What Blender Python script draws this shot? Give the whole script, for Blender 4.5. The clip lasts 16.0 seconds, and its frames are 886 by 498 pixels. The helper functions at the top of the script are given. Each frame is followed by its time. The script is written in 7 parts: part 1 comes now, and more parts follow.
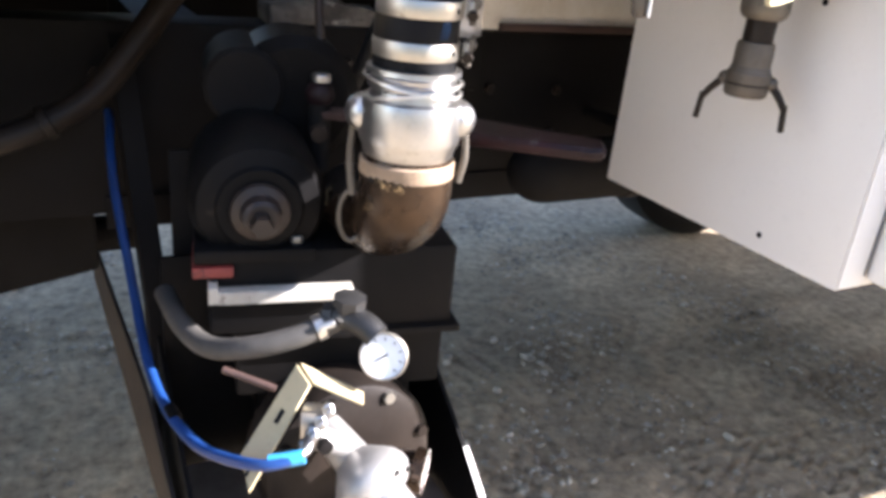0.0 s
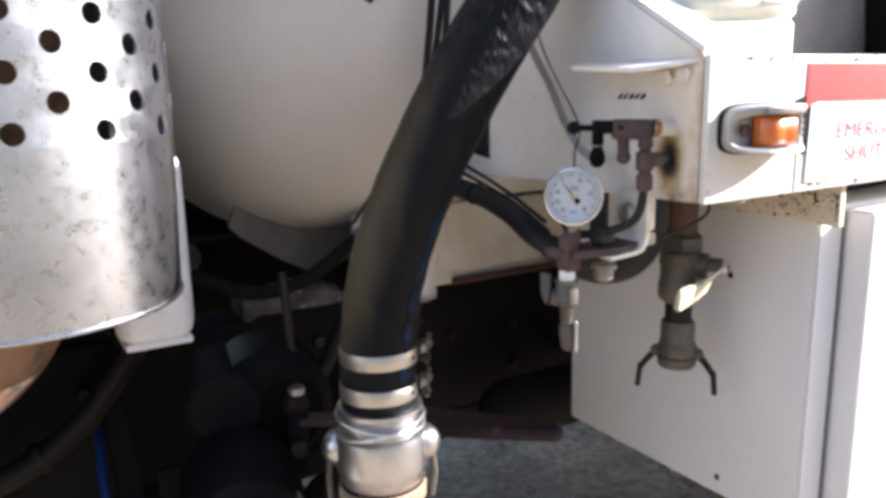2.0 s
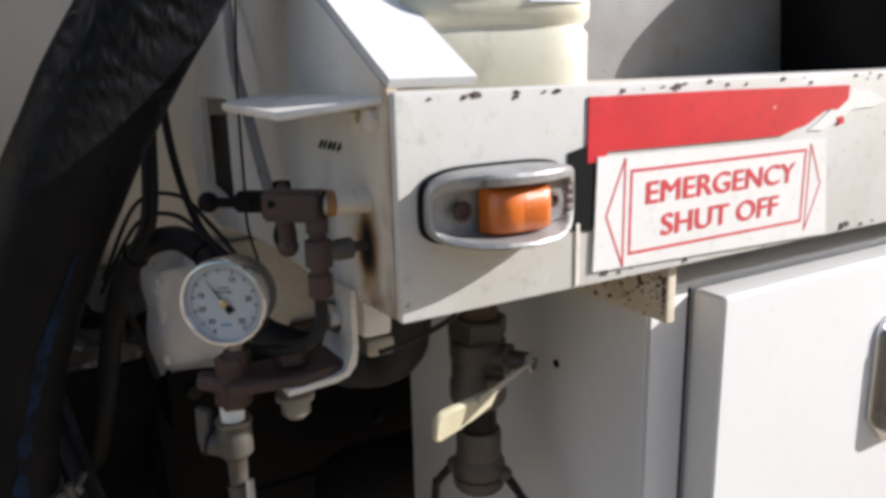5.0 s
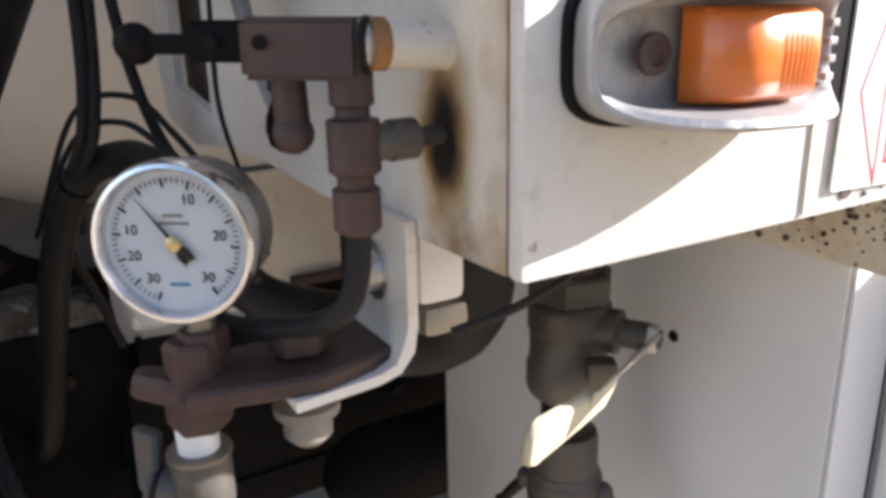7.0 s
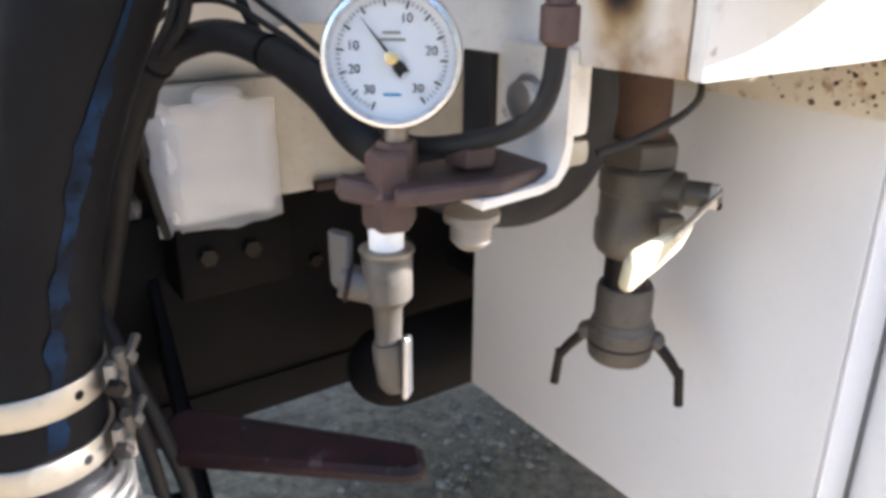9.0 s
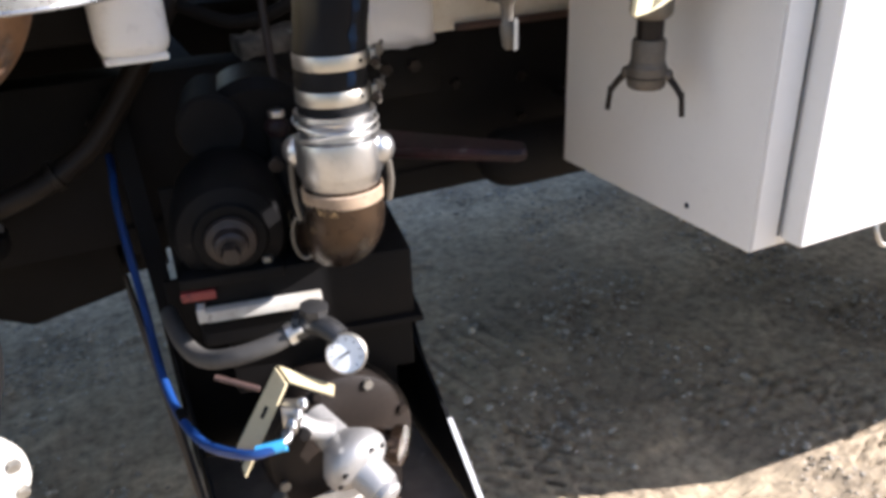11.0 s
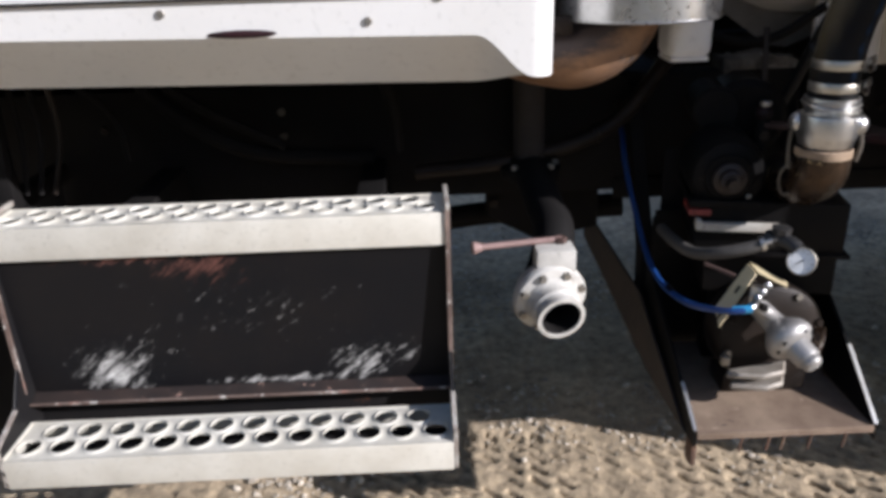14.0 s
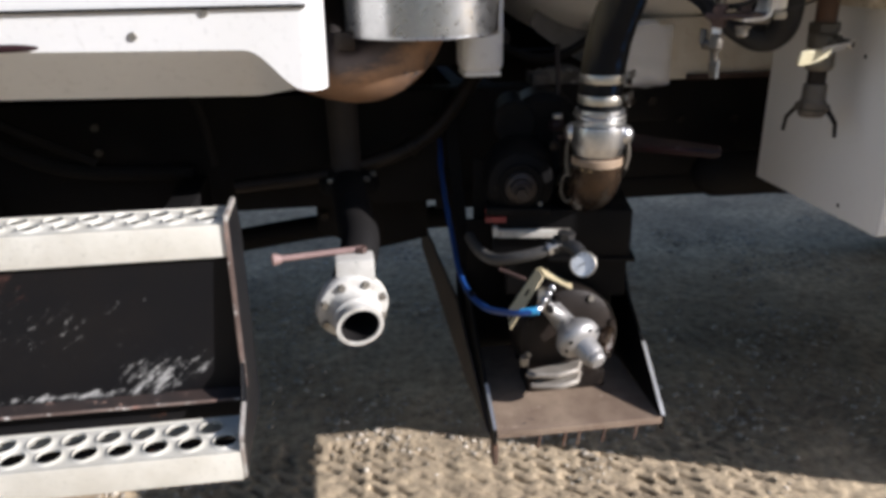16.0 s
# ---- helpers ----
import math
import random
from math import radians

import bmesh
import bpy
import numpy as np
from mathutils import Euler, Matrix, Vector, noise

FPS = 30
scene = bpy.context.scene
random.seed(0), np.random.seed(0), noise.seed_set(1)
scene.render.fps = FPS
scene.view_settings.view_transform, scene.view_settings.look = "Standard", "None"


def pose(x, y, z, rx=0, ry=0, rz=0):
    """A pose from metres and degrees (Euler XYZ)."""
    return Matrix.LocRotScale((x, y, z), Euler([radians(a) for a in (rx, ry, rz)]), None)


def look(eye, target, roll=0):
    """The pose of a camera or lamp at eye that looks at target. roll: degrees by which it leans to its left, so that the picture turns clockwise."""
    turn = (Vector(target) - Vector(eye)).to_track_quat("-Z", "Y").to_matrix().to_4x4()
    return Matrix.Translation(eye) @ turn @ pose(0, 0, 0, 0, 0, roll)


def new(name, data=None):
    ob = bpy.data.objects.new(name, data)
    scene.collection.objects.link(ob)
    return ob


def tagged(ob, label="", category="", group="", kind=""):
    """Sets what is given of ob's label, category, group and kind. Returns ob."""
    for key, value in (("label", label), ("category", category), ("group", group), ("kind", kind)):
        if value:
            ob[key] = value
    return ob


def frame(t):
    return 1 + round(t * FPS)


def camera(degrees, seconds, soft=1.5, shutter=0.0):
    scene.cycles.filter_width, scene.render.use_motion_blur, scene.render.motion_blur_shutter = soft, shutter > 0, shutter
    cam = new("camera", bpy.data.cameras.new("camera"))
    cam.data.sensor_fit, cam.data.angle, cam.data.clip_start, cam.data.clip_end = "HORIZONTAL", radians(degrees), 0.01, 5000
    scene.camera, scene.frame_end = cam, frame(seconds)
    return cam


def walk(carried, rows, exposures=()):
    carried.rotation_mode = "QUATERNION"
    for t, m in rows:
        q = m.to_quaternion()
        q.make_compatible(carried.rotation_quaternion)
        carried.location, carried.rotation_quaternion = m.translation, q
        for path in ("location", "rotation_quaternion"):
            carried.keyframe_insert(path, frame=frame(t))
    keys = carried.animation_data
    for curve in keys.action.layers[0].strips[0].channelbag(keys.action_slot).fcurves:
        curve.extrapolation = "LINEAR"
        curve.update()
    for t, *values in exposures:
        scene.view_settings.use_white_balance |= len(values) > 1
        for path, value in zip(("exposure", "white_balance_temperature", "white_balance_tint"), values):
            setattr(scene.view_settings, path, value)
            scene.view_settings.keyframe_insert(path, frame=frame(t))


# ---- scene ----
cam = camera(60.0, 16.0, soft=3.8)
PATH = [
    (0, (0.117, 0.136, 1.262), (1.025, 1.737, 0.48), 5.8),
    (0.5, (0.128, 0.123, 1.325), (1.126, 1.7, 0.606), 2.1),
    (1, (0.119, 0.12, 1.365), (1.18, 1.682, 0.707), 0.6),
    (1.5, (0.108, 0.121, 1.399), (1.154, 1.687, 0.724), 1.3),
    (2, (0.11, 0.105, 1.468), (1.114, 1.785, 1.054), -1.2),
    (2.5, (0.162, 0.088, 1.503), (1.18, 1.767, 1.12), -1.4),
    (3, (0.217, 0.083, 1.537), (1.195, 1.767, 1.082), -1.6),
    (3.5, (0.255, 0.061, 1.559), (1.203, 1.795, 1.252), -2.2),
    (4, (0.344, 0.075, 1.548), (1.312, 1.773, 1.122), -2.6),
    (4.2, (0.374, 0.092, 1.545), (1.363, 1.779, 1.125), -1.9),
    (6.3, (0.587, 0.369, 1.448), (1.536, 2.029, 0.862), -0.8),
    (6.5, (0.578, 0.383, 1.448), (1.521, 2.046, 0.862), -1.0),
    (7, (0.554, 0.412, 1.435), (1.521, 2.059, 0.842), -1.2),
    (7.5, (0.545, 0.418, 1.436), (1.575, 2.036, 0.87), -1.0),
    (8, (0.517, 0.425, 1.426), (1.59, 2.006, 0.835), -0.0),
    (8.5, (0.477, 0.42, 1.415), (1.556, 1.974, 0.768), 1.3),
    (9, (0.441, 0.404, 1.401), (1.493, 1.942, 0.673), 0.4),
    (9.5, (0.404, 0.347, 1.392), (1.378, 1.933, 0.66), -2.0),
    (10, (0.346, 0.218, 1.368), (1.281, 1.79, 0.56), -1.5),
    (10.2, (0.322, 0.158, 1.381), (1.188, 1.748, 0.53), -1.4),
    (12.3, (-0.023, -0.238, 1.338), (0.637, 1.426, 0.446), -3.0),
    (12.5, (-0.053, -0.296, 1.361), (0.527, 1.417, 0.507), -2.8),
    (13, (-0.13, -0.448, 1.378), (0.086, 1.368, 0.567), -3.0),
    (13.5, (-0.196, -0.488, 1.404), (-0.1, 1.378, 0.691), -1.8),
    (14, (-0.281, -0.525, 1.412), (-0.239, 1.327, 0.659), -1.8),
    (14.5, (-0.343, -0.559, 1.417), (-0.283, 1.28, 0.634), -2.5),
    (15, (-0.325, -0.568, 1.404), (-0.182, 1.246, 0.575), -1.8),
    (15.5, (-0.215, -0.574, 1.414), (-0.091, 1.276, 0.663), -0.4),
    (16, (-0.044, -0.583, 1.407), (0.208, 1.266, 0.69), -0.9),
]
walk(cam, [(t, look(eye, target, roll)) for t, eye, target, roll in PATH], exposures=[(0, 2.40, 6120, 18), (0.7, 2.29, 6050, 19), (1.5, 2.08, 5990, 19), (2.5, 1.34, 5980, 18), (3.3, 0.83, 6020, 16), (4.2, 0.50, 6040, 14), (6.5, 0.98, 6080, 15), (7, 1.57, 6040, 17), (8, 2.05, 5950, 18), (9, 2.4, 5870, 16), (9.6, 2.42, 5940, 16), (10.2, 2.13, 6040, 17), (12.3, 1.24, 6000, 16), (13, 0.97, 5980, 16), (14, 0.52, 5980, 16), (15.2, 0.44, 6050, 15), (16, 0.66, 6050, 15)])

# ---- world, sun ----
SUN_TRAVEL = Vector((-1.74, 0.98, -1.0)).normalized()
world = bpy.data.worlds.new("world")
scene.world = world
world.use_nodes = True
wn = world.node_tree
sky = wn.nodes.new("ShaderNodeTexSky")
sky.sky_type = "NISHITA"
sky.sun_disc = False
sky.sun_elevation = math.asin(-SUN_TRAVEL.z)
sky.sun_rotation = math.atan2(-SUN_TRAVEL.x, -SUN_TRAVEL.y)
sky.air_density, sky.dust_density, sky.ozone_density = 1.0, 0.8, 1.1
wn.links.new(sky.outputs[0], wn.nodes["Background"].inputs[0])
wn.nodes["Background"].inputs[1].default_value = 0.104
sun_data = bpy.data.lights.new("sun", "SUN")
sun_data.energy, sun_data.angle, sun_data.color = 5.5, radians(0.53), (1.0, 0.955, 0.89)
sun = new("sun", sun_data)
sun.matrix_world = look((0, 0, 12), Vector((0, 0, 12)) + SUN_TRAVEL)


# ---- materials ----
def mat(name, base, second=None, rough=0.5, metal=0.0, scale=6.0, bump=0.0, grain=120.0, spots=None, coat=0.0, rough_var=0.12, fleck=0.72):
    """A painted or bare surface: two tones at a large scale, fine grain, and optional spots of another colour.
    spots: a list of (colour, amount 0 to 1, scale, roughness)."""
    m = bpy.data.materials.new(name)
    m.use_nodes = True
    t = m.node_tree
    n, l = t.nodes, t.links
    bsdf = n["Principled BSDF"]
    co = n.new("ShaderNodeTexCoord").outputs["Object"]
    second = second or tuple(c * 0.8 for c in base)

    def noise_fac(sc, detail=4.0, r=0.55):
        x = n.new("ShaderNodeTexNoise")
        l.new(co, x.inputs["Vector"])
        x.inputs["Scale"].default_value, x.inputs["Detail"].default_value, x.inputs["Roughness"].default_value = sc, detail, r
        return x.outputs["Fac"]

    def ramp(fac, lo, hi):
        x = n.new("ShaderNodeMapRange")
        l.new(fac, x.inputs["Value"])
        x.inputs["From Min"].default_value, x.inputs["From Max"].default_value = lo, hi
        return x.outputs["Result"]

    def mix(fac, a, b):
        x = n.new("ShaderNodeMix")
        x.data_type = "RGBA"
        l.new(fac, x.inputs["Factor"])
        for sock, v in ((x.inputs["A"], a), (x.inputs["B"], b)):
            if isinstance(v, tuple):
                sock.default_value = (*v, 1)
            else:
                l.new(v, sock)
        return x.outputs["Result"]

    big = noise_fac(scale)
    fine = noise_fac(grain, 6.0, 0.7)
    colour = mix(ramp(big, 0.35, 0.65), base, second)
    dark = tuple(c * fleck for c in second)
    colour = mix(ramp(fine, 0.55, 0.85), colour, dark)
    rough_out = n.new("ShaderNodeMapRange")
    l.new(fine, rough_out.inputs["Value"])
    rough_out.inputs["To Min"].default_value, rough_out.inputs["To Max"].default_value = max(0.03, rough - rough_var), min(1.0, rough + rough_var)
    rough_now = rough_out.outputs["Result"]
    metal_now = None
    for s_col, amount, s_scale, s_rough in spots or ():
        edge = 0.72 - 0.42 * amount
        f = ramp(noise_fac(s_scale, 7.0, 0.68), edge, edge + 0.07)
        colour = mix(f, colour, s_col)
        rm = n.new("ShaderNodeMix")
        l.new(f, rm.inputs["Factor"])
        l.new(rough_now, rm.inputs["A"])
        rm.inputs["B"].default_value = s_rough
        rough_now = rm.outputs["Result"]
        if metal > 0.3:
            mm = n.new("ShaderNodeMath")
            mm.operation = "MULTIPLY_ADD"
            l.new(f, mm.inputs[0])
            mm.inputs[1].default_value, mm.inputs[2].default_value = -metal, metal
            metal_now = mm.outputs[0]
    l.new(colour, bsdf.inputs["Base Color"])
    l.new(rough_now, bsdf.inputs["Roughness"])
    bsdf.inputs["Metallic"].default_value = metal
    if metal_now is not None:
        l.new(metal_now, bsdf.inputs["Metallic"])
    bsdf.inputs["Coat Weight"].default_value = coat
    if bump:
        b = n.new("ShaderNodeBump")
        b.inputs["Strength"].default_value, b.inputs["Distance"].default_value = bump, 0.002
        l.new(fine, b.inputs["Height"])
        l.new(b.outputs[0], bsdf.inputs["Normal"])
    return m


RUST = (0.16, 0.065, 0.03)
RUST_LIGHT = (0.33, 0.17, 0.08)
GRIME = (0.10, 0.085, 0.065)
white_paint = mat("white_paint", (0.64, 0.635, 0.615), (0.60, 0.592, 0.565), 0.32, scale=3.0, grain=60, coat=0.15)
rail_paint = mat("rail_paint", (0.64, 0.625, 0.585), (0.56, 0.535, 0.47), 0.42, scale=9, grain=80, bump=0.1, spots=[((0.42, 0.34, 0.21), 0.17, 16, 0.7), ((0.20, 0.15, 0.10), 0.12, 44, 0.75)])
box_paint = mat("box_paint", (0.71, 0.70, 0.675), (0.68, 0.668, 0.64), 0.32, scale=2.0, grain=70, coat=0.1, fleck=0.95)
worn_white = mat("worn_white", (0.78, 0.75, 0.68), (0.62, 0.56, 0.46), 0.5, scale=9, bump=0.15, spots=[(RUST_LIGHT, 0.22, 16, 0.8), (GRIME, 0.16, 40, 0.8)])
tank_paint = mat("tank_paint", (0.77, 0.76, 0.73), (0.70, 0.69, 0.66), 0.4, scale=3, grain=50, coat=0.1, fleck=0.92, spots=[((0.22, 0.19, 0.15), 0.02, 22, 0.7)])
pale_edge = mat("pale_edge", (0.42, 0.40, 0.36), (0.24, 0.20, 0.17), 0.6, 0.2, scale=40, bump=0.3, spots=[((0.03, 0.026, 0.024), 0.35, 36, 0.8)])
tee_black = mat("tee_black", (0.014, 0.014, 0.0145), (0.022, 0.021, 0.020), 0.45, scale=14, bump=0.25, spots=[((0.05, 0.045, 0.04), 0.15, 24, 0.8)])
bar_paint = mat("bar_paint", (0.46, 0.44, 0.39), (0.34, 0.31, 0.26), 0.6, scale=22, bump=0.2, spots=[((0.09, 0.07, 0.055), 0.30, 34, 0.85), ((0.02, 0.017, 0.015), 0.16, 18, 0.8)])
black_paint = mat("black_paint", (0.005, 0.005, 0.0053), (0.009, 0.008, 0.0075), 0.5, scale=8, bump=0.2, spots=[((0.030, 0.024, 0.019), 0.18, 18, 0.85)])
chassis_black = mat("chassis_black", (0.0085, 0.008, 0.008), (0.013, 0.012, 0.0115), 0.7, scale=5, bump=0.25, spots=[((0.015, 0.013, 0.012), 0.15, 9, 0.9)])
scuffed_black = mat("scuffed_black", (0.008, 0.008, 0.009), (0.013, 0.012, 0.012), 0.45, scale=5, bump=0.2, spots=[((0.34, 0.33, 0.31), 0.07, 30, 0.8), (RUST, 0.10, 8, 0.85)])
rubber = mat("rubber", (0.006, 0.006, 0.008), (0.010, 0.010, 0.010), 0.40, scale=9, grain=80, bump=0.15, spots=[((0.05, 0.038, 0.022), 0.2, 6, 0.55)])
cable_rubber = mat("cable_rubber", (0.014, 0.014, 0.015), (0.022, 0.022, 0.022), 0.5, scale=20)
grey_rubber = mat("grey_rubber", (0.075, 0.068, 0.06), (0.05, 0.047, 0.042), 0.7, scale=18, bump=0.1)
blue_plastic = mat("blue_plastic", (0.012, 0.05, 0.19), (0.010, 0.038, 0.145), 0.35, scale=10, grain=40)
blue_tip = mat("blue_tip", (0.05, 0.34, 0.62), (0.04, 0.28, 0.55), 0.35, scale=30)
steel = mat("steel", (0.72, 0.71, 0.68), (0.60, 0.58, 0.54), 0.38, 1.0, scale=14, bump=0.08, spots=[((0.22, 0.19, 0.15), 0.10, 30, 0.7)])
bright_steel = mat("bright_steel", (0.55, 0.55, 0.555), (0.45, 0.45, 0.45), 0.33, 1.0, scale=20, bump=0.05)
chrome = mat("chrome", (0.80, 0.80, 0.80), (0.72, 0.72, 0.73), 0.22, 1.0, scale=7, grain=90, bump=0.05, rough_var=0.06, spots=[((0.42, 0.42, 0.41), 0.12, 60, 0.5)])
dull_steel = mat("dull_steel", (0.34, 0.32, 0.28), (0.25, 0.23, 0.20), 0.45, 0.8, scale=16, bump=0.15, spots=[((0.14, 0.10, 0.065), 0.2, 26, 0.8)])
brass_old = mat("brass_old", (0.26, 0.235, 0.195), (0.19, 0.165, 0.13), 0.45, 0.75, scale=14, bump=0.12, spots=[((0.10, 0.08, 0.055), 0.22, 22, 0.8)])
valve_grey = mat("valve_grey", (0.13, 0.115, 0.093), (0.078, 0.068, 0.055), 0.48, 0.35, scale=14, bump=0.15, spots=[((0.055, 0.045, 0.035), 0.22, 22, 0.8)])
brass_bright = mat("brass_bright", (0.62, 0.50, 0.26), (0.50, 0.39, 0.19), 0.35, 0.9, scale=20)
rusty_iron = mat("rusty_iron", (0.14, 0.075, 0.045), (0.07, 0.042, 0.03), 0.75, 0.1, scale=14, bump=0.4, spots=[((0.28, 0.19, 0.12), 0.22, 20, 0.9)])
brown_iron = mat("brown_iron", (0.080, 0.043, 0.033), (0.050, 0.029, 0.024), 0.6, 0.1, scale=14, bump=0.25, spots=[((0.14, 0.09, 0.07), 0.18, 30, 0.8)])
oily_iron = mat("oily_iron", (0.024, 0.018, 0.0145), (0.013, 0.0105, 0.009), 0.42, 0.2, scale=9, bump=0.3, spots=[((0.038, 0.027, 0.020), 0.18, 14, 0.8)])
hub_iron = mat("hub_iron", (0.026, 0.016, 0.013), (0.014, 0.010, 0.008), 0.5, 0.2, scale=14, bump=0.25, spots=[((0.09, 0.06, 0.05), 0.2, 40, 0.8)])
elbow_rust = mat("elbow_rust", (0.062, 0.038, 0.022), (0.014, 0.010, 0.008), 0.24, 0.65, scale=11, bump=0.45, grain=60, rough_var=0.16, spots=[((0.42, 0.30, 0.16), 0.27, 22, 0.3), ((0.007, 0.006, 0.005), 0.46, 9, 0.4)])
tan_iron = mat("tan_iron", (0.34, 0.25, 0.17), (0.20, 0.14, 0.09), 0.6, 0.2, scale=26, bump=0.4, spots=[((0.07, 0.045, 0.03), 0.28, 22, 0.7)])
tray_rust = mat("tray_rust", (0.25, 0.185, 0.13), (0.14, 0.095, 0.065), 0.85, 0.0, scale=9, bump=0.5, spots=[((0.32, 0.24, 0.18), 0.2, 22, 0.9), ((0.07, 0.05, 0.04), 0.18, 12, 0.8)])
dusty_plate = mat("dusty_plate", (0.16, 0.145, 0.125), (0.05, 0.045, 0.04), 0.85, scale=24, bump=0.4, spots=[((0.30, 0.28, 0.25), 0.30, 22, 0.9), ((0.02, 0.018, 0.016), 0.30, 30, 0.8)])
cradle_grey = mat("cradle_grey", (0.20, 0.185, 0.165), (0.13, 0.12, 0.105), 0.6, scale=10, bump=0.15, spots=[((0.06, 0.045, 0.035), 0.25, 16, 0.8)])
shield_metal = mat("shield_metal", (0.53, 0.535, 0.545), (0.40, 0.405, 0.41), 0.30, 1.0, scale=7, grain=60, bump=0.18, rough_var=0.16)
brown_sheet = mat("brown_sheet", (0.040, 0.030, 0.023), (0.022, 0.017, 0.014), 0.75, scale=9, bump=0.3, spots=[((0.075, 0.055, 0.04), 0.2, 16, 0.85)])
dusty_iron = mat("dusty_iron", (0.026, 0.020, 0.017), (0.014, 0.011, 0.010), 0.8, scale=12, bump=0.3, spots=[((0.05, 0.037, 0.03), 0.25, 18, 0.9)])
foliage = mat("foliage", (0.055, 0.075, 0.025), (0.035, 0.05, 0.018), 0.6, scale=1.5, grain=12)
clamp_steel = mat("clamp_steel", (0.50, 0.48, 0.43), (0.37, 0.345, 0.295), 0.40, 0.95, scale=16, bump=0.12, spots=[((0.16, 0.13, 0.08), 0.20, 24, 0.7)])
cream_paint = mat("cream_paint", (0.50, 0.42, 0.25), (0.42, 0.35, 0.21), 0.45, scale=12, bump=0.1, spots=[((0.25, 0.18, 0.10), 0.12, 26, 0.8)])
orange_rust = mat("orange_rust", (0.34, 0.17, 0.05), (0.22, 0.10, 0.03), 0.8, scale=30, bump=0.3)
grimy_brass = mat("grimy_brass", (0.115, 0.098, 0.078), (0.070, 0.058, 0.046), 0.55, 0.3, scale=16, bump=0.25, spots=[((0.035, 0.028, 0.022), 0.24, 22, 0.8)])
flaking_white = mat("flaking_white", (0.66, 0.60, 0.48), (0.52, 0.44, 0.31), 0.6, scale=16, bump=0.3, spots=[((0.30, 0.19, 0.09), 0.30, 34, 0.8), ((0.07, 0.045, 0.03), 0.26, 90, 0.85)])
handle_cream = mat("handle_cream", (0.60, 0.55, 0.38), (0.50, 0.45, 0.29), 0.5, scale=20, bump=0.1, spots=[((0.35, 0.30, 0.18), 0.16, 40, 0.7)])
cast_white = mat("cast_white", (0.52, 0.505, 0.465), (0.38, 0.365, 0.33), 0.6, scale=14, bump=0.5, grain=70, spots=[((0.24, 0.21, 0.18), 0.30, 14, 0.85), ((0.10, 0.085, 0.07), 0.24, 30, 0.85)])
cast_silver = mat("cast_silver", (0.37, 0.36, 0.345), (0.27, 0.26, 0.25), 0.45, 0.55, scale=14, bump=0.3, spots=[((0.12, 0.10, 0.085), 0.12, 26, 0.8)])
grey_cast = mat("grey_cast", (0.30, 0.275, 0.235), (0.19, 0.165, 0.135), 0.55, 0.2, scale=14, bump=0.3, spots=[((0.07, 0.055, 0.045), 0.22, 24, 0.8)])
pink_rust = mat("pink_rust", (0.25, 0.165, 0.15), (0.18, 0.115, 0.10), 0.7, scale=22, bump=0.2)
tread_paint = mat("tread_paint", (0.60, 0.58, 0.51), (0.50, 0.475, 0.405), 0.55, 0.15, scale=10, bump=0.2, spots=[((0.30, 0.24, 0.16), 0.14, 26, 0.8)])
edge_wear = mat("edge_wear", (0.20, 0.15, 0.125), (0.06, 0.035, 0.028), 0.55, scale=10, bump=0.3, spots=[((0.26, 0.14, 0.11), 0.36, 18, 0.8), ((0.58, 0.55, 0.50), 0.44, 20, 0.7)])
lip_rust = mat("lip_rust", (0.014, 0.011, 0.010), (0.030, 0.019, 0.015), 0.6, scale=12, bump=0.3, spots=[((0.30, 0.19, 0.15), 0.26, 30, 0.8)])
red_paint = mat("red_paint", (0.23, 0.03, 0.022), (0.12, 0.02, 0.017), 0.6, scale=26, spots=[((0.012, 0.010, 0.010), 0.42, 30, 0.8)])
dark_red = mat("dark_red", (0.030, 0.010, 0.012), (0.014, 0.009, 0.010), 0.45, scale=18, bump=0.15, spots=[((0.075, 0.06, 0.058), 0.28, 30, 0.8)])
tape_red = mat("tape_red", (0.55, 0.025, 0.03), (0.47, 0.02, 0.025), 0.35, scale=26, spots=[((0.70, 0.60, 0.55), 0.07, 34, 0.5)])
sign_white = mat("sign_white", (0.69, 0.68, 0.645), (0.64, 0.625, 0.58), 0.4, scale=7, spots=[((0.55, 0.50, 0.40), 0.08, 22, 0.6)])
ink_red = mat("ink_red", (0.55, 0.055, 0.065), (0.48, 0.05, 0.055), 0.45, scale=30)
black_ink = mat("black_ink", (0.01, 0.01, 0.01), (0.013, 0.013, 0.013), 0.5)
lamp_base = mat("lamp_base", (0.40, 0.39, 0.37), (0.28, 0.27, 0.255), 0.42, 0.35, scale=30, bump=0.4, spots=[((0.15, 0.135, 0.115), 0.26, 55, 0.7), ((0.50, 0.48, 0.44), 0.22, 80, 0.6)])
amber = mat("amber", (0.74, 0.20, 0.015), (0.60, 0.14, 0.012), 0.3, scale=12, grain=30, coat=0.5)
dial_white = mat("dial_white", (0.80, 0.82, 0.82), (0.78, 0.80, 0.80), 0.45, scale=8, grain=20)
jug_plastic = mat("jug_plastic", (0.74, 0.70, 0.55), (0.66, 0.61, 0.46), 0.35, scale=10, grain=30)
paper_blue = mat("paper_blue", (0.62, 0.68, 0.74), (0.70, 0.72, 0.72), 0.7, scale=40, grain=60)
lilac_plastic = mat("lilac_plastic", (0.50, 0.47, 0.62), (0.44, 0.41, 0.56), 0.4, scale=10, grain=40)
teal_plastic = mat("teal_plastic", (0.13, 0.215, 0.21), (0.105, 0.18, 0.18), 0.35, scale=10, grain=40)
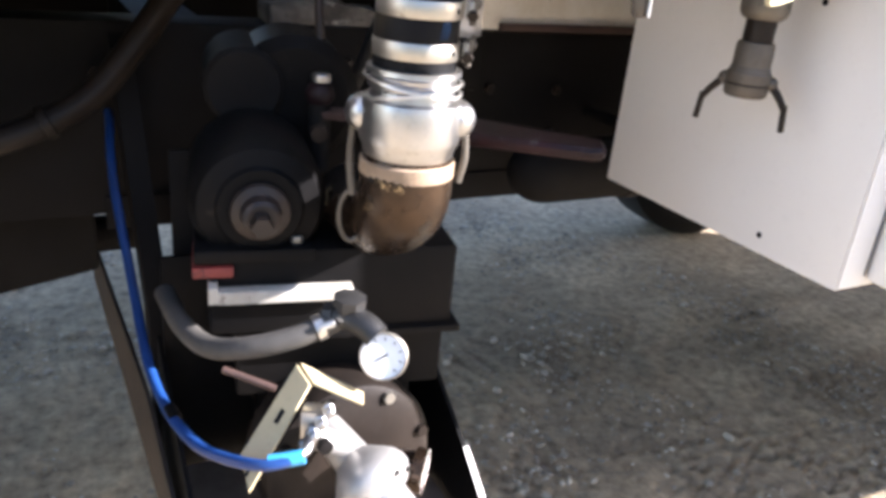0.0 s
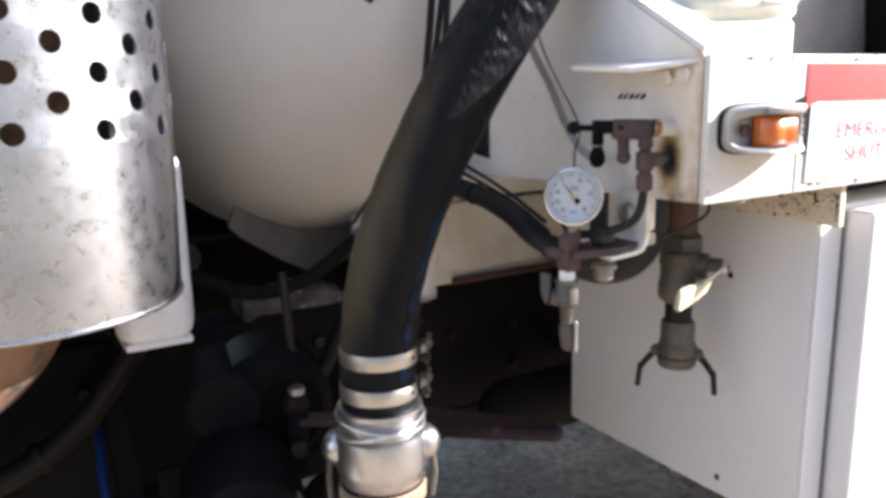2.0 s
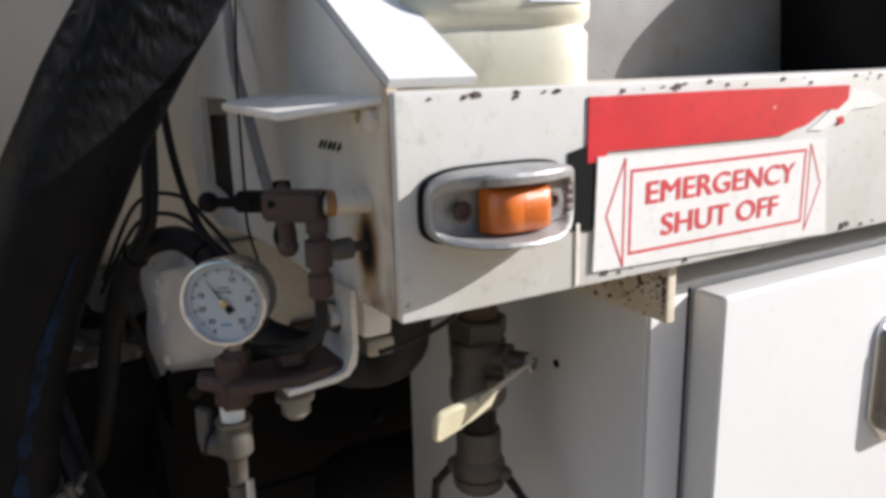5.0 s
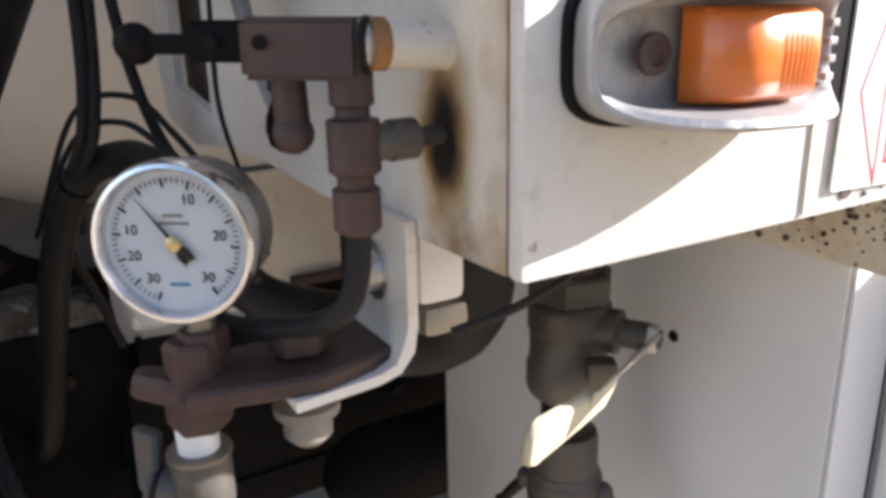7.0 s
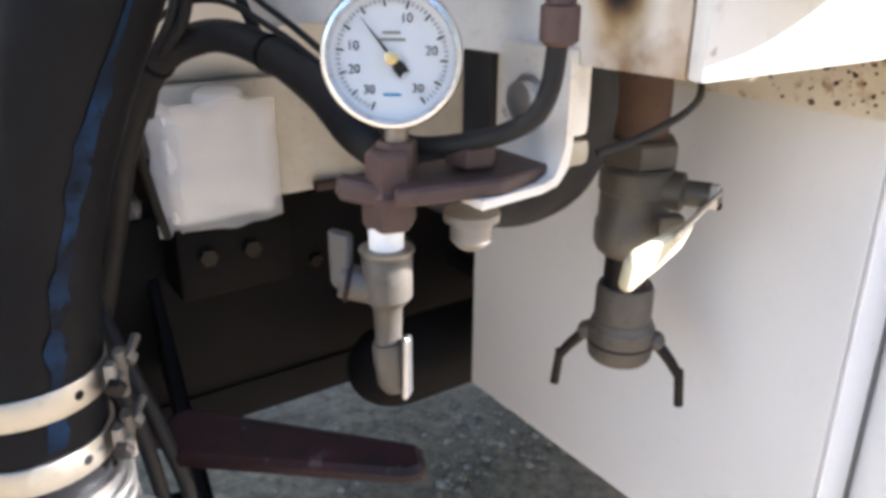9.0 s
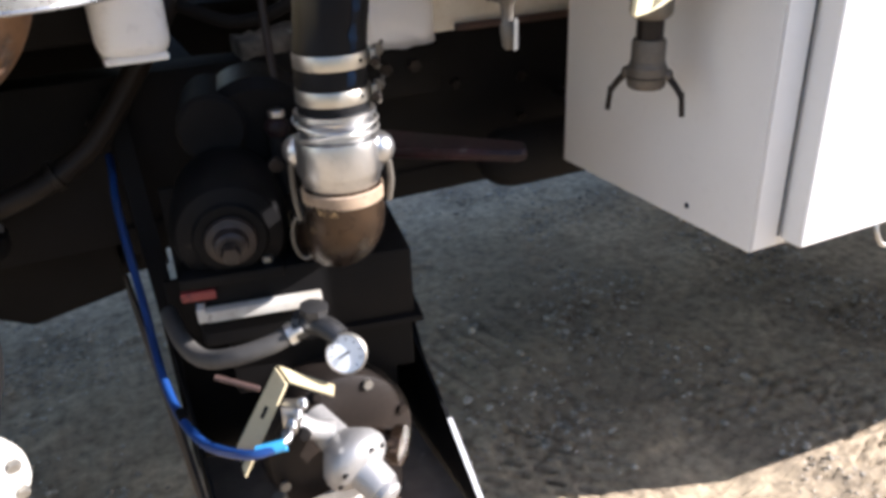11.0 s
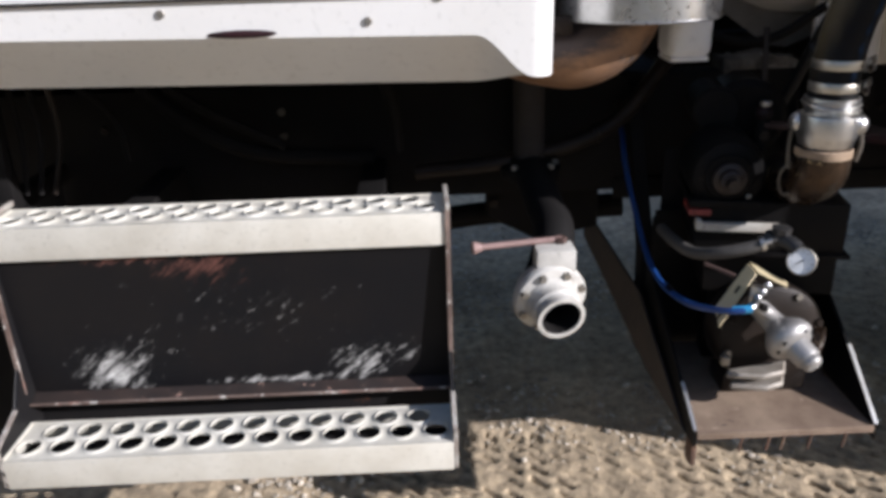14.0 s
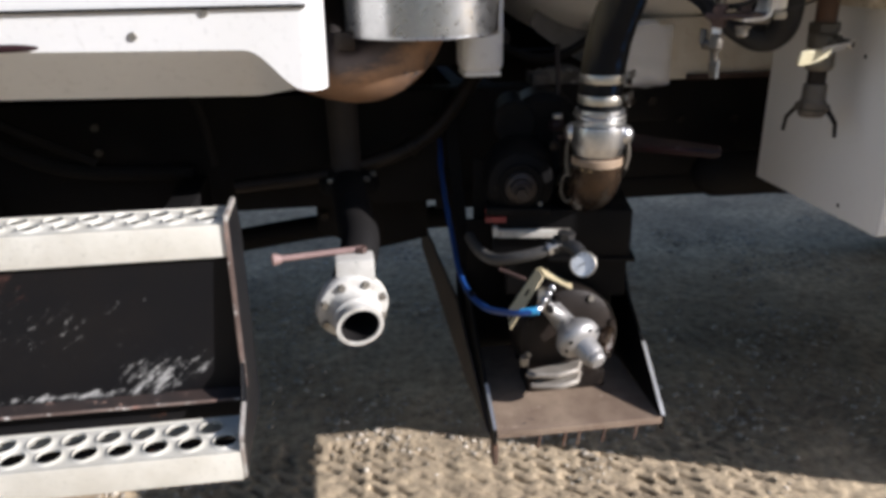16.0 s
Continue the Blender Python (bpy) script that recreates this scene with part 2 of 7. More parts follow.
film_white = mat("film_white", (0.90, 0.90, 0.90), (0.82, 0.82, 0.83), 0.3, scale=16, grain=20, coat=0.3)
white_plastic = mat("white_plastic", (0.82, 0.82, 0.81), (0.78, 0.78, 0.77), 0.4, scale=10, grain=40)
grey_sheet = mat("grey_sheet", (0.33, 0.32, 0.31), (0.235, 0.215, 0.19), 0.5, 0.15, scale=6, bump=0.15, spots=[((0.20, 0.15, 0.10), 0.22, 5, 0.7), ((0.05, 0.045, 0.04), 0.17, 30, 0.85)])
tape_white = mat("tape_white", (0.75, 0.74, 0.70), (0.68, 0.66, 0.6), 0.6, scale=40)
for m_ in (black_paint, chassis_black, scuffed_black, rubber, cable_rubber, oily_iron, dark_red):
    m_.node_tree.nodes["Principled BSDF"].inputs["Specular IOR Level"].default_value = 0.18
black_ink.node_tree.nodes["Principled BSDF"].inputs["Specular IOR Level"].default_value = 0.06
amber.node_tree.nodes["Principled BSDF"].inputs["Subsurface Weight"].default_value = 0.35
amber.node_tree.nodes["Principled BSDF"].inputs["Subsurface Radius"].default_value = (0.02, 0.008, 0.002)
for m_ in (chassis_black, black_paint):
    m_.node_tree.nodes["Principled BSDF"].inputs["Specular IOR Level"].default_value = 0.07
for m_, w in ((jug_plastic, 0.25), (white_plastic, 0.1)):
    m_.node_tree.nodes["Principled BSDF"].inputs["Subsurface Weight"].default_value = w
    m_.node_tree.nodes["Principled BSDF"].inputs["Subsurface Radius"].default_value = (0.03, 0.03, 0.02)


def sooted_exhaust():
    """Heat-stained steel, grey-black with soot on the inside of the bend."""
    m = mat("exhaust_rust", (0.30, 0.165, 0.085), (0.17, 0.105, 0.07), 0.55, 0.35, scale=6, bump=0.35, spots=[((0.46, 0.25, 0.09), 0.30, 7, 0.7), ((0.22, 0.21, 0.21), 0.30, 9, 0.45), ((0.03, 0.026, 0.026), 0.36, 8, 0.5)])
    n, l = m.node_tree.nodes, m.node_tree.links
    b = n["Principled BSDF"]
    flat = n.new("ShaderNodeVectorMath")
    flat.operation = "MULTIPLY"
    l.new(n.new("ShaderNodeTexCoord").outputs["Object"], flat.inputs[0])
    flat.inputs[1].default_value = (1, 0, 1)
    far = n.new("ShaderNodeVectorMath")
    far.operation = "DISTANCE"
    l.new(flat.outputs["Vector"], far.inputs[0])
    far.inputs[1].default_value = (-0.16, 0, 0.16)
    wob = n.new("ShaderNodeTexNoise")
    wob.inputs["Scale"].default_value, wob.inputs["Detail"].default_value, wob.inputs["Roughness"].default_value = 16, 7, 0.7
    add = n.new("ShaderNodeMath")
    add.operation = "MULTIPLY_ADD"
    l.new(wob.outputs["Fac"], add.inputs[0])
    add.inputs[1].default_value = 0.11
    l.new(far.outputs["Value"], add.inputs[2])
    f = n.new("ShaderNodeMapRange")
    l.new(add.outputs[0], f.inputs["Value"])
    f.inputs["From Min"].default_value, f.inputs["From Max"].default_value = 0.205, 0.240
    f.inputs["To Min"].default_value, f.inputs["To Max"].default_value = 0.88, 0.0
    x = n.new("ShaderNodeMix")
    x.data_type = "RGBA"
    l.new(f.outputs["Result"], x.inputs["Factor"])
    l.new(b.inputs["Base Color"].links[0].from_socket, x.inputs["A"])
    x.inputs["B"].default_value = (0.035, 0.032, 0.034, 1)
    l.new(x.outputs["Result"], b.inputs["Base Color"])
    return m


def film_material():
    """Thin clear crumpled plastic."""
    m = bpy.data.materials.new("clear_film")
    m.use_nodes = True
    t = m.node_tree
    b = t.nodes["Principled BSDF"]
    b.inputs["Base Color"].default_value = (0.95, 0.95, 0.95, 1)
    b.inputs["Roughness"].default_value = 0.14
    b.inputs["Alpha"].default_value = 0.38
    return m


def glass_material():
    m = bpy.data.materials.new("gauge_glass")
    m.use_nodes = True
    b = m.node_tree.nodes["Principled BSDF"]
    b.inputs["Roughness"].default_value = 0.03
    b.inputs["Transmission Weight"].default_value = 1.0
    b.inputs["IOR"].default_value = 1.3
    return m


def ground_material():
    m = bpy.data.materials.new("gravel_ground")
    m.use_nodes = True
    t = m.node_tree
    n, l = t.nodes, t.links
    b = n["Principled BSDF"]
    co = n.new("ShaderNodeTexCoord").outputs["Object"]

    def tex(kind, sc, detail=6.0):
        x = n.new(kind)
        l.new(co, x.inputs["Vector"])
        x.inputs["Scale"].default_value = sc
        if kind == "ShaderNodeTexNoise":
            x.inputs["Detail"].default_value, x.inputs["Roughness"].default_value = detail, 0.65
        return x

    def ramp(fac, stops):
        x = n.new("ShaderNodeValToRGB")
        l.new(fac, x.inputs[0])
        while len(x.color_ramp.elements) < len(stops):
            x.color_ramp.elements.new(0.5)
        for e, (p, c) in zip(x.color_ramp.elements, stops):
            e.position, e.color = p, (*c, 1)
        return x.outputs[0]

    large = ramp(tex("ShaderNodeTexNoise", 1.7).outputs["Fac"], [(0.34, (0.30, 0.238, 0.162)), (0.5, (0.42, 0.335, 0.227)), (0.66, (0.58, 0.465, 0.312))])
    small = tex("ShaderNodeTexNoise", 26.0, 9.0)
    tone = ramp(small.outputs["Fac"], [(0.30, (0.42, 0.41, 0.40)), (0.48, (0.84, 0.83, 0.82)), (0.70, (1.25, 1.23, 1.19))])
    mul = n.new("ShaderNodeMix")
    mul.data_type, mul.blend_type = "RGBA", "MULTIPLY"
    mul.inputs["Factor"].default_value = 1.0
    l.new(large, mul.inputs["A"])
    l.new(tone, mul.inputs["B"])
    l.new(mul.outputs["Result"], b.inputs["Base Color"])
    b.inputs["Roughness"].default_value = 0.95
    stones = tex("ShaderNodeTexNoise", 140.0, 5.0)
    add = n.new("ShaderNodeMath")
    add.operation = "MULTIPLY_ADD"
    l.new(stones.outputs["Fac"], add.inputs[0])
    add.inputs[1].default_value = 0.5
    l.new(small.outputs["Fac"], add.inputs[2])
    bump = n.new("ShaderNodeBump")
    bump.inputs["Strength"].default_value, bump.inputs["Distance"].default_value = 0.8, 0.010
    l.new(add.outputs[0], bump.inputs["Height"])
    l.new(bump.outputs[0], b.inputs["Normal"])
    return m


def stained_plate(centre):
    """Worn white paint with a burnt, rust-ringed blotch round centre and rust creeping up from the lower edge."""
    m = mat("stained_plate", (0.77, 0.755, 0.715), (0.71, 0.68, 0.61), 0.5, scale=9, bump=0.12, spots=[((0.48, 0.40, 0.28), 0.12, 18, 0.6)])
    t = m.node_tree
    n, l = t.nodes, t.links
    b = n["Principled BSDF"]
    co = n.new("ShaderNodeTexCoord").outputs["Object"]
    sub = n.new("ShaderNodeVectorMath")
    sub.operation = "SUBTRACT"
    l.new(co, sub.inputs[0])
    sub.inputs[1].default_value = centre
    mul = n.new("ShaderNodeVectorMath")
    mul.operation = "MULTIPLY"
    l.new(sub.outputs[0], mul.inputs[0])
    mul.inputs[1].default_value = (1.0, 1.5, 0.85)
    ln = n.new("ShaderNodeVectorMath")
    ln.operation = "LENGTH"
    l.new(mul.outputs[0], ln.inputs[0])
    wob = n.new("ShaderNodeTexNoise")
    wob.inputs["Scale"].default_value, wob.inputs["Detail"].default_value = 60, 5
    l.new(co, wob.inputs["Vector"])
    add = n.new("ShaderNodeMath")
    add.operation = "MULTIPLY_ADD"
    l.new(wob.outputs["Fac"], add.inputs[0])
    add.inputs[1].default_value = 0.016
    l.new(ln.outputs["Value"], add.inputs[2])
    old = b.inputs["Base Color"].links[0].from_socket
    sep = n.new("ShaderNodeSeparateXYZ")
    l.new(co, sep.inputs[0])
    # rust only on the part next to the rail's face, cream staining above it
    reach = n.new("ShaderNodeMath")
    reach.operation = "MULTIPLY_ADD"
    l.new(wob.outputs["Fac"], reach.inputs[0])
    reach.inputs[1].default_value = 0.06
    l.new(sep.outputs["Y"], reach.inputs[2])
    near = n.new("ShaderNodeMapRange")
    l.new(reach.outputs[0], near.inputs["Value"])
    near.inputs["From Min"].default_value, near.inputs["From Max"].default_value = 0.035, 0.085
    near.inputs["To Min"].default_value, near.inputs["To Max"].default_value = 1.0, 0.0
    cream = n.new("ShaderNodeMix")
    cream.data_type = "RGBA"
    half = n.new("ShaderNodeMath")
    half.operation = "MULTIPLY"
    l.new(near.outputs["Result"], half.inputs[0])
    half.inputs[1].default_value = 0.38
    l.new(half.outputs[0], cream.inputs["Factor"])
    l.new(old, cream.inputs["A"])
    cream.inputs["B"].default_value = (0.60, 0.46, 0.27, 1)
    old = cream.outputs["Result"]
    for lo, hi, col in ((0.044, 0.024, (0.50, 0.36, 0.17)), (0.033, 0.021, (0.16, 0.09, 0.04)), (0.0235, 0.017, (0.015, 0.012, 0.01))):
        f = n.new("ShaderNodeMapRange")
        f.interpolation_type = "SMOOTHSTEP"
        l.new(add.outputs[0], f.inputs["Value"])
        f.inputs["From Min"].default_value, f.inputs["From Max"].default_value = hi, lo
        f.inputs["To Min"].default_value, f.inputs["To Max"].default_value = 1.0, 0.0
        x = n.new("ShaderNodeMix")
        x.data_type = "RGBA"
        l.new(f.outputs["Result"], x.inputs["Factor"])
        l.new(old, x.inputs["A"])
        x.inputs["B"].default_value = (*col, 1)
        old = x.outputs["Result"]
    low = n.new("ShaderNodeMath")
    low.operation = "MULTIPLY_ADD"
    l.new(wob.outputs["Fac"], low.inputs[0])
    low.inputs[1].default_value = 0.05
    l.new(sep.outputs["Z"], low.inputs[2])
    f = n.new("ShaderNodeMapRange")
    l.new(low.outputs[0], f.inputs["Value"])
    f.inputs["From Min"].default_value, f.inputs["From Max"].default_value = 0.020, 0.042
    f.inputs["To Min"].default_value, f.inputs["To Max"].default_value = 0.9, 0.0
    both = n.new("ShaderNodeMath")
    both.operation = "MULTIPLY"
    l.new(f.outputs["Result"], both.inputs[0])
    l.new(near.outputs["Result"], both.inputs[1])
    x = n.new("ShaderNodeMix")
    x.data_type = "RGBA"
    l.new(both.outputs[0], x.inputs["Factor"])
    l.new(old, x.inputs["A"])
    x.inputs["B"].default_value = (0.27, 0.16, 0.07, 1)
    # a brown run down the edge that meets the rail's face
    run = n.new("ShaderNodeMath")
    run.operation = "MULTIPLY_ADD"
    l.new(wob.outputs["Fac"], run.inputs[0])
    run.inputs[1].default_value = 0.034
    l.new(sep.outputs["Y"], run.inputs[2])
    g = n.new("ShaderNodeMapRange")
    l.new(run.outputs[0], g.inputs["Value"])
    g.inputs["From Min"].default_value, g.inputs["From Max"].default_value = -0.006, 0.008
    g.inputs["To Min"].default_value, g.inputs["To Max"].default_value = 0.75, 0.0
    w = n.new("ShaderNodeMix")
    w.data_type = "RGBA"
    l.new(g.outputs["Result"], w.inputs["Factor"])
    l.new(x.outputs["Result"], w.inputs["A"])
    w.inputs["B"].default_value = (0.34, 0.24, 0.14, 1)
    l.new(w.outputs["Result"], b.inputs["Base Color"])
    return m


def worn_panel(blobs):
    """Black paint rubbed away in smeared patches. blobs: (x, z, half width, half height, colour, density, grain)."""
    m = mat("worn_panel", (0.006, 0.006, 0.007), (0.009, 0.008, 0.008), 0.5, scale=5, bump=0.25, spots=[((0.24, 0.23, 0.22), 0.03, 34, 0.8)])
    t = m.node_tree
    n, l = t.nodes, t.links
    b = n["Principled BSDF"]
    b.inputs["Specular IOR Level"].default_value = 0.15
    co = n.new("ShaderNodeTexCoord").outputs["Object"]
    old = b.inputs["Base Color"].links[0].from_socket
    for x, z, rx, rz, col, density, grain in blobs:
        mp = n.new("ShaderNodeMapping")
        mp.vector_type = "POINT"
        l.new(co, mp.inputs["Vector"])
        mp.inputs["Location"].default_value = (-x / rx, 0, -z / rz)
        mp.inputs["Scale"].default_value = (1 / rx, 0, 1 / rz)
        ln = n.new("ShaderNodeVectorMath")
        ln.operation = "LENGTH"
        l.new(mp.outputs[0], ln.inputs[0])
        sm = n.new("ShaderNodeMapping")
        sm.vector_type = "TEXTURE"
        sm.inputs["Rotation"].default_value = (0, radians(-40), 0)
        sm.inputs["Scale"].default_value = (4.0, 1, 1)
        sm.inputs["Location"].default_value = (x * 7.3, 0, 0)
        l.new(co, sm.inputs["Vector"])
        tx = n.new("ShaderNodeTexNoise")
        tx.inputs["Scale"].default_value, tx.inputs["Detail"].default_value, tx.inputs["Roughness"].default_value = grain, 9, 0.78
        l.new(sm.outputs[0], tx.inputs["Vector"])
        add = n.new("ShaderNodeMath")
        add.operation = "MULTIPLY_ADD"
        l.new(ln.outputs["Value"], add.inputs[0])
        add.inputs[1].default_value = -0.17
        l.new(tx.outputs["Fac"], add.inputs[2])
        f = n.new("ShaderNodeMapRange")
        l.new(add.outputs[0], f.inputs["Value"])
        f.inputs["From Min"].default_value, f.inputs["From Max"].default_value = 0.40 - density, 0.62 - density
        mx = n.new("ShaderNodeMix")
        mx.data_type = "RGBA"
        l.new(f.outputs["Result"], mx.inputs["Factor"])
        l.new(old, mx.inputs["A"])
        mx.inputs["B"].default_value = (*col, 1)
        old = mx.outputs["Result"]
    l.new(old, b.inputs["Base Color"])
    return m


def pebble_material():
    m = mat("pebble_stone", (0.42, 0.37, 0.30), (0.33, 0.29, 0.235), 0.9, scale=40)
    t = m.node_tree
    geo = t.nodes.new("ShaderNodeNewGeometry")
    hsv = t.nodes.new("ShaderNodeHueSaturation")
    old = t.nodes["Principled BSDF"].inputs["Base Color"].links[0].from_socket
    rng_ = t.nodes.new("ShaderNodeMapRange")
    rng_.inputs["To Min"].default_value, rng_.inputs["To Max"].default_value = 0.62, 1.5
    t.links.new(geo.outputs["Random Per Island"], rng_.inputs["Value"])
    t.links.new(rng_.outputs["Result"], hsv.inputs["Value"])
    t.links.new(old, hsv.inputs["Color"])
    t.links.new(hsv.outputs[0], t.nodes["Principled BSDF"].inputs["Base Color"])
    return m


clear_film, gauge_glass, gravel, pebble_stone = film_material(), glass_material(), ground_material(), pebble_material()


# ---- building helpers ----
def thing(name, base, label, category, group="", kind=""):
    ob = new(name)
    ob.empty_display_size = 0.05
    ob.location = base
    return tagged(ob, label, category, group, kind)


def world_base(ob):
    at = Vector(ob.location)
    while ob.parent:
        ob = ob.parent
        at += Vector(ob.location)
    return at


def part(name, bm, material, parent=None, label="", sharp=35):
    """Links a bmesh, given in world metres, as one mesh object under a thing or a part."""
    at = world_base(parent) if parent else Vector()
    bmesh.ops.translate(bm, verts=bm.verts, vec=-at)
    me = bpy.data.meshes.new(name)
    bm.to_mesh(me)
    bm.free()
    me.materials.append(material)
    me.polygons.foreach_set("use_smooth", [True] * len(me.polygons))
    me.set_sharp_from_angle(angle=radians(sharp))
    ob = new(name, me)
    if parent:
        ob.parent = parent
    return tagged(ob, label) if label else ob


def merge(bm, other):
    me = bpy.data.meshes.new("tmp")
    other.to_mesh(me)
    other.free()
    bm.from_mesh(me)
    bpy.data.meshes.remove(me)
    return bm


def frame_of(axis):
    z = Vector(axis).normalized()
    x = z.orthogonal().normalized() if abs(z.z) > 0.98 else Vector((0, 0, 1)).cross(z).normalized()
    return Matrix((x, z.cross(x), z)).transposed().to_4x4()


def box(lo, hi, bevel=0.0, bm=None, turn=0.0, seg=2):
    """A box between two corners, turned about z round its middle by turn degrees."""
    b = bmesh.new()
    bmesh.ops.create_cube(b, size=1)
    lo, hi = Vector(lo), Vector(hi)
    bmesh.ops.scale(b, vec=hi - lo, verts=b.verts)
    if bevel:
        bmesh.ops.bevel(b, geom=b.edges[:], offset=bevel, segments=seg, affect="EDGES", profile=0.6)
    bmesh.ops.transform(b, matrix=Matrix.Translation((lo + hi) / 2) @ Matrix.Rotation(radians(turn), 4, "Z"), verts=b.verts)
    return merge(bm, b) if bm else b


def lathe(base, axis, profile, bm=None, seg=32):
    """A turned shape: profile is (radius, distance along the axis) from one end to the other; ends at radius 0 close it."""
    b = bm or bmesh.new()
    m = Matrix.Translation(base) @ frame_of(axis)
    rings = []
    for r, h in profile:
        if r < 1e-6:
            rings.append([b.verts.new(m @ Vector((0, 0, h)))])
        else:
            rings.append([b.verts.new(m @ Vector((r * math.cos(2 * math.pi * k / seg), r * math.sin(2 * math.pi * k / seg), h))) for k in range(seg)])
    for p, q in zip(rings, rings[1:]):
        for k in range(seg):
            j = (k + 1) % seg
            if len(p) == 1 and len(q) > 1:
                b.faces.new((p[0], q[j], q[k])) if False else b.faces.new((p[0], q[k], q[j]))
            elif len(q) == 1 and len(p) > 1:
                b.faces.new((p[k], p[j], q[0]))
            elif len(p) > 1:
                b.faces.new((p[k], p[j], q[j], q[k]))
    return b


def rod(p0, p1, r, r1=None, bm=None, seg=20, bevel=0.0):
    p0, p1 = Vector(p0), Vector(p1)
    d = (p1 - p0).length
    r1 = r if r1 is None else r1
    e = bevel or min(r, r1) * 0.12
    return lathe(p0, p1 - p0, [(0, 0), (r - e, 0), (r, e), (r1, d - e), (r1 - e, d), (0, d)], bm, seg)


def hexnut(p0, axis, r, h, bm=None):
    return lathe(p0, axis, [(0, 0), (r * 0.92, 0), (r, h * 0.12), (r, h * 0.88), (r * 0.92, h), (0, h)], bm, 6)


def ball(c, r, bm=None, seg=20):
    n = 10
    return lathe(Vector(c), (0, 0, 1), [(r * math.sin(math.pi * k / n) if 0 < k < n else 0, -r * math.cos(math.pi * k / n)) for k in range(n + 1)], bm, seg)


def smooth_path(points, steps=8):
    """A Catmull-Rom line through the points."""
    p = [Vector(q) for q in points]
    p = [2 * p[0] - p[1], *p, 2 * p[-1] - p[-2]]
    out = []
    for a, b, c, d in zip(p, p[1:], p[2:], p[3:]):
        for k in range(steps):
            t = k / steps
            out.append(0.5 * ((2 * b) + (c - a) * t + (2 * a - 5 * b + 4 * c - d) * t * t + (3 * b - a - 3 * c + d) * t ** 3))
    return out + [p[-2]]


def tube(points, r, bm=None, seg=16, steps=8, wobble=None, caps=True):
    """A round bar, pipe or hose along a smooth line. wobble(i, angle) scales the radius."""
    b = bm or bmesh.new()
    line = smooth_path(points, steps)
    up = Vector((0.31, 0.17, 0.93)).normalized()
    rings = []
    for i, c in enumerate(line):
        d = (line[min(i + 1, len(line) - 1)] - line[max(i - 1, 0)]).normalized()
        x = (up - d * up.dot(d)).normalized()
        y = d.cross(x)
        up = x
        ri = r(i / (len(line) - 1)) if callable(r) else r
        rings.append([b.verts.new(c + (x * math.cos(a) + y * math.sin(a)) * ri * (wobble(i, a) if wobble else 1)) for a in (2 * math.pi * k / seg for k in range(seg))])
    for p, q in zip(rings, rings[1:]):
        for k in range(seg):
            j = (k + 1) % seg
            b.faces.new((p[k], p[j], q[j], q[k]))
    if caps:
        b.faces.new(list(reversed(rings[0])))
        b.faces.new(rings[-1])
    return b


def slab(polygon, thick, bm=None, bevel=0.0):
    """A flat plate: a polygon in space, thickened both ways along its normal."""
    b = bmesh.new()
    p = [Vector(q) for q in polygon]
    nrm = Vector()
    for i, q in enumerate(p):
        nrm += (q - p[0]).cross(p[(i + 1) % len(p)] - p[0])
    nrm.normalize()
    top = [b.verts.new(q + nrm * thick / 2) for q in p]
    low = [b.verts.new(q - nrm * thick / 2) for q in p]
    b.faces.new(top)
    b.faces.new(list(reversed(low)))
    for i in range(len(p)):
        j = (i + 1) % len(p)
        b.faces.new((top[i], low[i], low[j], top[j]))
    if bevel:
        bmesh.ops.bevel(b, geom=b.edges[:], offset=bevel, segments=1, affect="EDGES")
    return merge(bm, b) if bm else b


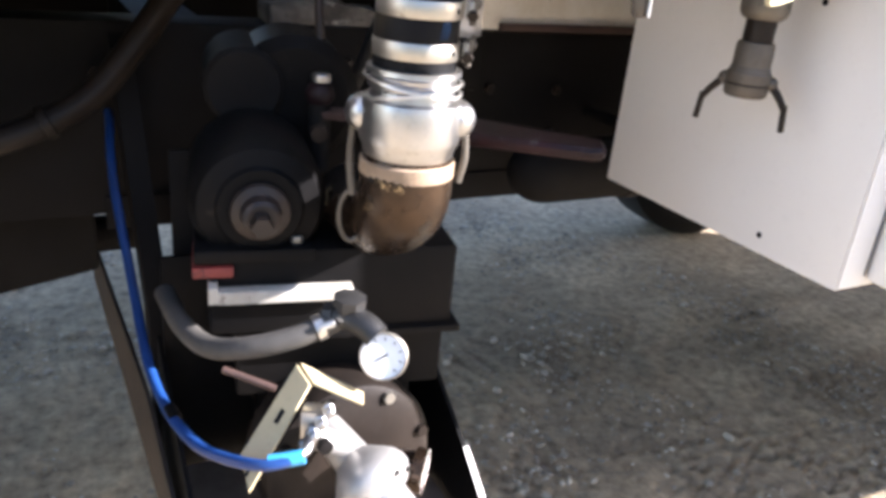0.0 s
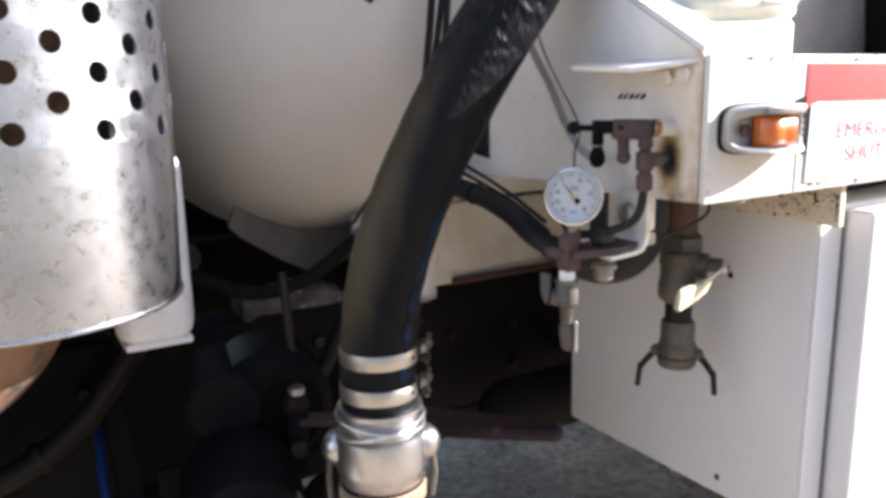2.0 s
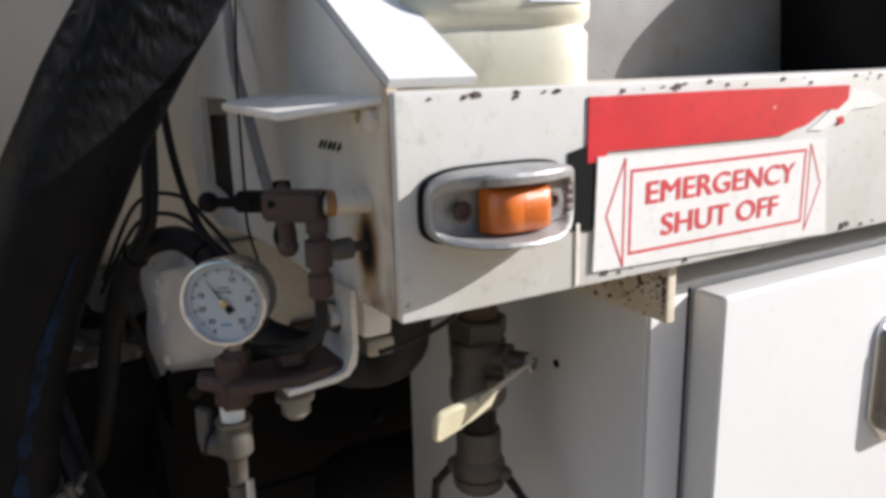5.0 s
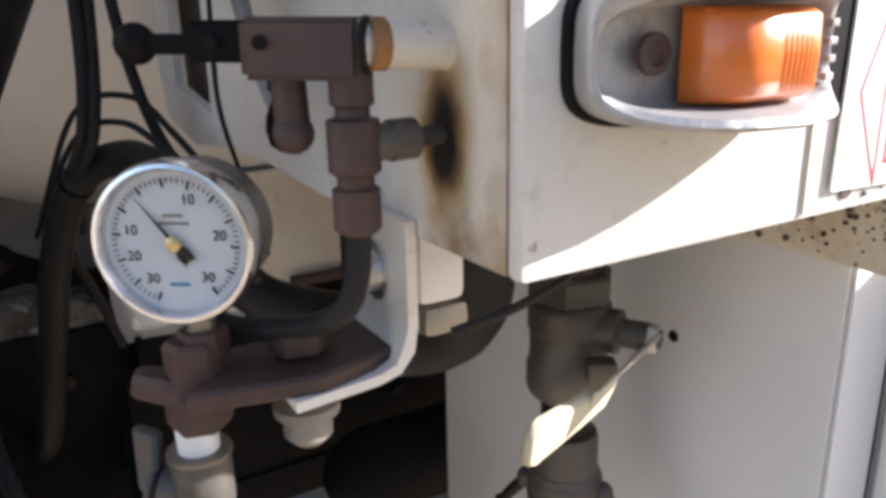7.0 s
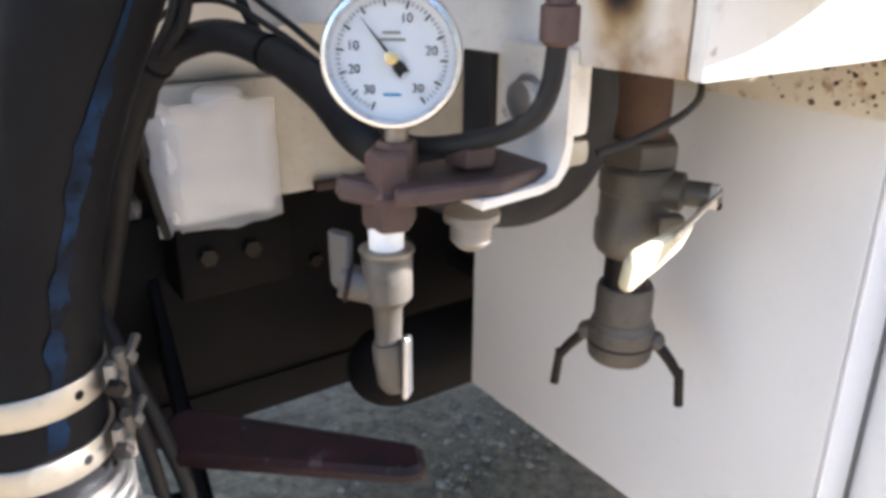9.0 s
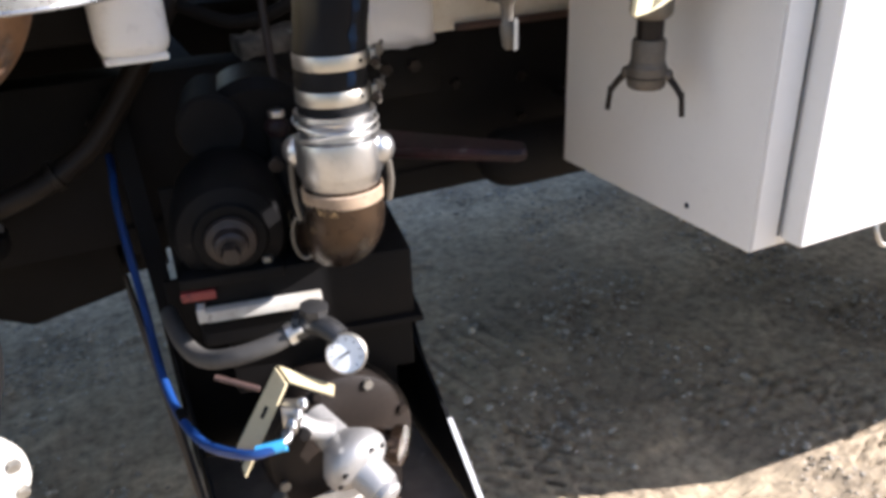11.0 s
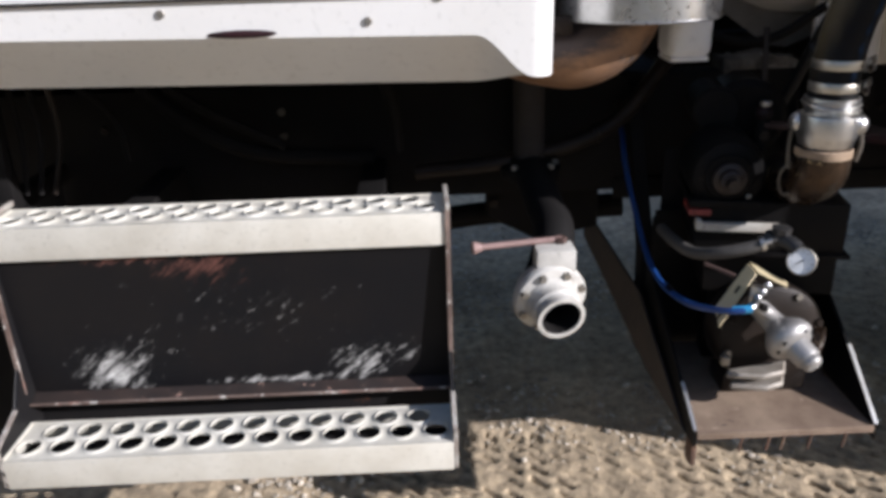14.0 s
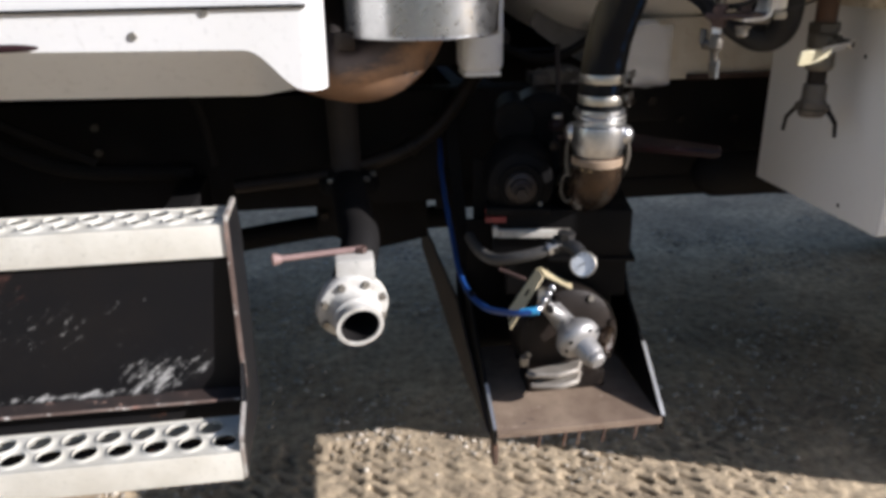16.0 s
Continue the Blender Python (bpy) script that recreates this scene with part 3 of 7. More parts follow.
def holed_sheet(place, u0, u1, rows, pu, pv, v0, r, lift=0.0, depth=0.004, n=16, top=None, bottom=None):
    """A sheet with staggered rows of round holes with formed rims. place(u, v, w) maps sheet metres to space, w out of the sheet."""
    b = bmesh.new()
    cols = max(1, round((u1 - u0) / pu))
    pu = (u1 - u0) / cols

    def quad(a0, b0, a1, b1):
        b.faces.new([b.verts.new(place(a, c, 0)) for a, c in ((a0, b0), (a1, b0), (a1, b1), (a0, b1))])

    for row in range(rows):
        vb = v0 + row * pv
        shift = pu / 2 if row % 2 else 0.0
        if shift:
            quad(u0, vb, u0 + shift, vb + pv)
            quad(u1 - shift, vb, u1, vb + pv)
        for c in range(cols - (1 if shift else 0)):
            ua = u0 + shift + c * pu
            cu, cv = ua + pu / 2, vb + pv / 2
            rings = [[], [], [], []]
            for k in range(n):
                a = 2 * math.pi * (k + 0.5) / n
                dx, dy = math.cos(a), math.sin(a)
                s = min(pu / 2 / abs(dx) if abs(dx) > 1e-9 else 9, pv / 2 / abs(dy) if abs(dy) > 1e-9 else 9)
                rings[0].append(b.verts.new(place(cu + dx * s, cv + dy * s, 0)))
                rings[1].append(b.verts.new(place(cu + dx * r * 1.22, cv + dy * r * 1.22, 0)))
                rings[2].append(b.verts.new(place(cu + dx * r, cv + dy * r, lift)))
                rings[3].append(b.verts.new(place(cu + dx * r * 0.97, cv + dy * r * 0.97, -depth)))
            for p, q in zip(rings, rings[1:]):
                for k in range(n):
                    j = (k + 1) % n
                    b.faces.new((p[k], p[j], q[j], q[k]))
            # the corners of the cell
            for sx, sy in ((1, 1), (-1, 1), (-1, -1), (1, -1)):
                corner = b.verts.new(place(cu + sx * pu / 2, cv + sy * pv / 2, 0))
                a0 = math.atan2(sy * pv, sx * pu) % (2 * math.pi)
                k = int(a0 / (2 * math.pi) * n - 0.5) % n
                b.faces.new((rings[0][k], corner, rings[0][(k + 1) % n]))
    v1 = v0 + rows * pv
    for lim, edge in ((bottom, v0), (top, v1)):
        if lim is not None:
            for c in range(cols * 2):
                quad(u0 + c * pu / 2, min(lim, edge), u0 + (c + 1) * pu / 2, max(lim, edge))
    bmesh.ops.remove_doubles(b, verts=b.verts, dist=1e-5)
    return b


def lettering(text, size, m, material, parent, name="lettering", thick=0.00012, bold=0.0):
    """Writing as a thin mesh; m puts its middle, its x running along the line."""
    cu = bpy.data.curves.new("tmp", "FONT")
    cu.body, cu.size, cu.align_x, cu.align_y, cu.extrude = text, size, "CENTER", "CENTER", thick
    cu.resolution_u = 6
    tmp = new("tmp", cu)
    me = bpy.data.meshes.new_from_object(tmp.evaluated_get(bpy.context.evaluated_depsgraph_get()))
    bpy.data.objects.remove(tmp)
    bpy.data.curves.remove(cu)
    if bold:
        bm = bmesh.new()
        for k in (-1, 0, 1):
            layer = me.copy()
            layer.transform(Matrix.Translation((k * bold, 0.5 * k * bold, 0.00004 * k)))
            bm.from_mesh(layer)
            bpy.data.meshes.remove(layer)
        bm.to_mesh(me)
        bm.free()
    me.transform(Matrix.Translation(-world_base(parent)) @ m)
    me.materials.clear()
    me.materials.append(material)
    ob = new(name, me)
    ob.parent = parent
    return ob


# ---- ground ----
def ground_height(x, y):
    h = 0.012 * noise.noise(Vector((x * 1.3, y * 1.3, 0.0))) + 0.008 * noise.noise(Vector((x * 5, y * 5, 3.0))) + 0.005 * noise.noise(Vector((x * 17, y * 17, 7.0))) + 0.0025 * noise.noise(Vector((x * 48, y * 48, 5.0)))
    fade = max(0.0, min(1.0, 1.3 * noise.noise(Vector((x * 1.9, y * 1.9, 11.0))) + 0.62))
    if y < 1.45:
        # the print of a tyre's sipes: short slits in slanting rows
        wob = 0.10 * noise.noise(Vector((x * 9, y * 9, 21.0)))
        u, v = (x * 0.72 - y * 0.69) / 0.088 + wob, (x * 0.69 + y * 0.72) / 0.040 + 2 * wob
        k = math.floor(v)
        f = u + 0.37 * k
        cell_u, cell_v = f - math.floor(f), v - k
        if 0.14 < cell_u < 0.80:
            h -= 0.030 * max(0.25, fade) * max(0.0, min(1.0, 1.6 - abs(cell_v - 0.5) / 0.13)) * (0.55 + 0.9 * noise.noise(Vector((math.floor(f) * 3.71 + 0.5, k * 5.37, 1.5))))
    elif x > 0.9 and 1.55 < y < 2.0:
        # a broad lug print behind
        h -= 0.010 * fade * max(0.0, math.sin((x + 0.25 * y) * 2 * math.pi / 0.062)) * min(1.0, (y - 1.55) / 0.1, (2.0 - y) / 0.1)
    return h


def build_ground():
    bm = bmesh.new()
    xs = [-60, -25, -10, -5, -3] + [-2.2 + 0.02 * i for i in range(46)] + [-1.293 + 0.007 * i for i in range(371)] + [1.31 + 0.02 * i for i in range(56)] + [3.2, 5, 10, 25, 60]
    ys = [-60, -25, -10, -4, -1] + [0.4 + 0.007 * i for i in range(136)] + [1.36 + 0.016 * i for i in range(97)] + [3.4, 5, 9, 25, 80]
    grid = [[bm.verts.new((x, y, ground_height(x, y) if -2.3 < x < 2.45 and 0.3 < y < 3 else 0.0)) for x in xs] for y in ys]
    for a, b in zip(grid, grid[1:]):
        for i in range(len(xs) - 1):
            bm.faces.new((a[i], a[i + 1], b[i + 1], b[i]))
    g = part("ground", bm, gravel, sharp=180)
    tagged(g, "dry compacted dirt and gravel yard with tyre prints", "ground", kind="structure")


build_ground()


def build_pebbles():
    rnd = random.Random(5)
    phi = (1 + 5 ** 0.5) / 2
    ico = [Vector(v).normalized() for v in ((-1, phi, 0), (1, phi, 0), (-1, -phi, 0), (1, -phi, 0), (0, -1, phi), (0, 1, phi), (0, -1, -phi), (0, 1, -phi), (phi, 0, -1), (phi, 0, 1), (-phi, 0, -1), (-phi, 0, 1))]
    tri_ = ((0, 11, 5), (0, 5, 1), (0, 1, 7), (0, 7, 10), (0, 10, 11), (1, 5, 9), (5, 11, 4), (11, 10, 2), (10, 7, 6), (7, 1, 8), (3, 9, 4), (3, 4, 2), (3, 2, 6), (3, 6, 8), (3, 8, 9), (4, 9, 5), (2, 4, 11), (6, 2, 10), (8, 6, 7), (9, 8, 1))
    verts, faces = [], []
    made = 0
    while made < 13000:
        x, y = rnd.uniform(-1.5, 2.6), rnd.uniform(0.6, 3.2)
        heap = noise.noise(Vector((x * 2.3, y * 2.3, 31.0))) + 0.6 * noise.noise(Vector((x * 7, y * 7, 33.0)))
        if rnd.random() > 0.25 + 1.6 * heap:
            continue
        made += 1
        s = 0.0018 + 0.0042 * rnd.random() ** 2 + (0.008 * rnd.random() ** 2 if rnd.random() < 0.12 + 0.5 * max(0.0, heap) else 0) + (0.010 if rnd.random() < 0.004 else 0)
        z = (ground_height(x, y) if -2.2 < x < 2.3 and y < 2.9 else 0.0) + s * 0.2
        sc = Vector((s * rnd.uniform(0.8, 1.5), s * rnd.uniform(0.8, 1.5), s * rnd.uniform(0.5, 0.9)))
        turn = Matrix.Rotation(rnd.uniform(0, 6.28), 3, "Z")
        n0 = len(verts)
        for v in ico:
            k = rnd.uniform(0.8, 1.15)
            verts.append(tuple(turn @ Vector((v.x * sc.x * k, v.y * sc.y * k, v.z * sc.z * k)) + Vector((x, y, z))))
        faces += [tuple(n0 + q for q in f) for f in tri_]
    me = bpy.data.meshes.new("pebbles")
    me.from_pydata(verts, [], faces)
    me.materials.append(pebble_stone)
    tagged(new("pebbles", me), "loose grey and tan pebbles scattered over the dirt", "gravel", kind="stuff")


build_pebbles()


def build_trees():
    """The trees that close the yard behind the walk, and show in the chrome."""
    rnd = random.Random(21)
    verts, faces = [], []
    for k in range(17):
        tx, ty, tall = -23.0 + 2.35 * k + rnd.uniform(-0.5, 0.5), -9.5 + rnd.uniform(-1.0, 1.0), rnd.uniform(4.8, 6.4)
        # tapered trunk and four limbs
        limbs = [(Vector((tx, ty, 0)), Vector((tx + rnd.uniform(-0.2, 0.2), ty, tall * 0.6)), 0.16)]
        limbs += [(Vector((tx, ty, tall * h)), Vector((tx + rnd.uniform(-1.0, 1.0), ty + rnd.uniform(-0.8, 0.8), tall * (h + 0.28))), 0.07) for h in (0.25, 0.35, 0.45, 0.55)]
        for a, b, r in limbs:
            n0 = len(verts)
            for c, rr in ((a, r), (b, r * 0.45)):
                verts += [(c.x + rr * math.cos(q), c.y + rr * math.sin(q), c.z) for q in (math.pi * i / 3 for i in range(6))]
            faces += [(n0 + i, n0 + (i + 1) % 6, n0 + 6 + (i + 1) % 6, n0 + 6 + i) for i in range(6)]
        # leaf sprays in uneven clumps
        for c in range(26):
            h = rnd.uniform(0.06, 0.95)
            wide = 1.5 * (1 - 0.55 * h)
            mid = Vector((tx + rnd.gauss(0, wide * 0.6), ty + rnd.gauss(0, wide * 0.5), tall * h))
            for q in range(26):
                at = mid + Vector((rnd.gauss(0, 0.38), rnd.gauss(0, 0.38), rnd.gauss(0, 0.30)))
                u = Vector((rnd.uniform(-1, 1), rnd.uniform(-1, 1), rnd.uniform(-1, 1))).normalized()
                w = u.orthogonal().normalized()
                sz = rnd.uniform(0.10, 0.20)
                n0 = len(verts)
                verts += [tuple(at - u * sz), tuple(at + w * sz * 0.6), tuple(at + u * sz), tuple(at - w * sz * 0.6)]
                faces.append((n0, n0 + 1, n0 + 2, n0 + 3))
    me = bpy.data.meshes.new("tree_line")
    me.from_pydata(verts, [], [f for f in faces if min(verts[i][2] for i in f) >= 0])
    me.materials.append(foliage)
    tagged(new("tree_line", me), "row of leafy green trees along the edge of the yard", "trees", kind="stuff")


build_trees()


# ---- the truck: chassis, cab skirt, rail, tank ----
def build_chassis():
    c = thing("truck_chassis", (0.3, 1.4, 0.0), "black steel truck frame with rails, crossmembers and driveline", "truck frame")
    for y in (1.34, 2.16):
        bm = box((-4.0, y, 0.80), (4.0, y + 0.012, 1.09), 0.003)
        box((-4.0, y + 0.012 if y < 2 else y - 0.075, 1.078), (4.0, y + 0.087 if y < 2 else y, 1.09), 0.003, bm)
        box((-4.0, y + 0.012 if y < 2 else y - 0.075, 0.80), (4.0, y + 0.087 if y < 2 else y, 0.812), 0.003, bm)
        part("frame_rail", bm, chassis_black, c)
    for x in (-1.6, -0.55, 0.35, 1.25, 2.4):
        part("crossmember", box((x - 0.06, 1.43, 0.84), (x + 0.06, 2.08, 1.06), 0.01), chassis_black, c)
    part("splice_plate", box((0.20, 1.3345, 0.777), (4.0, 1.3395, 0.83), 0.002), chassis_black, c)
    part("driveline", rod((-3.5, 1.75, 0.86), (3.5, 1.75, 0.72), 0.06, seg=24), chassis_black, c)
    # block added as a backing that keeps the underside black
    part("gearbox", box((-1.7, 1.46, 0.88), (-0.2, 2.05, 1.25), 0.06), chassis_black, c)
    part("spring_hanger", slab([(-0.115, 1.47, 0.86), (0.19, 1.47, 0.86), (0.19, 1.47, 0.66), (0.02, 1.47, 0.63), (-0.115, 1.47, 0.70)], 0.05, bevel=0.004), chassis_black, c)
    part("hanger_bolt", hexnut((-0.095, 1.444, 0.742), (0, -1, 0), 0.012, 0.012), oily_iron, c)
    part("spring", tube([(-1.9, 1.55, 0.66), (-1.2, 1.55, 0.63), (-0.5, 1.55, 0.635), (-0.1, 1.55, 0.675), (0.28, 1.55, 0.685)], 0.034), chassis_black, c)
    for x, z in ((0.441, 0.994), (0.585, 1.03), (1.012, 0.985), (1.012, 0.90), (0.86, 0.99), (-0.62, 1.03), (-0.62, 0.97), (0.20, 1.02), (-1.05, 1.0)):
        part("bolt", hexnut((x, 1.341, z), (0, -1, 0), 0.010, 0.010), valve_grey if -0.7 < x < -0.5 or x == 0.441 else oily_iron, c)
    bm = box((0.455, 1.342, 1.0905), (0.64, 1.42, 1.118), 0.008, seg=3)
    bmesh.ops.subdivide_edges(bm, edges=[e for e in bm.edges if e.calc_length() > 0.05], cuts=11, use_grid_fill=True)
    for v in bm.verts:
        k = noise.noise(v.co * 26) + 0.6 * noise.noise(v.co * 60)
        if v.co.z > 1.094:
            v.co.z += 0.011 * k + 0.010 * math.sin((v.co.x - 0.455) * 17)
            v.co.y += 0.006 * k
    part("mount_plate", bm, dusty_plate, c, "grimy bent mounting plate caked with dust")
    # the mounting box with two dark sockets under the wrapped box
    b = part("junction_box", box((0.655, 1.27, 1.0), (0.80, 1.338, 1.095), 0.008), black_paint, c)
    for x in (0.69, 0.745):
        part("bolt", hexnut((x, 1.271, 1.055), (0, -1, 0), 0.012, 0.01), oily_iron, b)


build_chassis()


def build_air_tank():
    a = thing("air_tank", (1.2, 1.2, 0.87), "small black air tank strapped under the frame behind the toolbox", "air tank")
    r = 0.058
    dome = [(r * math.sin(math.pi / 2 * k / 8), 0.07 - 0.07 * math.cos(math.pi / 2 * k / 8)) for k in range(9)]
    part("shell", lathe((0.84, 1.2, 0.873), (1, 0, 0), dome + [(r, 0.85), (r * 0.7, 0.90), (0, 0.92)], seg=32), chassis_black, a)
    for x in (1.08, 1.50):
        part("strap", lathe((x, 1.2, 0.873), (1, 0, 0), [(r + 0.0005, 0), (r + 0.003, 0.001), (r + 0.003, 0.03), (r + 0.0005, 0.031)], seg=32), oily_iron, a)
        part("bracket", box((x + 0.002, 1.20, 0.935), (x + 0.03, 1.3335, 0.950), 0.002), chassis_black, a)


build_air_tank()


def build_rear_wheels():
    for y0, y1 in ((0.70, 0.98), (2.52, 2.80)):
        w = thing("rear_truck_wheel", (2.85, (y0 + y1) / 2, 0.0), "large black truck tyre on a steel rim", "truck wheel", "rear wheels")
        ym = y1 - y0
        part("tyre", lathe((2.85, y0, 0.50), (0, 1, 0), [(0.29, 0.02), (0.38, 0.0), (0.46, 0.012), (0.492, 0.04), (0.497, ym / 2), (0.492, ym - 0.04), (0.46, ym - 0.012), (0.38, ym), (0.29, ym - 0.02)], seg=56), rubber, w)
        part("rim", lathe((2.85, y0, 0.50), (0, 1, 0), [(0, 0.09), (0.12, 0.07), (0.20, 0.10), (0.27, 0.06), (0.29, 0.018), (0.29, ym - 0.02), (0, ym - 0.03)], seg=48), dull_steel, w)
    a = thing("rear_axle", (2.85, 1.75, 0.5), "black truck rear axle with spring packs", "axle")
    part("tube", rod((2.85, 0.95, 0.50), (2.85, 2.55, 0.50), 0.07, seg=24), chassis_black, a)
    for y in (1.385, 2.12):
        part("spring_pack", box((2.35, y - 0.04, 0.57), (3.35, y + 0.04, 0.66), 0.01), chassis_black, a)
        part("seat", box((2.75, y - 0.04, 0.66), (2.95, y + 0.04, 0.802), 0.008), chassis_black, a)
    # unseen plate, added so its sloping edge casts the slanted ground shadow
    g = thing("rear_side_skirt", (2.2, 0.63, 0.35), "unseen black plate added under the rear boxes to cast ground shade", "side skirt")
    part("plate", slab([(1.57, 0.64, 0.9015), (2.06, 0.64, 0.375), (2.40, 0.64, 0.345), (2.40, 0.64, 0.9015)], 0.006), chassis_black, g)
    part("plate", slab([(2.405, 0.64, 0.345), (5.6, 0.64, 0.345), (5.6, 0.64, 0.9015), (2.405, 0.64, 0.9015)], 0.006), chassis_black, g)
    part("flange", box((1.60, 0.644, 0.893), (5.6, 0.70, 0.9015), 0.001), chassis_black, g)
    # two unseen boxes, added to stop sun leaking past the rear onto the ground
    k = thing("rear_cabinet", (3.9, 0.85, 0.9), "long unseen white box added at the rear to block sun", "cabinet")
    part("body", box((3.22, 0.634, 0.9025), (5.6, 1.065, 1.75), 0.004), box_paint, k)
    part("door", box((3.28, 0.605, 0.915), (5.5, 0.633, 1.70), 0.005), box_paint, k)
    c = thing("second_toolbox", (2.7, 0.85, 0.9), "unseen white box added beside the rear one to block sun", "toolbox")
    part("body", box((2.31, 0.634, 0.9025), (3.21, 1.065, 1.35), 0.004), box_paint, c)
    part("door", box((2.36, 0.605, 0.915), (3.16, 0.633, 1.33), 0.005), box_paint, c)


build_rear_wheels()


def build_subframe():
    s = thing("subframe_rail", (1.2, 1.3, 1.1), "off-white painted steel sill plate above the truck frame", "sill plate")
    part("web", box((0.66, 1.332, 1.0945), (4.0, 1.345, 1.25), 0.004), worn_white, s)
    part("lip", box((0.86, 1.318, 1.0945), (4.0, 1.331, 1.108), 0.003), brown_iron, s)


build_subframe()


def build_skirt():
    s = thing("cab_side_skirt", (-1.2, 0.8, 1.17), "glossy white cab side skirt with a folded-in lower edge", "side skirt")
    bm, rows = bmesh.new(), []
    # the fold climbs down to the lower edge towards the rounded end
    for x, fold, back in [(-3.2, 1.262, 0.0), (-1.2, 1.262, 0.0), (-0.26, 1.262, 0.0)] + [(-0.19 + 0.10 * k / 12, 1.262 - 0.078 * (0.5 - 0.5 * math.cos(math.pi * k / 12)), 0.0) for k in range(13)] + [(-0.078, 1.183, 0.003), (-0.066, 1.183, 0.012), (-0.058, 1.183, 0.028), (-0.055, 1.183, 0.05)]:
        under = 0.845 - 0.080 * (1.262 - fold) / 0.079
        rise = 0.024 * (1.262 - fold) / 0.079
        prof = [(0.93, 1.172 + rise), (under + back, 1.172 + rise), (0.752 + back, fold + rise * 0.4), (0.748 + back, 1.90), (0.80 + back, 2.0), (1.05, 2.0), (1.05, 1.2)]
        climb = max(0.0, -0.10 - x) * 0.019
        rows.append([bm.verts.new((x, y, z + climb)) for y, z in prof])
    for p, q in zip(rows, rows[1:]):
        for k in range(len(p)):
            j = (k + 1) % len(p)
            bm.faces.new((p[k], p[j], q[j], q[k]))
    bm.faces.new(rows[0])
    bm.faces.new(list(reversed(rows[-1])))
    bmesh.ops.recalc_face_normals(bm, faces=bm.faces[:])
    part("skin", bm, white_paint, s, sharp=30)
    part("seam", box((-3.19, 0.7445, 1.330), (-0.083, 0.756, 1.3345)), black_ink, s, "dark seam between two panels")
    part("reflector", lathe((-0.563, 0.7515, 1.277), (0, -1, 0), [(0, 0), (1, 0), (0.9, 0.004), (0, 0.006)], seg=28), dark_red, s, "dull red oval reflector")
    for x, z in ((-0.36, 1.291), (-0.686, 1.312), (-0.245, 1.325)):
        part("bolt", hexnut((x, 0.7515, z), (0, -1, 0), 0.007, 0.004), dull_steel, s)
    return s


skirt = build_skirt()


def flatten_reflector():
    for o in skirt.children:
        if o.name.startswith("reflector"):
            at = Vector((-0.563, 0.0, 1.277)) - Vector(skirt.location)
            for v in o.data.vertices:
                v.co.x = at.x + (v.co.x - at.x) * 0.056
                v.co.z = at.z + (v.co.z - at.z) * 0.0065


flatten_reflector()

# the cab, and dark blocks added to keep light from the space below
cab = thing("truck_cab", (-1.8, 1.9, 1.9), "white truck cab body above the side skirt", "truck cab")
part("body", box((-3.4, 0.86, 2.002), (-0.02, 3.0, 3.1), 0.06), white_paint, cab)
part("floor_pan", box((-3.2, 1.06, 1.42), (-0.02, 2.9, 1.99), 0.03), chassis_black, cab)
oil_tank = thing("oil_tank", (0.1, 1.9, 1.2), "dark block added between the cab and the vacuum tank to stop sun", "tank")
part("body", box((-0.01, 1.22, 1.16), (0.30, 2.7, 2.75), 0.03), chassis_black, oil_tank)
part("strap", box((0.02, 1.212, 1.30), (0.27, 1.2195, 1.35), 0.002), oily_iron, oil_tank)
# added blocks shut off sky light from beyond, with a gap left between
far_block = thing("far_side_tank", (0.0, 2.7, 0.6), "dark block added on the far side of the truck to stop sky light", "tank")
part("body", box((-3.6, 2.45, 0.56), (0.22, 2.95, 1.48), 0.08), chassis_black, far_block)
part("body", box((0.515, 2.45, 0.56), (4.2, 2.95, 1.48), 0.03), chassis_black, far_block)
part("cross_tie", box((0.21, 2.6, 0.60), (0.516, 2.8, 0.98), 0.02), chassis_black, far_block)
for x in (-2.4, -0.8, 0.9, 2.4):
    part("strap", box((x, 2.44, 0.62), (x + 0.08, 2.4495, 1.42), 0.002), oily_iron, far_block)


def build_pail():
    p = thing("plastic_pail", (0.49, 6.9, 0.0), "pale lilac plastic pail standing in the sunlit yard", "pail")
    part("body", lathe((0.49, 6.9, 0.0), (0, 0, 1), [(0, 0.004), (0.135, 0.0), (0.14, 0.01), (0.162, 0.26), (0.170, 0.262), (0.170, 0.275), (0.163, 0.278), (0.155, 0.268), (0.134, 0.02), (0, 0.015)], seg=40), lilac_plastic, p)
    part("bail", tube([(0.49 - 0.17 * math.cos(a), 6.9 - 0.165 * math.sin(a), 0.255 - 0.10 * math.sin(a)) for a in (math.pi * k / 10 for k in range(11))], 0.004, seg=8, steps=4), dull_steel, p)


build_pail()


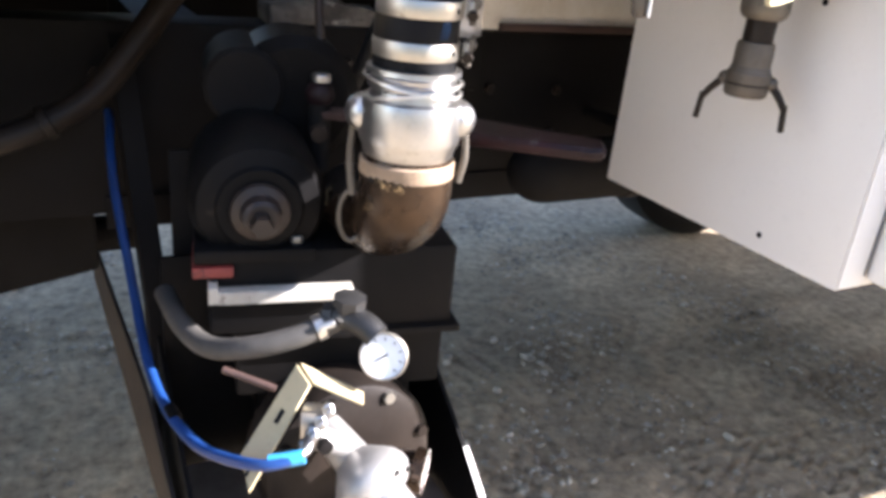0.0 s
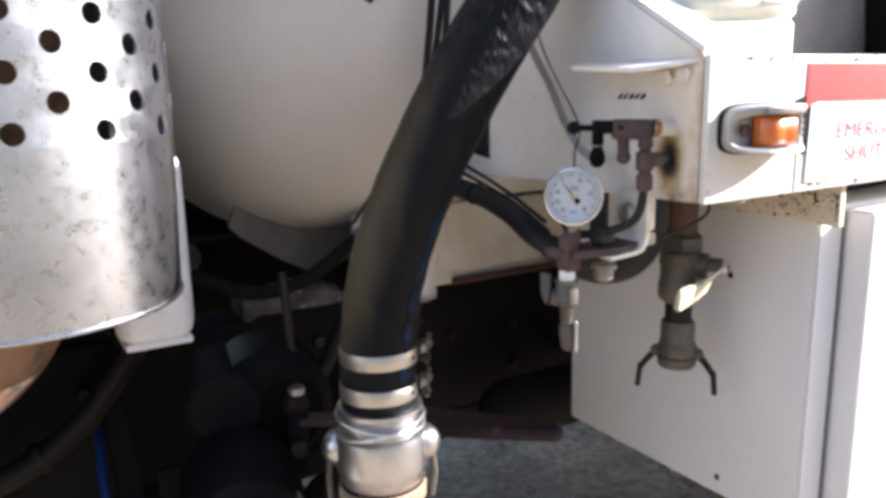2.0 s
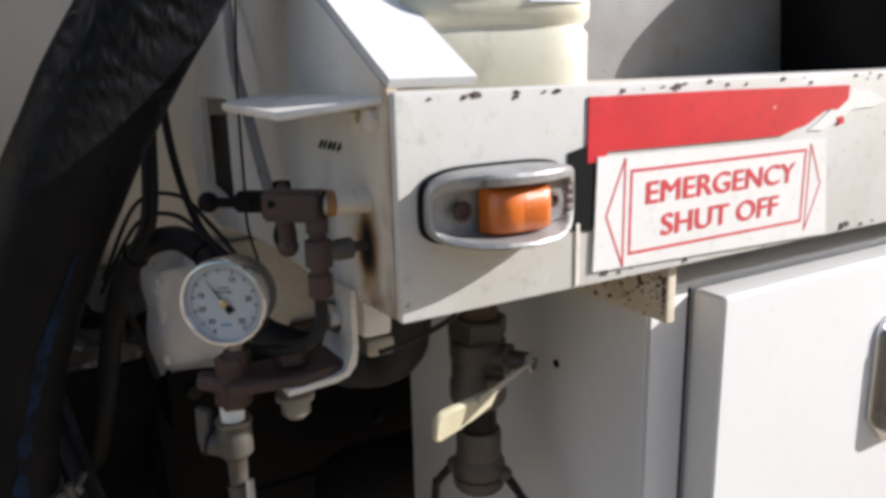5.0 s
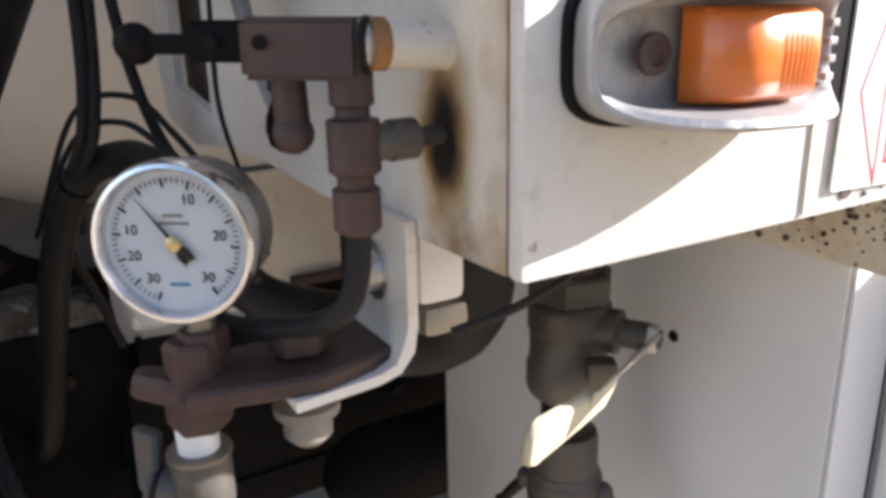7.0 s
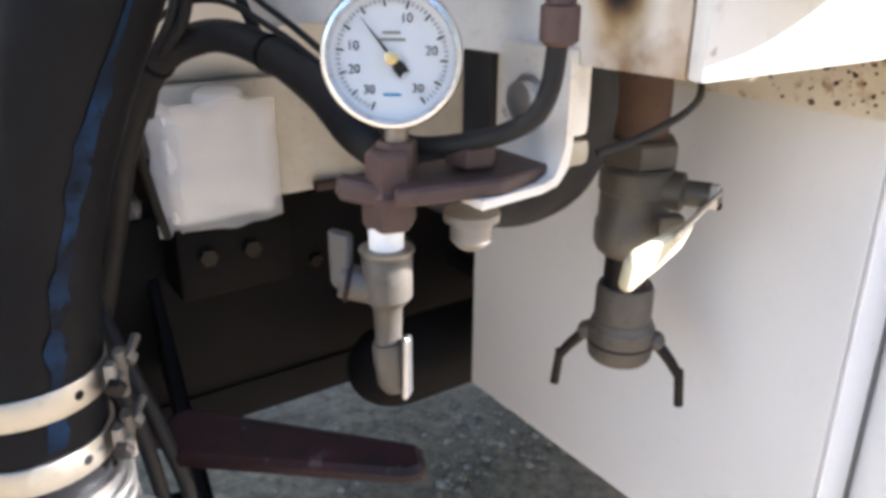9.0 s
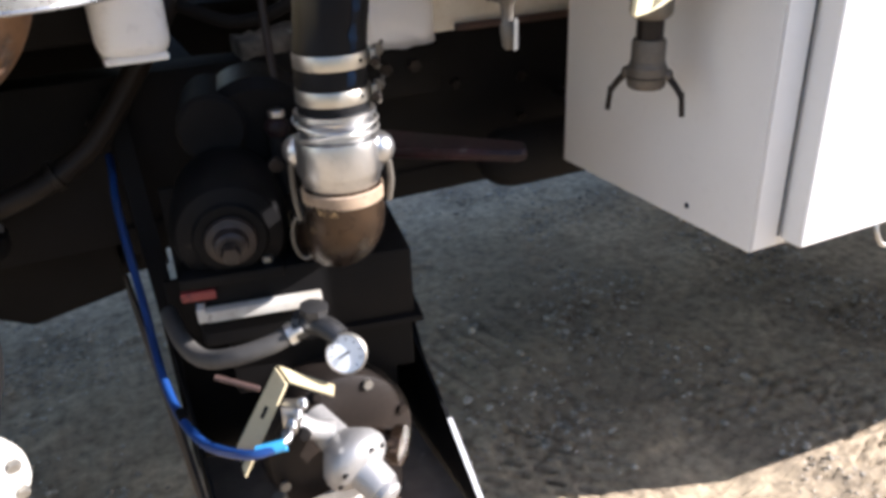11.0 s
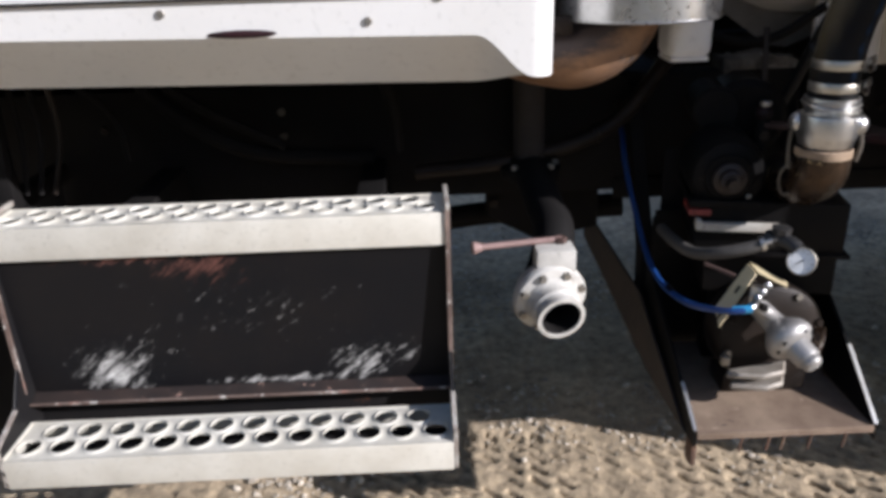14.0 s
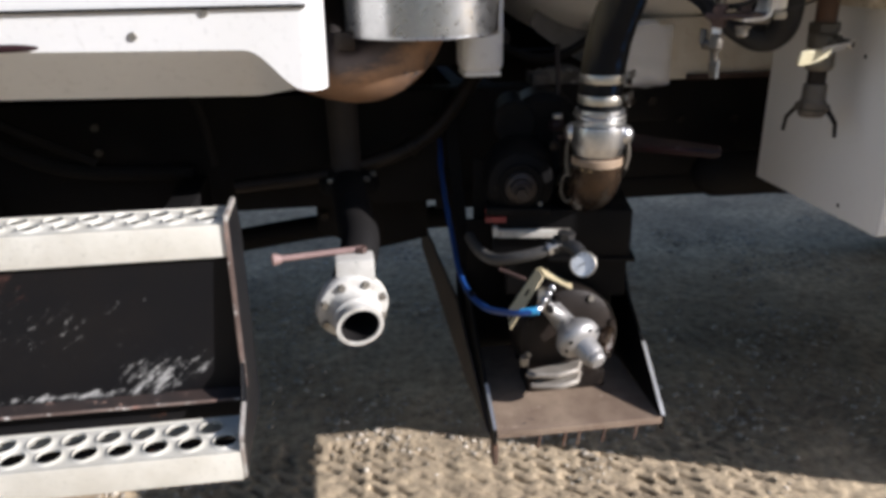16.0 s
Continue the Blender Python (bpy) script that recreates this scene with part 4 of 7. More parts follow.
def build_tank():
    t = thing("vacuum_tank", (1.8, 1.5, 1.36), "large off-white vacuum tank with a domed front end", "tank")
    r, yc, zc, x0, dome = 0.742, 1.672, 1.92, 0.652, 0.44
    prof = [(r * math.sin(math.pi / 2 * k / 24) if k else 0, -dome * math.cos(math.pi / 2 * k / 24)) for k in range(25)] + [(r, 0.5), (r, 3.4), (0, 3.4)]
    part("shell", lathe((x0, yc, zc), (1, 0, 0), prof, seg=96), tank_paint, t)
    part("cradle_plate", slab([(0.47, 1.45, 1.235), (0.492, 1.45, 1.211), (0.561, 1.45, 1.163), (0.614, 1.45, 1.133), (0.65, 1.45, 1.128), (0.72, 1.45, 1.155), (0.80, 1.45, 1.22), (0.80, 1.45, 1.30), (0.50, 1.45, 1.30)], 0.008), cradle_grey, t)
    for x in (0.95, 2.4):
        part("saddle", box((x, 1.35, 1.092), (x + 0.10, 2.0, 1.30), 0.004), chassis_black, t)
    # chipped paint
    rnd = random.Random(8)
    for x, y, z, w in ((0.5805, 1.0136, 1.5998, 0.0075), (0.5850, 1.0167, 1.5909, 0.0065), (0.5613, 1.0303, 1.5804, 0.0062)):
        q = Vector((x, y, z))
        n_ = Vector(((x - x0) / dome ** 2, (y - yc) / r ** 2, (z - zc) / r ** 2)).normalized()
        u_ = Vector((1, 0, 0)) - n_ * n_.x
        v_ = n_.cross(u_)
        part("chip", slab([q + n_ * 0.0006 + (u_ * math.cos(k) + v_ * math.sin(k)) * w * rnd.uniform(0.55, 1.25) for k in (6.283 * i / 14 for i in range(14))], 0.0016), black_ink, t)


build_tank()


def build_rail():
    r = thing("side_rail", (1.8, 0.62, 1.354), "white painted steel side rail with chipped edges and rust stains", "side rail")
    bm = box((0.686, 0.590, 1.354), (3.2, 0.598, 1.492), 0.0025)
    part("face", bm, rail_paint, r)
    part("top_flange", box((0.690, 0.5985, 1.482), (3.2, 0.70, 1.490), 0.002), worn_white, r)
    part("bottom_flange", box((0.690, 0.5985, 1.356), (3.2, 0.66, 1.364), 0.002), worn_white, r)
    # the end plate is cut through by an upright slot near its back edge
    grubby = stained_plate((0.6865 - 1.8, 0.636 - 0.62, 1.394 - 1.354))
    front = [(0.599, 1.3545), (0.599, 1.492), (0.765, 1.588), (0.944, 1.598), (0.944, 1.350), (0.85, 1.356), (0.75, 1.352)]
    above = [(0.9445, 1.478), (0.9445, 1.598), (0.98, 1.60), (1.05, 1.54), (1.085, 1.478)]
    behind = [(0.9445, 1.350), (0.9445, 1.371), (1.046, 1.384), (1.046, 1.4775), (1.085, 1.4775), (1.105, 1.40), (1.09, 1.355), (1.0, 1.343)]
    for outline in (front, above, behind):
        part("end_plate", slab([(0.690, y, z) for y, z in outline], 0.007), grubby, r, "grubby white end plate with soot and rust stains")
    # added block, so the slot reads black instead of showing the pale tank
    part("slot_backing", box((0.700, 0.93, 1.362), (0.745, 1.07, 1.457), 0.003), hub_iron, r, "dark block added behind the slot to make it look black")
    part("gusset_flange", slab([(0.688, 0.600, 1.4965), (0.748, 0.600, 1.4965), (0.748, 0.765, 1.592), (0.688, 0.765, 1.592)], 0.006), white_paint, r)
    part("gusset_flange", slab([(0.688, 0.767, 1.593), (0.748, 0.767, 1.593), (0.748, 0.97, 1.602), (0.688, 0.97, 1.602)], 0.006), white_paint, r)
    part("ledge", slab([(0.686, 0.604, 1.487), (0.630, 0.630, 1.479), (0.618, 0.700, 1.483), (0.640, 0.735, 1.484), (0.686, 0.735, 1.487)], 0.005, bevel=0.001), worn_white, r)
    part("seam", box((0.8195, 0.5885, 1.357), (0.8225, 0.592, 1.40)), worn_white, r)
    # bolts and scrawl marks on the plate
    for y, z in ((0.640, 1.472), (0.618, 1.475)):
        part("bolt", hexnut((0.6865, y, z), (-1, 0, 0), 0.008, 0.006), worn_white, r)
    for k in range(5):
        y = 0.668 + 0.008 * k
        part("ink_mark", slab([(0.6855, y, 1.455 + 0.002 * (k % 2)), (0.6855, y + 0.006, 1.451), (0.6855, y + 0.007, 1.453), (0.6855, y + 0.001, 1.458)], 0.0006), black_ink, r)
    for x in (1.35, 2.1, 3.0):
        part("outrigger", box((x - 0.03, 1.03, 1.24), (x + 0.03, 1.346, 1.4615), 0.004), chassis_black, r)
    # rail deck
    part("deck", box((0.752, 0.703, 1.462), (3.2, 1.06, 1.474), 0.002), worn_white, r)
    # chips and flaking along the lower and upper edge
    rnd = random.Random(3)
    for k in range(90):
        x = rnd.uniform(0.70, 1.6)
        up = rnd.random() < 0.55 or x < 0.84
        z = 1.4905 - rnd.random() * 0.006 if up else 1.3555 + rnd.random() * 0.006
        s = 0.0006 + 0.0030 * rnd.random() ** 3
        bm = slab([(x + s * math.cos(a) * rnd.uniform(0.7, 1.6), 0.5895, z + s * 0.8 * math.sin(a)) for a in (2 * math.pi * q / 7 for q in range(7))], 0.0012)
        part("chip", bm, brown_iron, r)


build_rail()

Y_FACE = 0.590


def rail_frame(x, z, off=0.0):
    """The pose of something flat on the rail's face: x along it, y up."""
    return Matrix.Translation((x, Y_FACE - off, z)) @ Matrix.Rotation(radians(90), 4, "X")


def face_slab(points, off, thick, bm=None):
    return slab([(x, Y_FACE - off - thick / 2, z) for x, z in points], thick, bm)


def build_decals():
    tape = thing("reflective_tape", (0.97, Y_FACE, 1.46), "torn red strip of reflective tape on the rail", "tape")
    top = [(0.828, 1.4835), (0.96, 1.4830), (1.112, 1.4815)]
    low = [(1.112, 1.470), (1.098, 1.462), (1.085, 1.463), (1.072, 1.458), (1.060, 1.452), (1.045, 1.4495), (1.028, 1.4450), (1.0, 1.4450), (0.935, 1.4455), (0.846, 1.4465), (0.842, 1.440), (0.828, 1.440)]
    part("strip", face_slab(top + low, 0.0005, 0.0012), tape_red, tape)
    part("scrap", face_slab([(1.098, 1.4555), (1.107, 1.4560), (1.109, 1.4505), (1.101, 1.4490)], 0.0005, 0.0012), tape_red, tape)
    peel = [(1.062, 1.4470), (1.078, 1.4555), (1.10, 1.4690), (1.118, 1.4780), (1.145, 1.4745), (1.17, 1.466), (1.15, 1.462), (1.118, 1.461), (1.10, 1.452), (1.08, 1.446)]
    part("backing", face_slab(peel, 0.0002, 0.0010), sign_white, tape, "pale torn backing")
    sign = thing("warning_sign", (0.965, Y_FACE, 1.40), "white sticker with red border and words, on the rail", "sign")
    part("sheet", face_slab([(0.836, 1.4435), (1.085, 1.4395), (1.096, 1.357), (0.834, 1.364)], 0.0014, 0.0012), sign_white, sign)
    fx0, fx1, fz0, fz1, w = 0.866, 1.060, 1.3715, 1.4325, 0.0022
    for p in ([(fx0, fz0), (fx1, fz0), (fx1, fz0 + w), (fx0, fz0 + w)], [(fx0, fz1 - w), (fx1, fz1 - w), (fx1, fz1), (fx0, fz1)], [(fx0, fz0 + w), (fx0 + w, fz0 + w), (fx0 + w, fz1 - w), (fx0, fz1 - w)], [(fx1 - w, fz0 + w), (fx1, fz0 + w), (fx1, fz1 - w), (fx1 - w, fz1 - w)]):
        part("border", face_slab(p, 0.0026, 0.0002), ink_red, sign)
    for s, x in ((-1, 0.861), (1, 1.065)):
        a, b, c = (x, 1.441 if s < 0 else 1.436), (x + s * 0.0165, 1.402), (x, 1.364)
        for p, q in ((a, b), (b, c), (a, c)):
            d = Vector((q[0] - p[0], q[1] - p[1]))
            nn = Vector((-d.y, d.x)).normalized() * 0.0008
            part("arrow_line", face_slab([(p[0] - nn.x, p[1] - nn.y), (q[0] - nn.x, q[1] - nn.y), (q[0] + nn.x, q[1] + nn.y), (p[0] + nn.x, p[1] + nn.y)], 0.0026, 0.0002), ink_red, sign)
    lettering("EMERGENCY", 0.0285, rail_frame(0.963, 1.4135, 0.00275) @ Matrix.Diagonal((1.02, 0.80, 1, 1)), ink_red, sign, bold=0.0009)
    lettering("SHUT OFF", 0.0285, rail_frame(0.963, 1.3885, 0.00275) @ Matrix.Diagonal((1.02, 0.80, 1, 1)), ink_red, sign, bold=0.0009)


build_decals()


def build_marker_lamp():
    m = thing("marker_lamp", (0.752, Y_FACE, 1.42), "amber side marker lamp in a weathered cast metal guard", "marker lamp")
    def ring(rx, rz, y, dz=0.0, back=0.0, n=48, p=4.0):
        out = []
        for k in range(n):
            a = 2 * math.pi * k / n
            c, s = math.cos(a), math.sin(a)
            out.append((0.7545 + rx * math.copysign(abs(c) ** (2 / p), c), y + back * abs(c), 1.4230 + dz + rz * math.copysign(abs(s) ** (2 / p), s)))
        return out
    def shell(stages, closed=True):
        bm = bmesh.new()
        loops = [[bm.verts.new(q) for q in ring(*a)] for a in stages]
        for p, q in zip(loops, loops[1:]):
            for k in range(48):
                j = (k + 1) % 48
                bm.faces.new((p[k], p[j], q[j], q[k]))
        if closed:
            bm.faces.new(loops[-1])
        bmesh.ops.recalc_face_normals(bm, faces=bm.faces[:])
        return bm
    part("gasket", shell([(0.0558, 0.0240, 0.5898), (0.0560, 0.0242, 0.5885), (0.0556, 0.0238, 0.5868), (0.05, 0.02, 0.5866)]), black_ink, m)
    part("guard", shell([(0.0535, 0.0226, 0.5866), (0.0542, 0.0230, 0.581), (0.0545, 0.0230, 0.556, 0, 0.024), (0.0540, 0.0222, 0.5495, 0, 0.029), (0.0528, 0.0205, 0.5478, -0.0004, 0.030), (0.0512, 0.0172, 0.5485, -0.0014, 0.030), (0.0498, 0.0156, 0.5560, -0.0018, 0.024), (0.0488, 0.0150, 0.5790, -0.0018, 0.002)]), lamp_base, m)
    # lens with fine vertical ribs
    bm = bmesh.new()
    n, rows = 60, []
    for i in range(n + 1):
        u = i / n
        x = 0.7335 + 0.0465 * u
        bulge = 0.0205 * (1 - (2 * u - 1) ** 4) ** 0.5 + (0.0005 if i % 3 == 0 and u > 0.42 else 0)
        prof = [(1.4070, 0.577), (1.4075, 0.577 - bulge * 0.75), (1.410, 0.577 - bulge * 0.97), (1.421, 0.577 - bulge), (1.432, 0.577 - bulge * 0.97), (1.4345, 0.577 - bulge * 0.75), (1.435, 0.577)]
        rows.append([bm.verts.new((x, y, z)) for z, y in prof])
    for p, q in zip(rows, rows[1:]):
        for k in range(len(p) - 1):
            bm.faces.new((p[k], q[k], q[k + 1], p[k + 1]))
    bmesh.ops.recalc_face_normals(bm, faces=bm.faces[:])
    part("lens", bm, amber, m, "ribbed amber plastic lens", sharp=60)
    for x, r in ((0.7215, 0.0062), (0.7885, 0.0050)):
        part("screw", lathe((x, 0.5768, 1.422), (0, -1, 0), [(0, 0), (r, 0), (r, 0.002), (r * 0.6, 0.0026), (r * 0.45, 0.0012), (0, 0.0012)], seg=20), brown_iron, m)
    for k in range(4):
        part("stamped_mark", box((0.7975 + 0.0006 * (k % 2), 0.5718, 1.4102 + 0.0058 * k), (0.8015, 0.5745, 1.4126 + 0.0058 * k), 0.0003), lamp_base, m)
    torn = thing("torn_tape", (0.83, Y_FACE, 1.41), "torn black tape scrap on the rail beside the lamp", "tape")
    part("scrap", face_slab([(0.812, 1.448), (0.830, 1.452), (0.8405, 1.4400), (0.8435, 1.436), (0.842, 1.418), (0.838, 1.402), (0.833, 1.393), (0.812, 1.396)], 0.0003, 0.0010), black_ink, torn)


build_marker_lamp()


def build_toolbox():
    t = thing("toolbox", (1.5, 0.85, 0.90), "white steel underbody toolbox with a closed door", "toolbox")
    bm = box((0.936, 0.634, 0.902), (2.3, 1.065, 1.322), 0.004)
    part("body", bm, box_paint, t)
    for a, b in (((0.938, 0.6315, 0.906), (0.980, 0.6338, 1.318)),):
        part("frame_lip", box(a, b, 0.0008), box_paint, t)
    part("door_gap", box((0.9805, 0.6325, 0.918), (0.9845, 0.6352, 1.316)), black_ink, t, "dark strip in the gap beside the door")
    d = part("door", box((0.985, 0.597, 0.912), (2.27, 0.632, 1.316), 0.006, seg=3), box_paint, t)
    # recessed paddle latch
    part("latch_plate", slab([(1.2065, 0.5945, 1.150), (1.2065, 0.5945, 1.238), (1.212, 0.5945, 1.250), (1.224, 0.5945, 1.256), (1.308, 0.5945, 1.256), (1.320, 0.5945, 1.250), (1.3255, 0.5945, 1.238), (1.3255, 0.5945, 1.150), (1.300, 0.5945, 1.122), (1.290, 0.5945, 1.118), (1.242, 0.5945, 1.118), (1.232, 0.5945, 1.122)], 0.0045, bevel=0.001), chrome, d, "chrome latch plate")
    part("latch_dish", box((1.226, 0.590, 1.13), (1.317, 0.5934, 1.240), 0.014, seg=3), dull_steel, d)
    part("paddle", box((1.235, 0.583, 1.150), (1.308, 0.5898, 1.205), 0.006, seg=3), chrome, d)
    part("key_cylinder", rod((1.271, 0.5896, 1.223), (1.271, 0.584, 1.223), 0.009), chrome, d)
    for y, z in ((0.751, 1.218), (0.754, 0.927)):
        part("hole", rod((0.9345, y, z), (0.9358, y, z), 0.0042), black_ink, t)
    part("mount", box((1.0, 0.70, 1.3215), (2.2, 1.0, 1.463), 0.002), chassis_black, t)
    part("under_hook", tube([(1.158, 0.62, 0.906), (1.158, 0.614, 0.888), (1.170, 0.612, 0.869), (1.188, 0.612, 0.863), (1.206, 0.612, 0.869), (1.218, 0.614, 0.888), (1.218, 0.62, 0.906)], 0.0036), bright_steel, t)
    a = thing("hanger_angle", (0.93, 0.85, 1.33), "white angle iron with flaking rust over the toolbox", "angle iron")
    part("web", box((0.924, 0.602, 1.3045), (0.9325, 1.06, 1.3555), 0.001), flaking_white, a, "white paint mottled with flaking rust")
    part("bolt", hexnut((0.9235, 0.735, 1.331), (-1, 0, 0), 0.016, 0.008), worn_white, a)
    rnd = random.Random(8)
    for k in range(90):
        y, z, s = 0.605 + rnd.random() ** 1.8 * 0.10, 1.3065 + 0.045 * rnd.random() ** 0.8, 0.0005 + 0.0016 * rnd.random() ** 2
        part("rust_flake", slab([(0.9233, y + s * math.cos(q) * rnd.uniform(0.6, 1.3), z + s * math.sin(q)) for q in (2 * math.pi * i / 7 for i in range(7))], 0.0012), rusty_iron if k % 3 else brown_iron, a)


build_toolbox()


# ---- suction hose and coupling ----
def two_tone_rubber():
    """Black rubber that turns olive-brown along one side, with creases across the bend."""
    m = mat("two_tone_rubber", (0.0055, 0.0055, 0.0065), (0.010, 0.010, 0.010), 0.48, scale=9, grain=80, bump=0.25, spots=[((0.035, 0.028, 0.018), 0.16, 6, 0.55)])
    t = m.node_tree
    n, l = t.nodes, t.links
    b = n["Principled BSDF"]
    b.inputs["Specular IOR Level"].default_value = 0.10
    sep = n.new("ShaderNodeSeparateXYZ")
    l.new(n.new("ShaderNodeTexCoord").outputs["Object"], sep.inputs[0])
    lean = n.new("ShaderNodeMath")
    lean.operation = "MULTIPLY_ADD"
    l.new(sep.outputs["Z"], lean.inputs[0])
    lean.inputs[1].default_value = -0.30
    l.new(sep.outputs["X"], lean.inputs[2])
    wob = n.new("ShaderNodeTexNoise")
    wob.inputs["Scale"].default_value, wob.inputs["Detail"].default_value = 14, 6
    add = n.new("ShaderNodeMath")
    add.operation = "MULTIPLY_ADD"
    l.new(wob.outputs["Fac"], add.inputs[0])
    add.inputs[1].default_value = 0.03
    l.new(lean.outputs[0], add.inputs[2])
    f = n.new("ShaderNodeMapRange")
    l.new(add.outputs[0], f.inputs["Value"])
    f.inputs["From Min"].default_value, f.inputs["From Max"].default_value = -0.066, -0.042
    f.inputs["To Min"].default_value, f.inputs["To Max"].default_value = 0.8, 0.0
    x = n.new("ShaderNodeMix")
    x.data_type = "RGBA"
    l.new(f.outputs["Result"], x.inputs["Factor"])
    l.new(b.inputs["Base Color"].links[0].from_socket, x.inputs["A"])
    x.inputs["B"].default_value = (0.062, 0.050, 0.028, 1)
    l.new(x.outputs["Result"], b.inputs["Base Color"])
    # creases across the bend
    wave = n.new("ShaderNodeTexWave")
    wave.bands_direction = "Z"
    wave.inputs["Scale"].default_value, wave.inputs["Distortion"].default_value, wave.inputs["Detail"].default_value = 22, 9, 3
    high = n.new("ShaderNodeMapRange")
    l.new(sep.outputs["Z"], high.inputs["Value"])
    high.inputs["From Min"].default_value, high.inputs["From Max"].default_value = 0.30, 0.48
    crease = n.new("ShaderNodeMath")
    crease.operation = "MULTIPLY"
    l.new(wave.outputs["Fac"], crease.inputs[0])
    l.new(high.outputs["Result"], crease.inputs[1])
    fold = n.new("ShaderNodeBump")
    fold.inputs["Strength"].default_value, fold.inputs["Distance"].default_value = 0.6, 0.004
    l.new(crease.outputs[0], fold.inputs["Height"])
    if b.inputs["Normal"].links:
        l.new(b.inputs["Normal"].links[0].from_socket, fold.inputs["Normal"])
    l.new(fold.outputs[0], b.inputs["Normal"])
    return m


def build_hose():
    h = thing("suction_hose", (0.457, 0.825, 1.10), "thick black rubber suction hose clamped to a coupling", "hose")
    path = [(0.455, 0.826, 1.120), (0.4565, 0.827, 1.19), (0.468, 0.824, 1.27), (0.497, 0.812, 1.36), (0.553, 0.787, 1.48), (0.635, 0.750, 1.62), (0.712, 0.700, 1.78), (0.775, 0.67, 1.95), (0.80, 0.72, 2.15), (0.74, 0.86, 2.4), (0.58, 1.1, 2.58)]
    body = part("hose", tube(path, 0.0415, seg=40, steps=14, wobble=lambda i, a: 1 + 0.006 * math.sin(3 * a + i * 0.21) + 0.006 * math.sin(i * 0.9) + 0.010 * max(0.0, math.sin(i * 1.7 + 0.5 * math.sin(2 * a))) * (0.3 + 0.7 * max(0.0, math.sin(a + 0.6)))), two_tone_rubber(), h, sharp=80)
    # a worn, faded blue printed line along the hose
    line = smooth_path(path[0:6], 14)
    faded = mat("faded_blue", (0.011, 0.031, 0.072), (0.005, 0.010, 0.020), 0.6, scale=34, grain=60, spots=[((0.005, 0.005, 0.006), 0.42, 40, 0.6), ((0.005, 0.005, 0.006), 0.40, 14, 0.6)])
    faded.node_tree.nodes["Principled BSDF"].inputs["Specular IOR Level"].default_value = 0.10
    bm, rows = bmesh.new(), []
    for i in range(8, 48):
        c, d = line[i], (line[i + 1] - line[i - 1]).normalized()
        view = Vector((0.14 + 0.31 * min(1.0, i / 36), -0.89, 0.0))
        o = (view - d * view.dot(d)).normalized()
        s = d.cross(o)
        left, right = (0.11 + 0.10 * noise.noise(Vector((i * 0.45, k, 2.0))) for k in (0.3, 5.1))
        fade = min(1.0, (48 - i) / 8)
        rows.append([bm.verts.new(c + (o * math.cos(t) + s * math.sin(t)) * 0.0423) for t in (-left * fade, -0.03 * fade, 0.03 * fade, right * fade)])
    for p, q in zip(rows, rows[1:]):
        for k in range(3):
            bm.faces.new((p[k], p[k + 1], q[k + 1], q[k]))
    bmesh.ops.recalc_face_normals(bm, faces=bm.faces[:])
    part("printed_line", bm, faded, h, "faded blue print")
    for z, x, y in ((1.147, 0.4555, 0.8265), (1.186, 0.457, 0.827)):
        band = part("hose_clamp", lathe((x, y, z - 0.0085), (0, 0, 1), [(0.0412, 0), (0.0428, 0.0003), (0.0432, 0.001), (0.0432, 0.016), (0.0428, 0.0167), (0.0412, 0.017)], seg=48), clamp_steel, h, "worn steel band clamp")
        bx, by = x + 0.040, y - 0.022
        out = Vector((0.876, -0.482, 0.0))
        along = Vector((0.482, 0.876, 0.0))
        hub = Vector((bx, by, z))
        part("lug", box((bx - 0.003, by - 0.010, z - 0.009), (bx + 0.003, by - 0.002, z + 0.009), 0.0015, turn=-29), dull_steel, band)
        part("lug", box((bx + 0.004, by + 0.004, z - 0.009), (bx + 0.010, by + 0.012, z + 0.009), 0.0015, turn=-29), valve_grey, band)
        part("bolt", rod(hub + out * 0.005 - along * 0.010 + Vector((0, 0, -0.004)), hub + out * 0.010 + along * 0.020 + Vector((0, 0, 0.012)), 0.0027, seg=10), valve_grey, band)
        part("nut", hexnut(hub + out * 0.0075 + along * 0.004 + Vector((0, 0, 0.004)), out * 0.3 + along + Vector((0, 0, 0.55)), 0.0056, 0.006), valve_grey, band)
        part("nut", hexnut(hub + out * 0.0055 - along * 0.012 + Vector((0, 0, -0.005)), along + Vector((0, 0, 0.4)), 0.0058, 0.005), oily_iron, band)
        part("trunnion", rod(hub + out * 0.006 + Vector((0, 0, -0.014)), hub + out * 0.006 + Vector((0, 0, 0.013)), 0.0034, seg=10), valve_grey, band)
        q = Vector((x, y, z)) + (out * 0.86 - along * 0.51) * 0.0430
        part("hole", rod(q, q + (out * 0.86 - along * 0.51) * 0.0006, 0.0028, seg=12), black_ink, band)


build_hose()


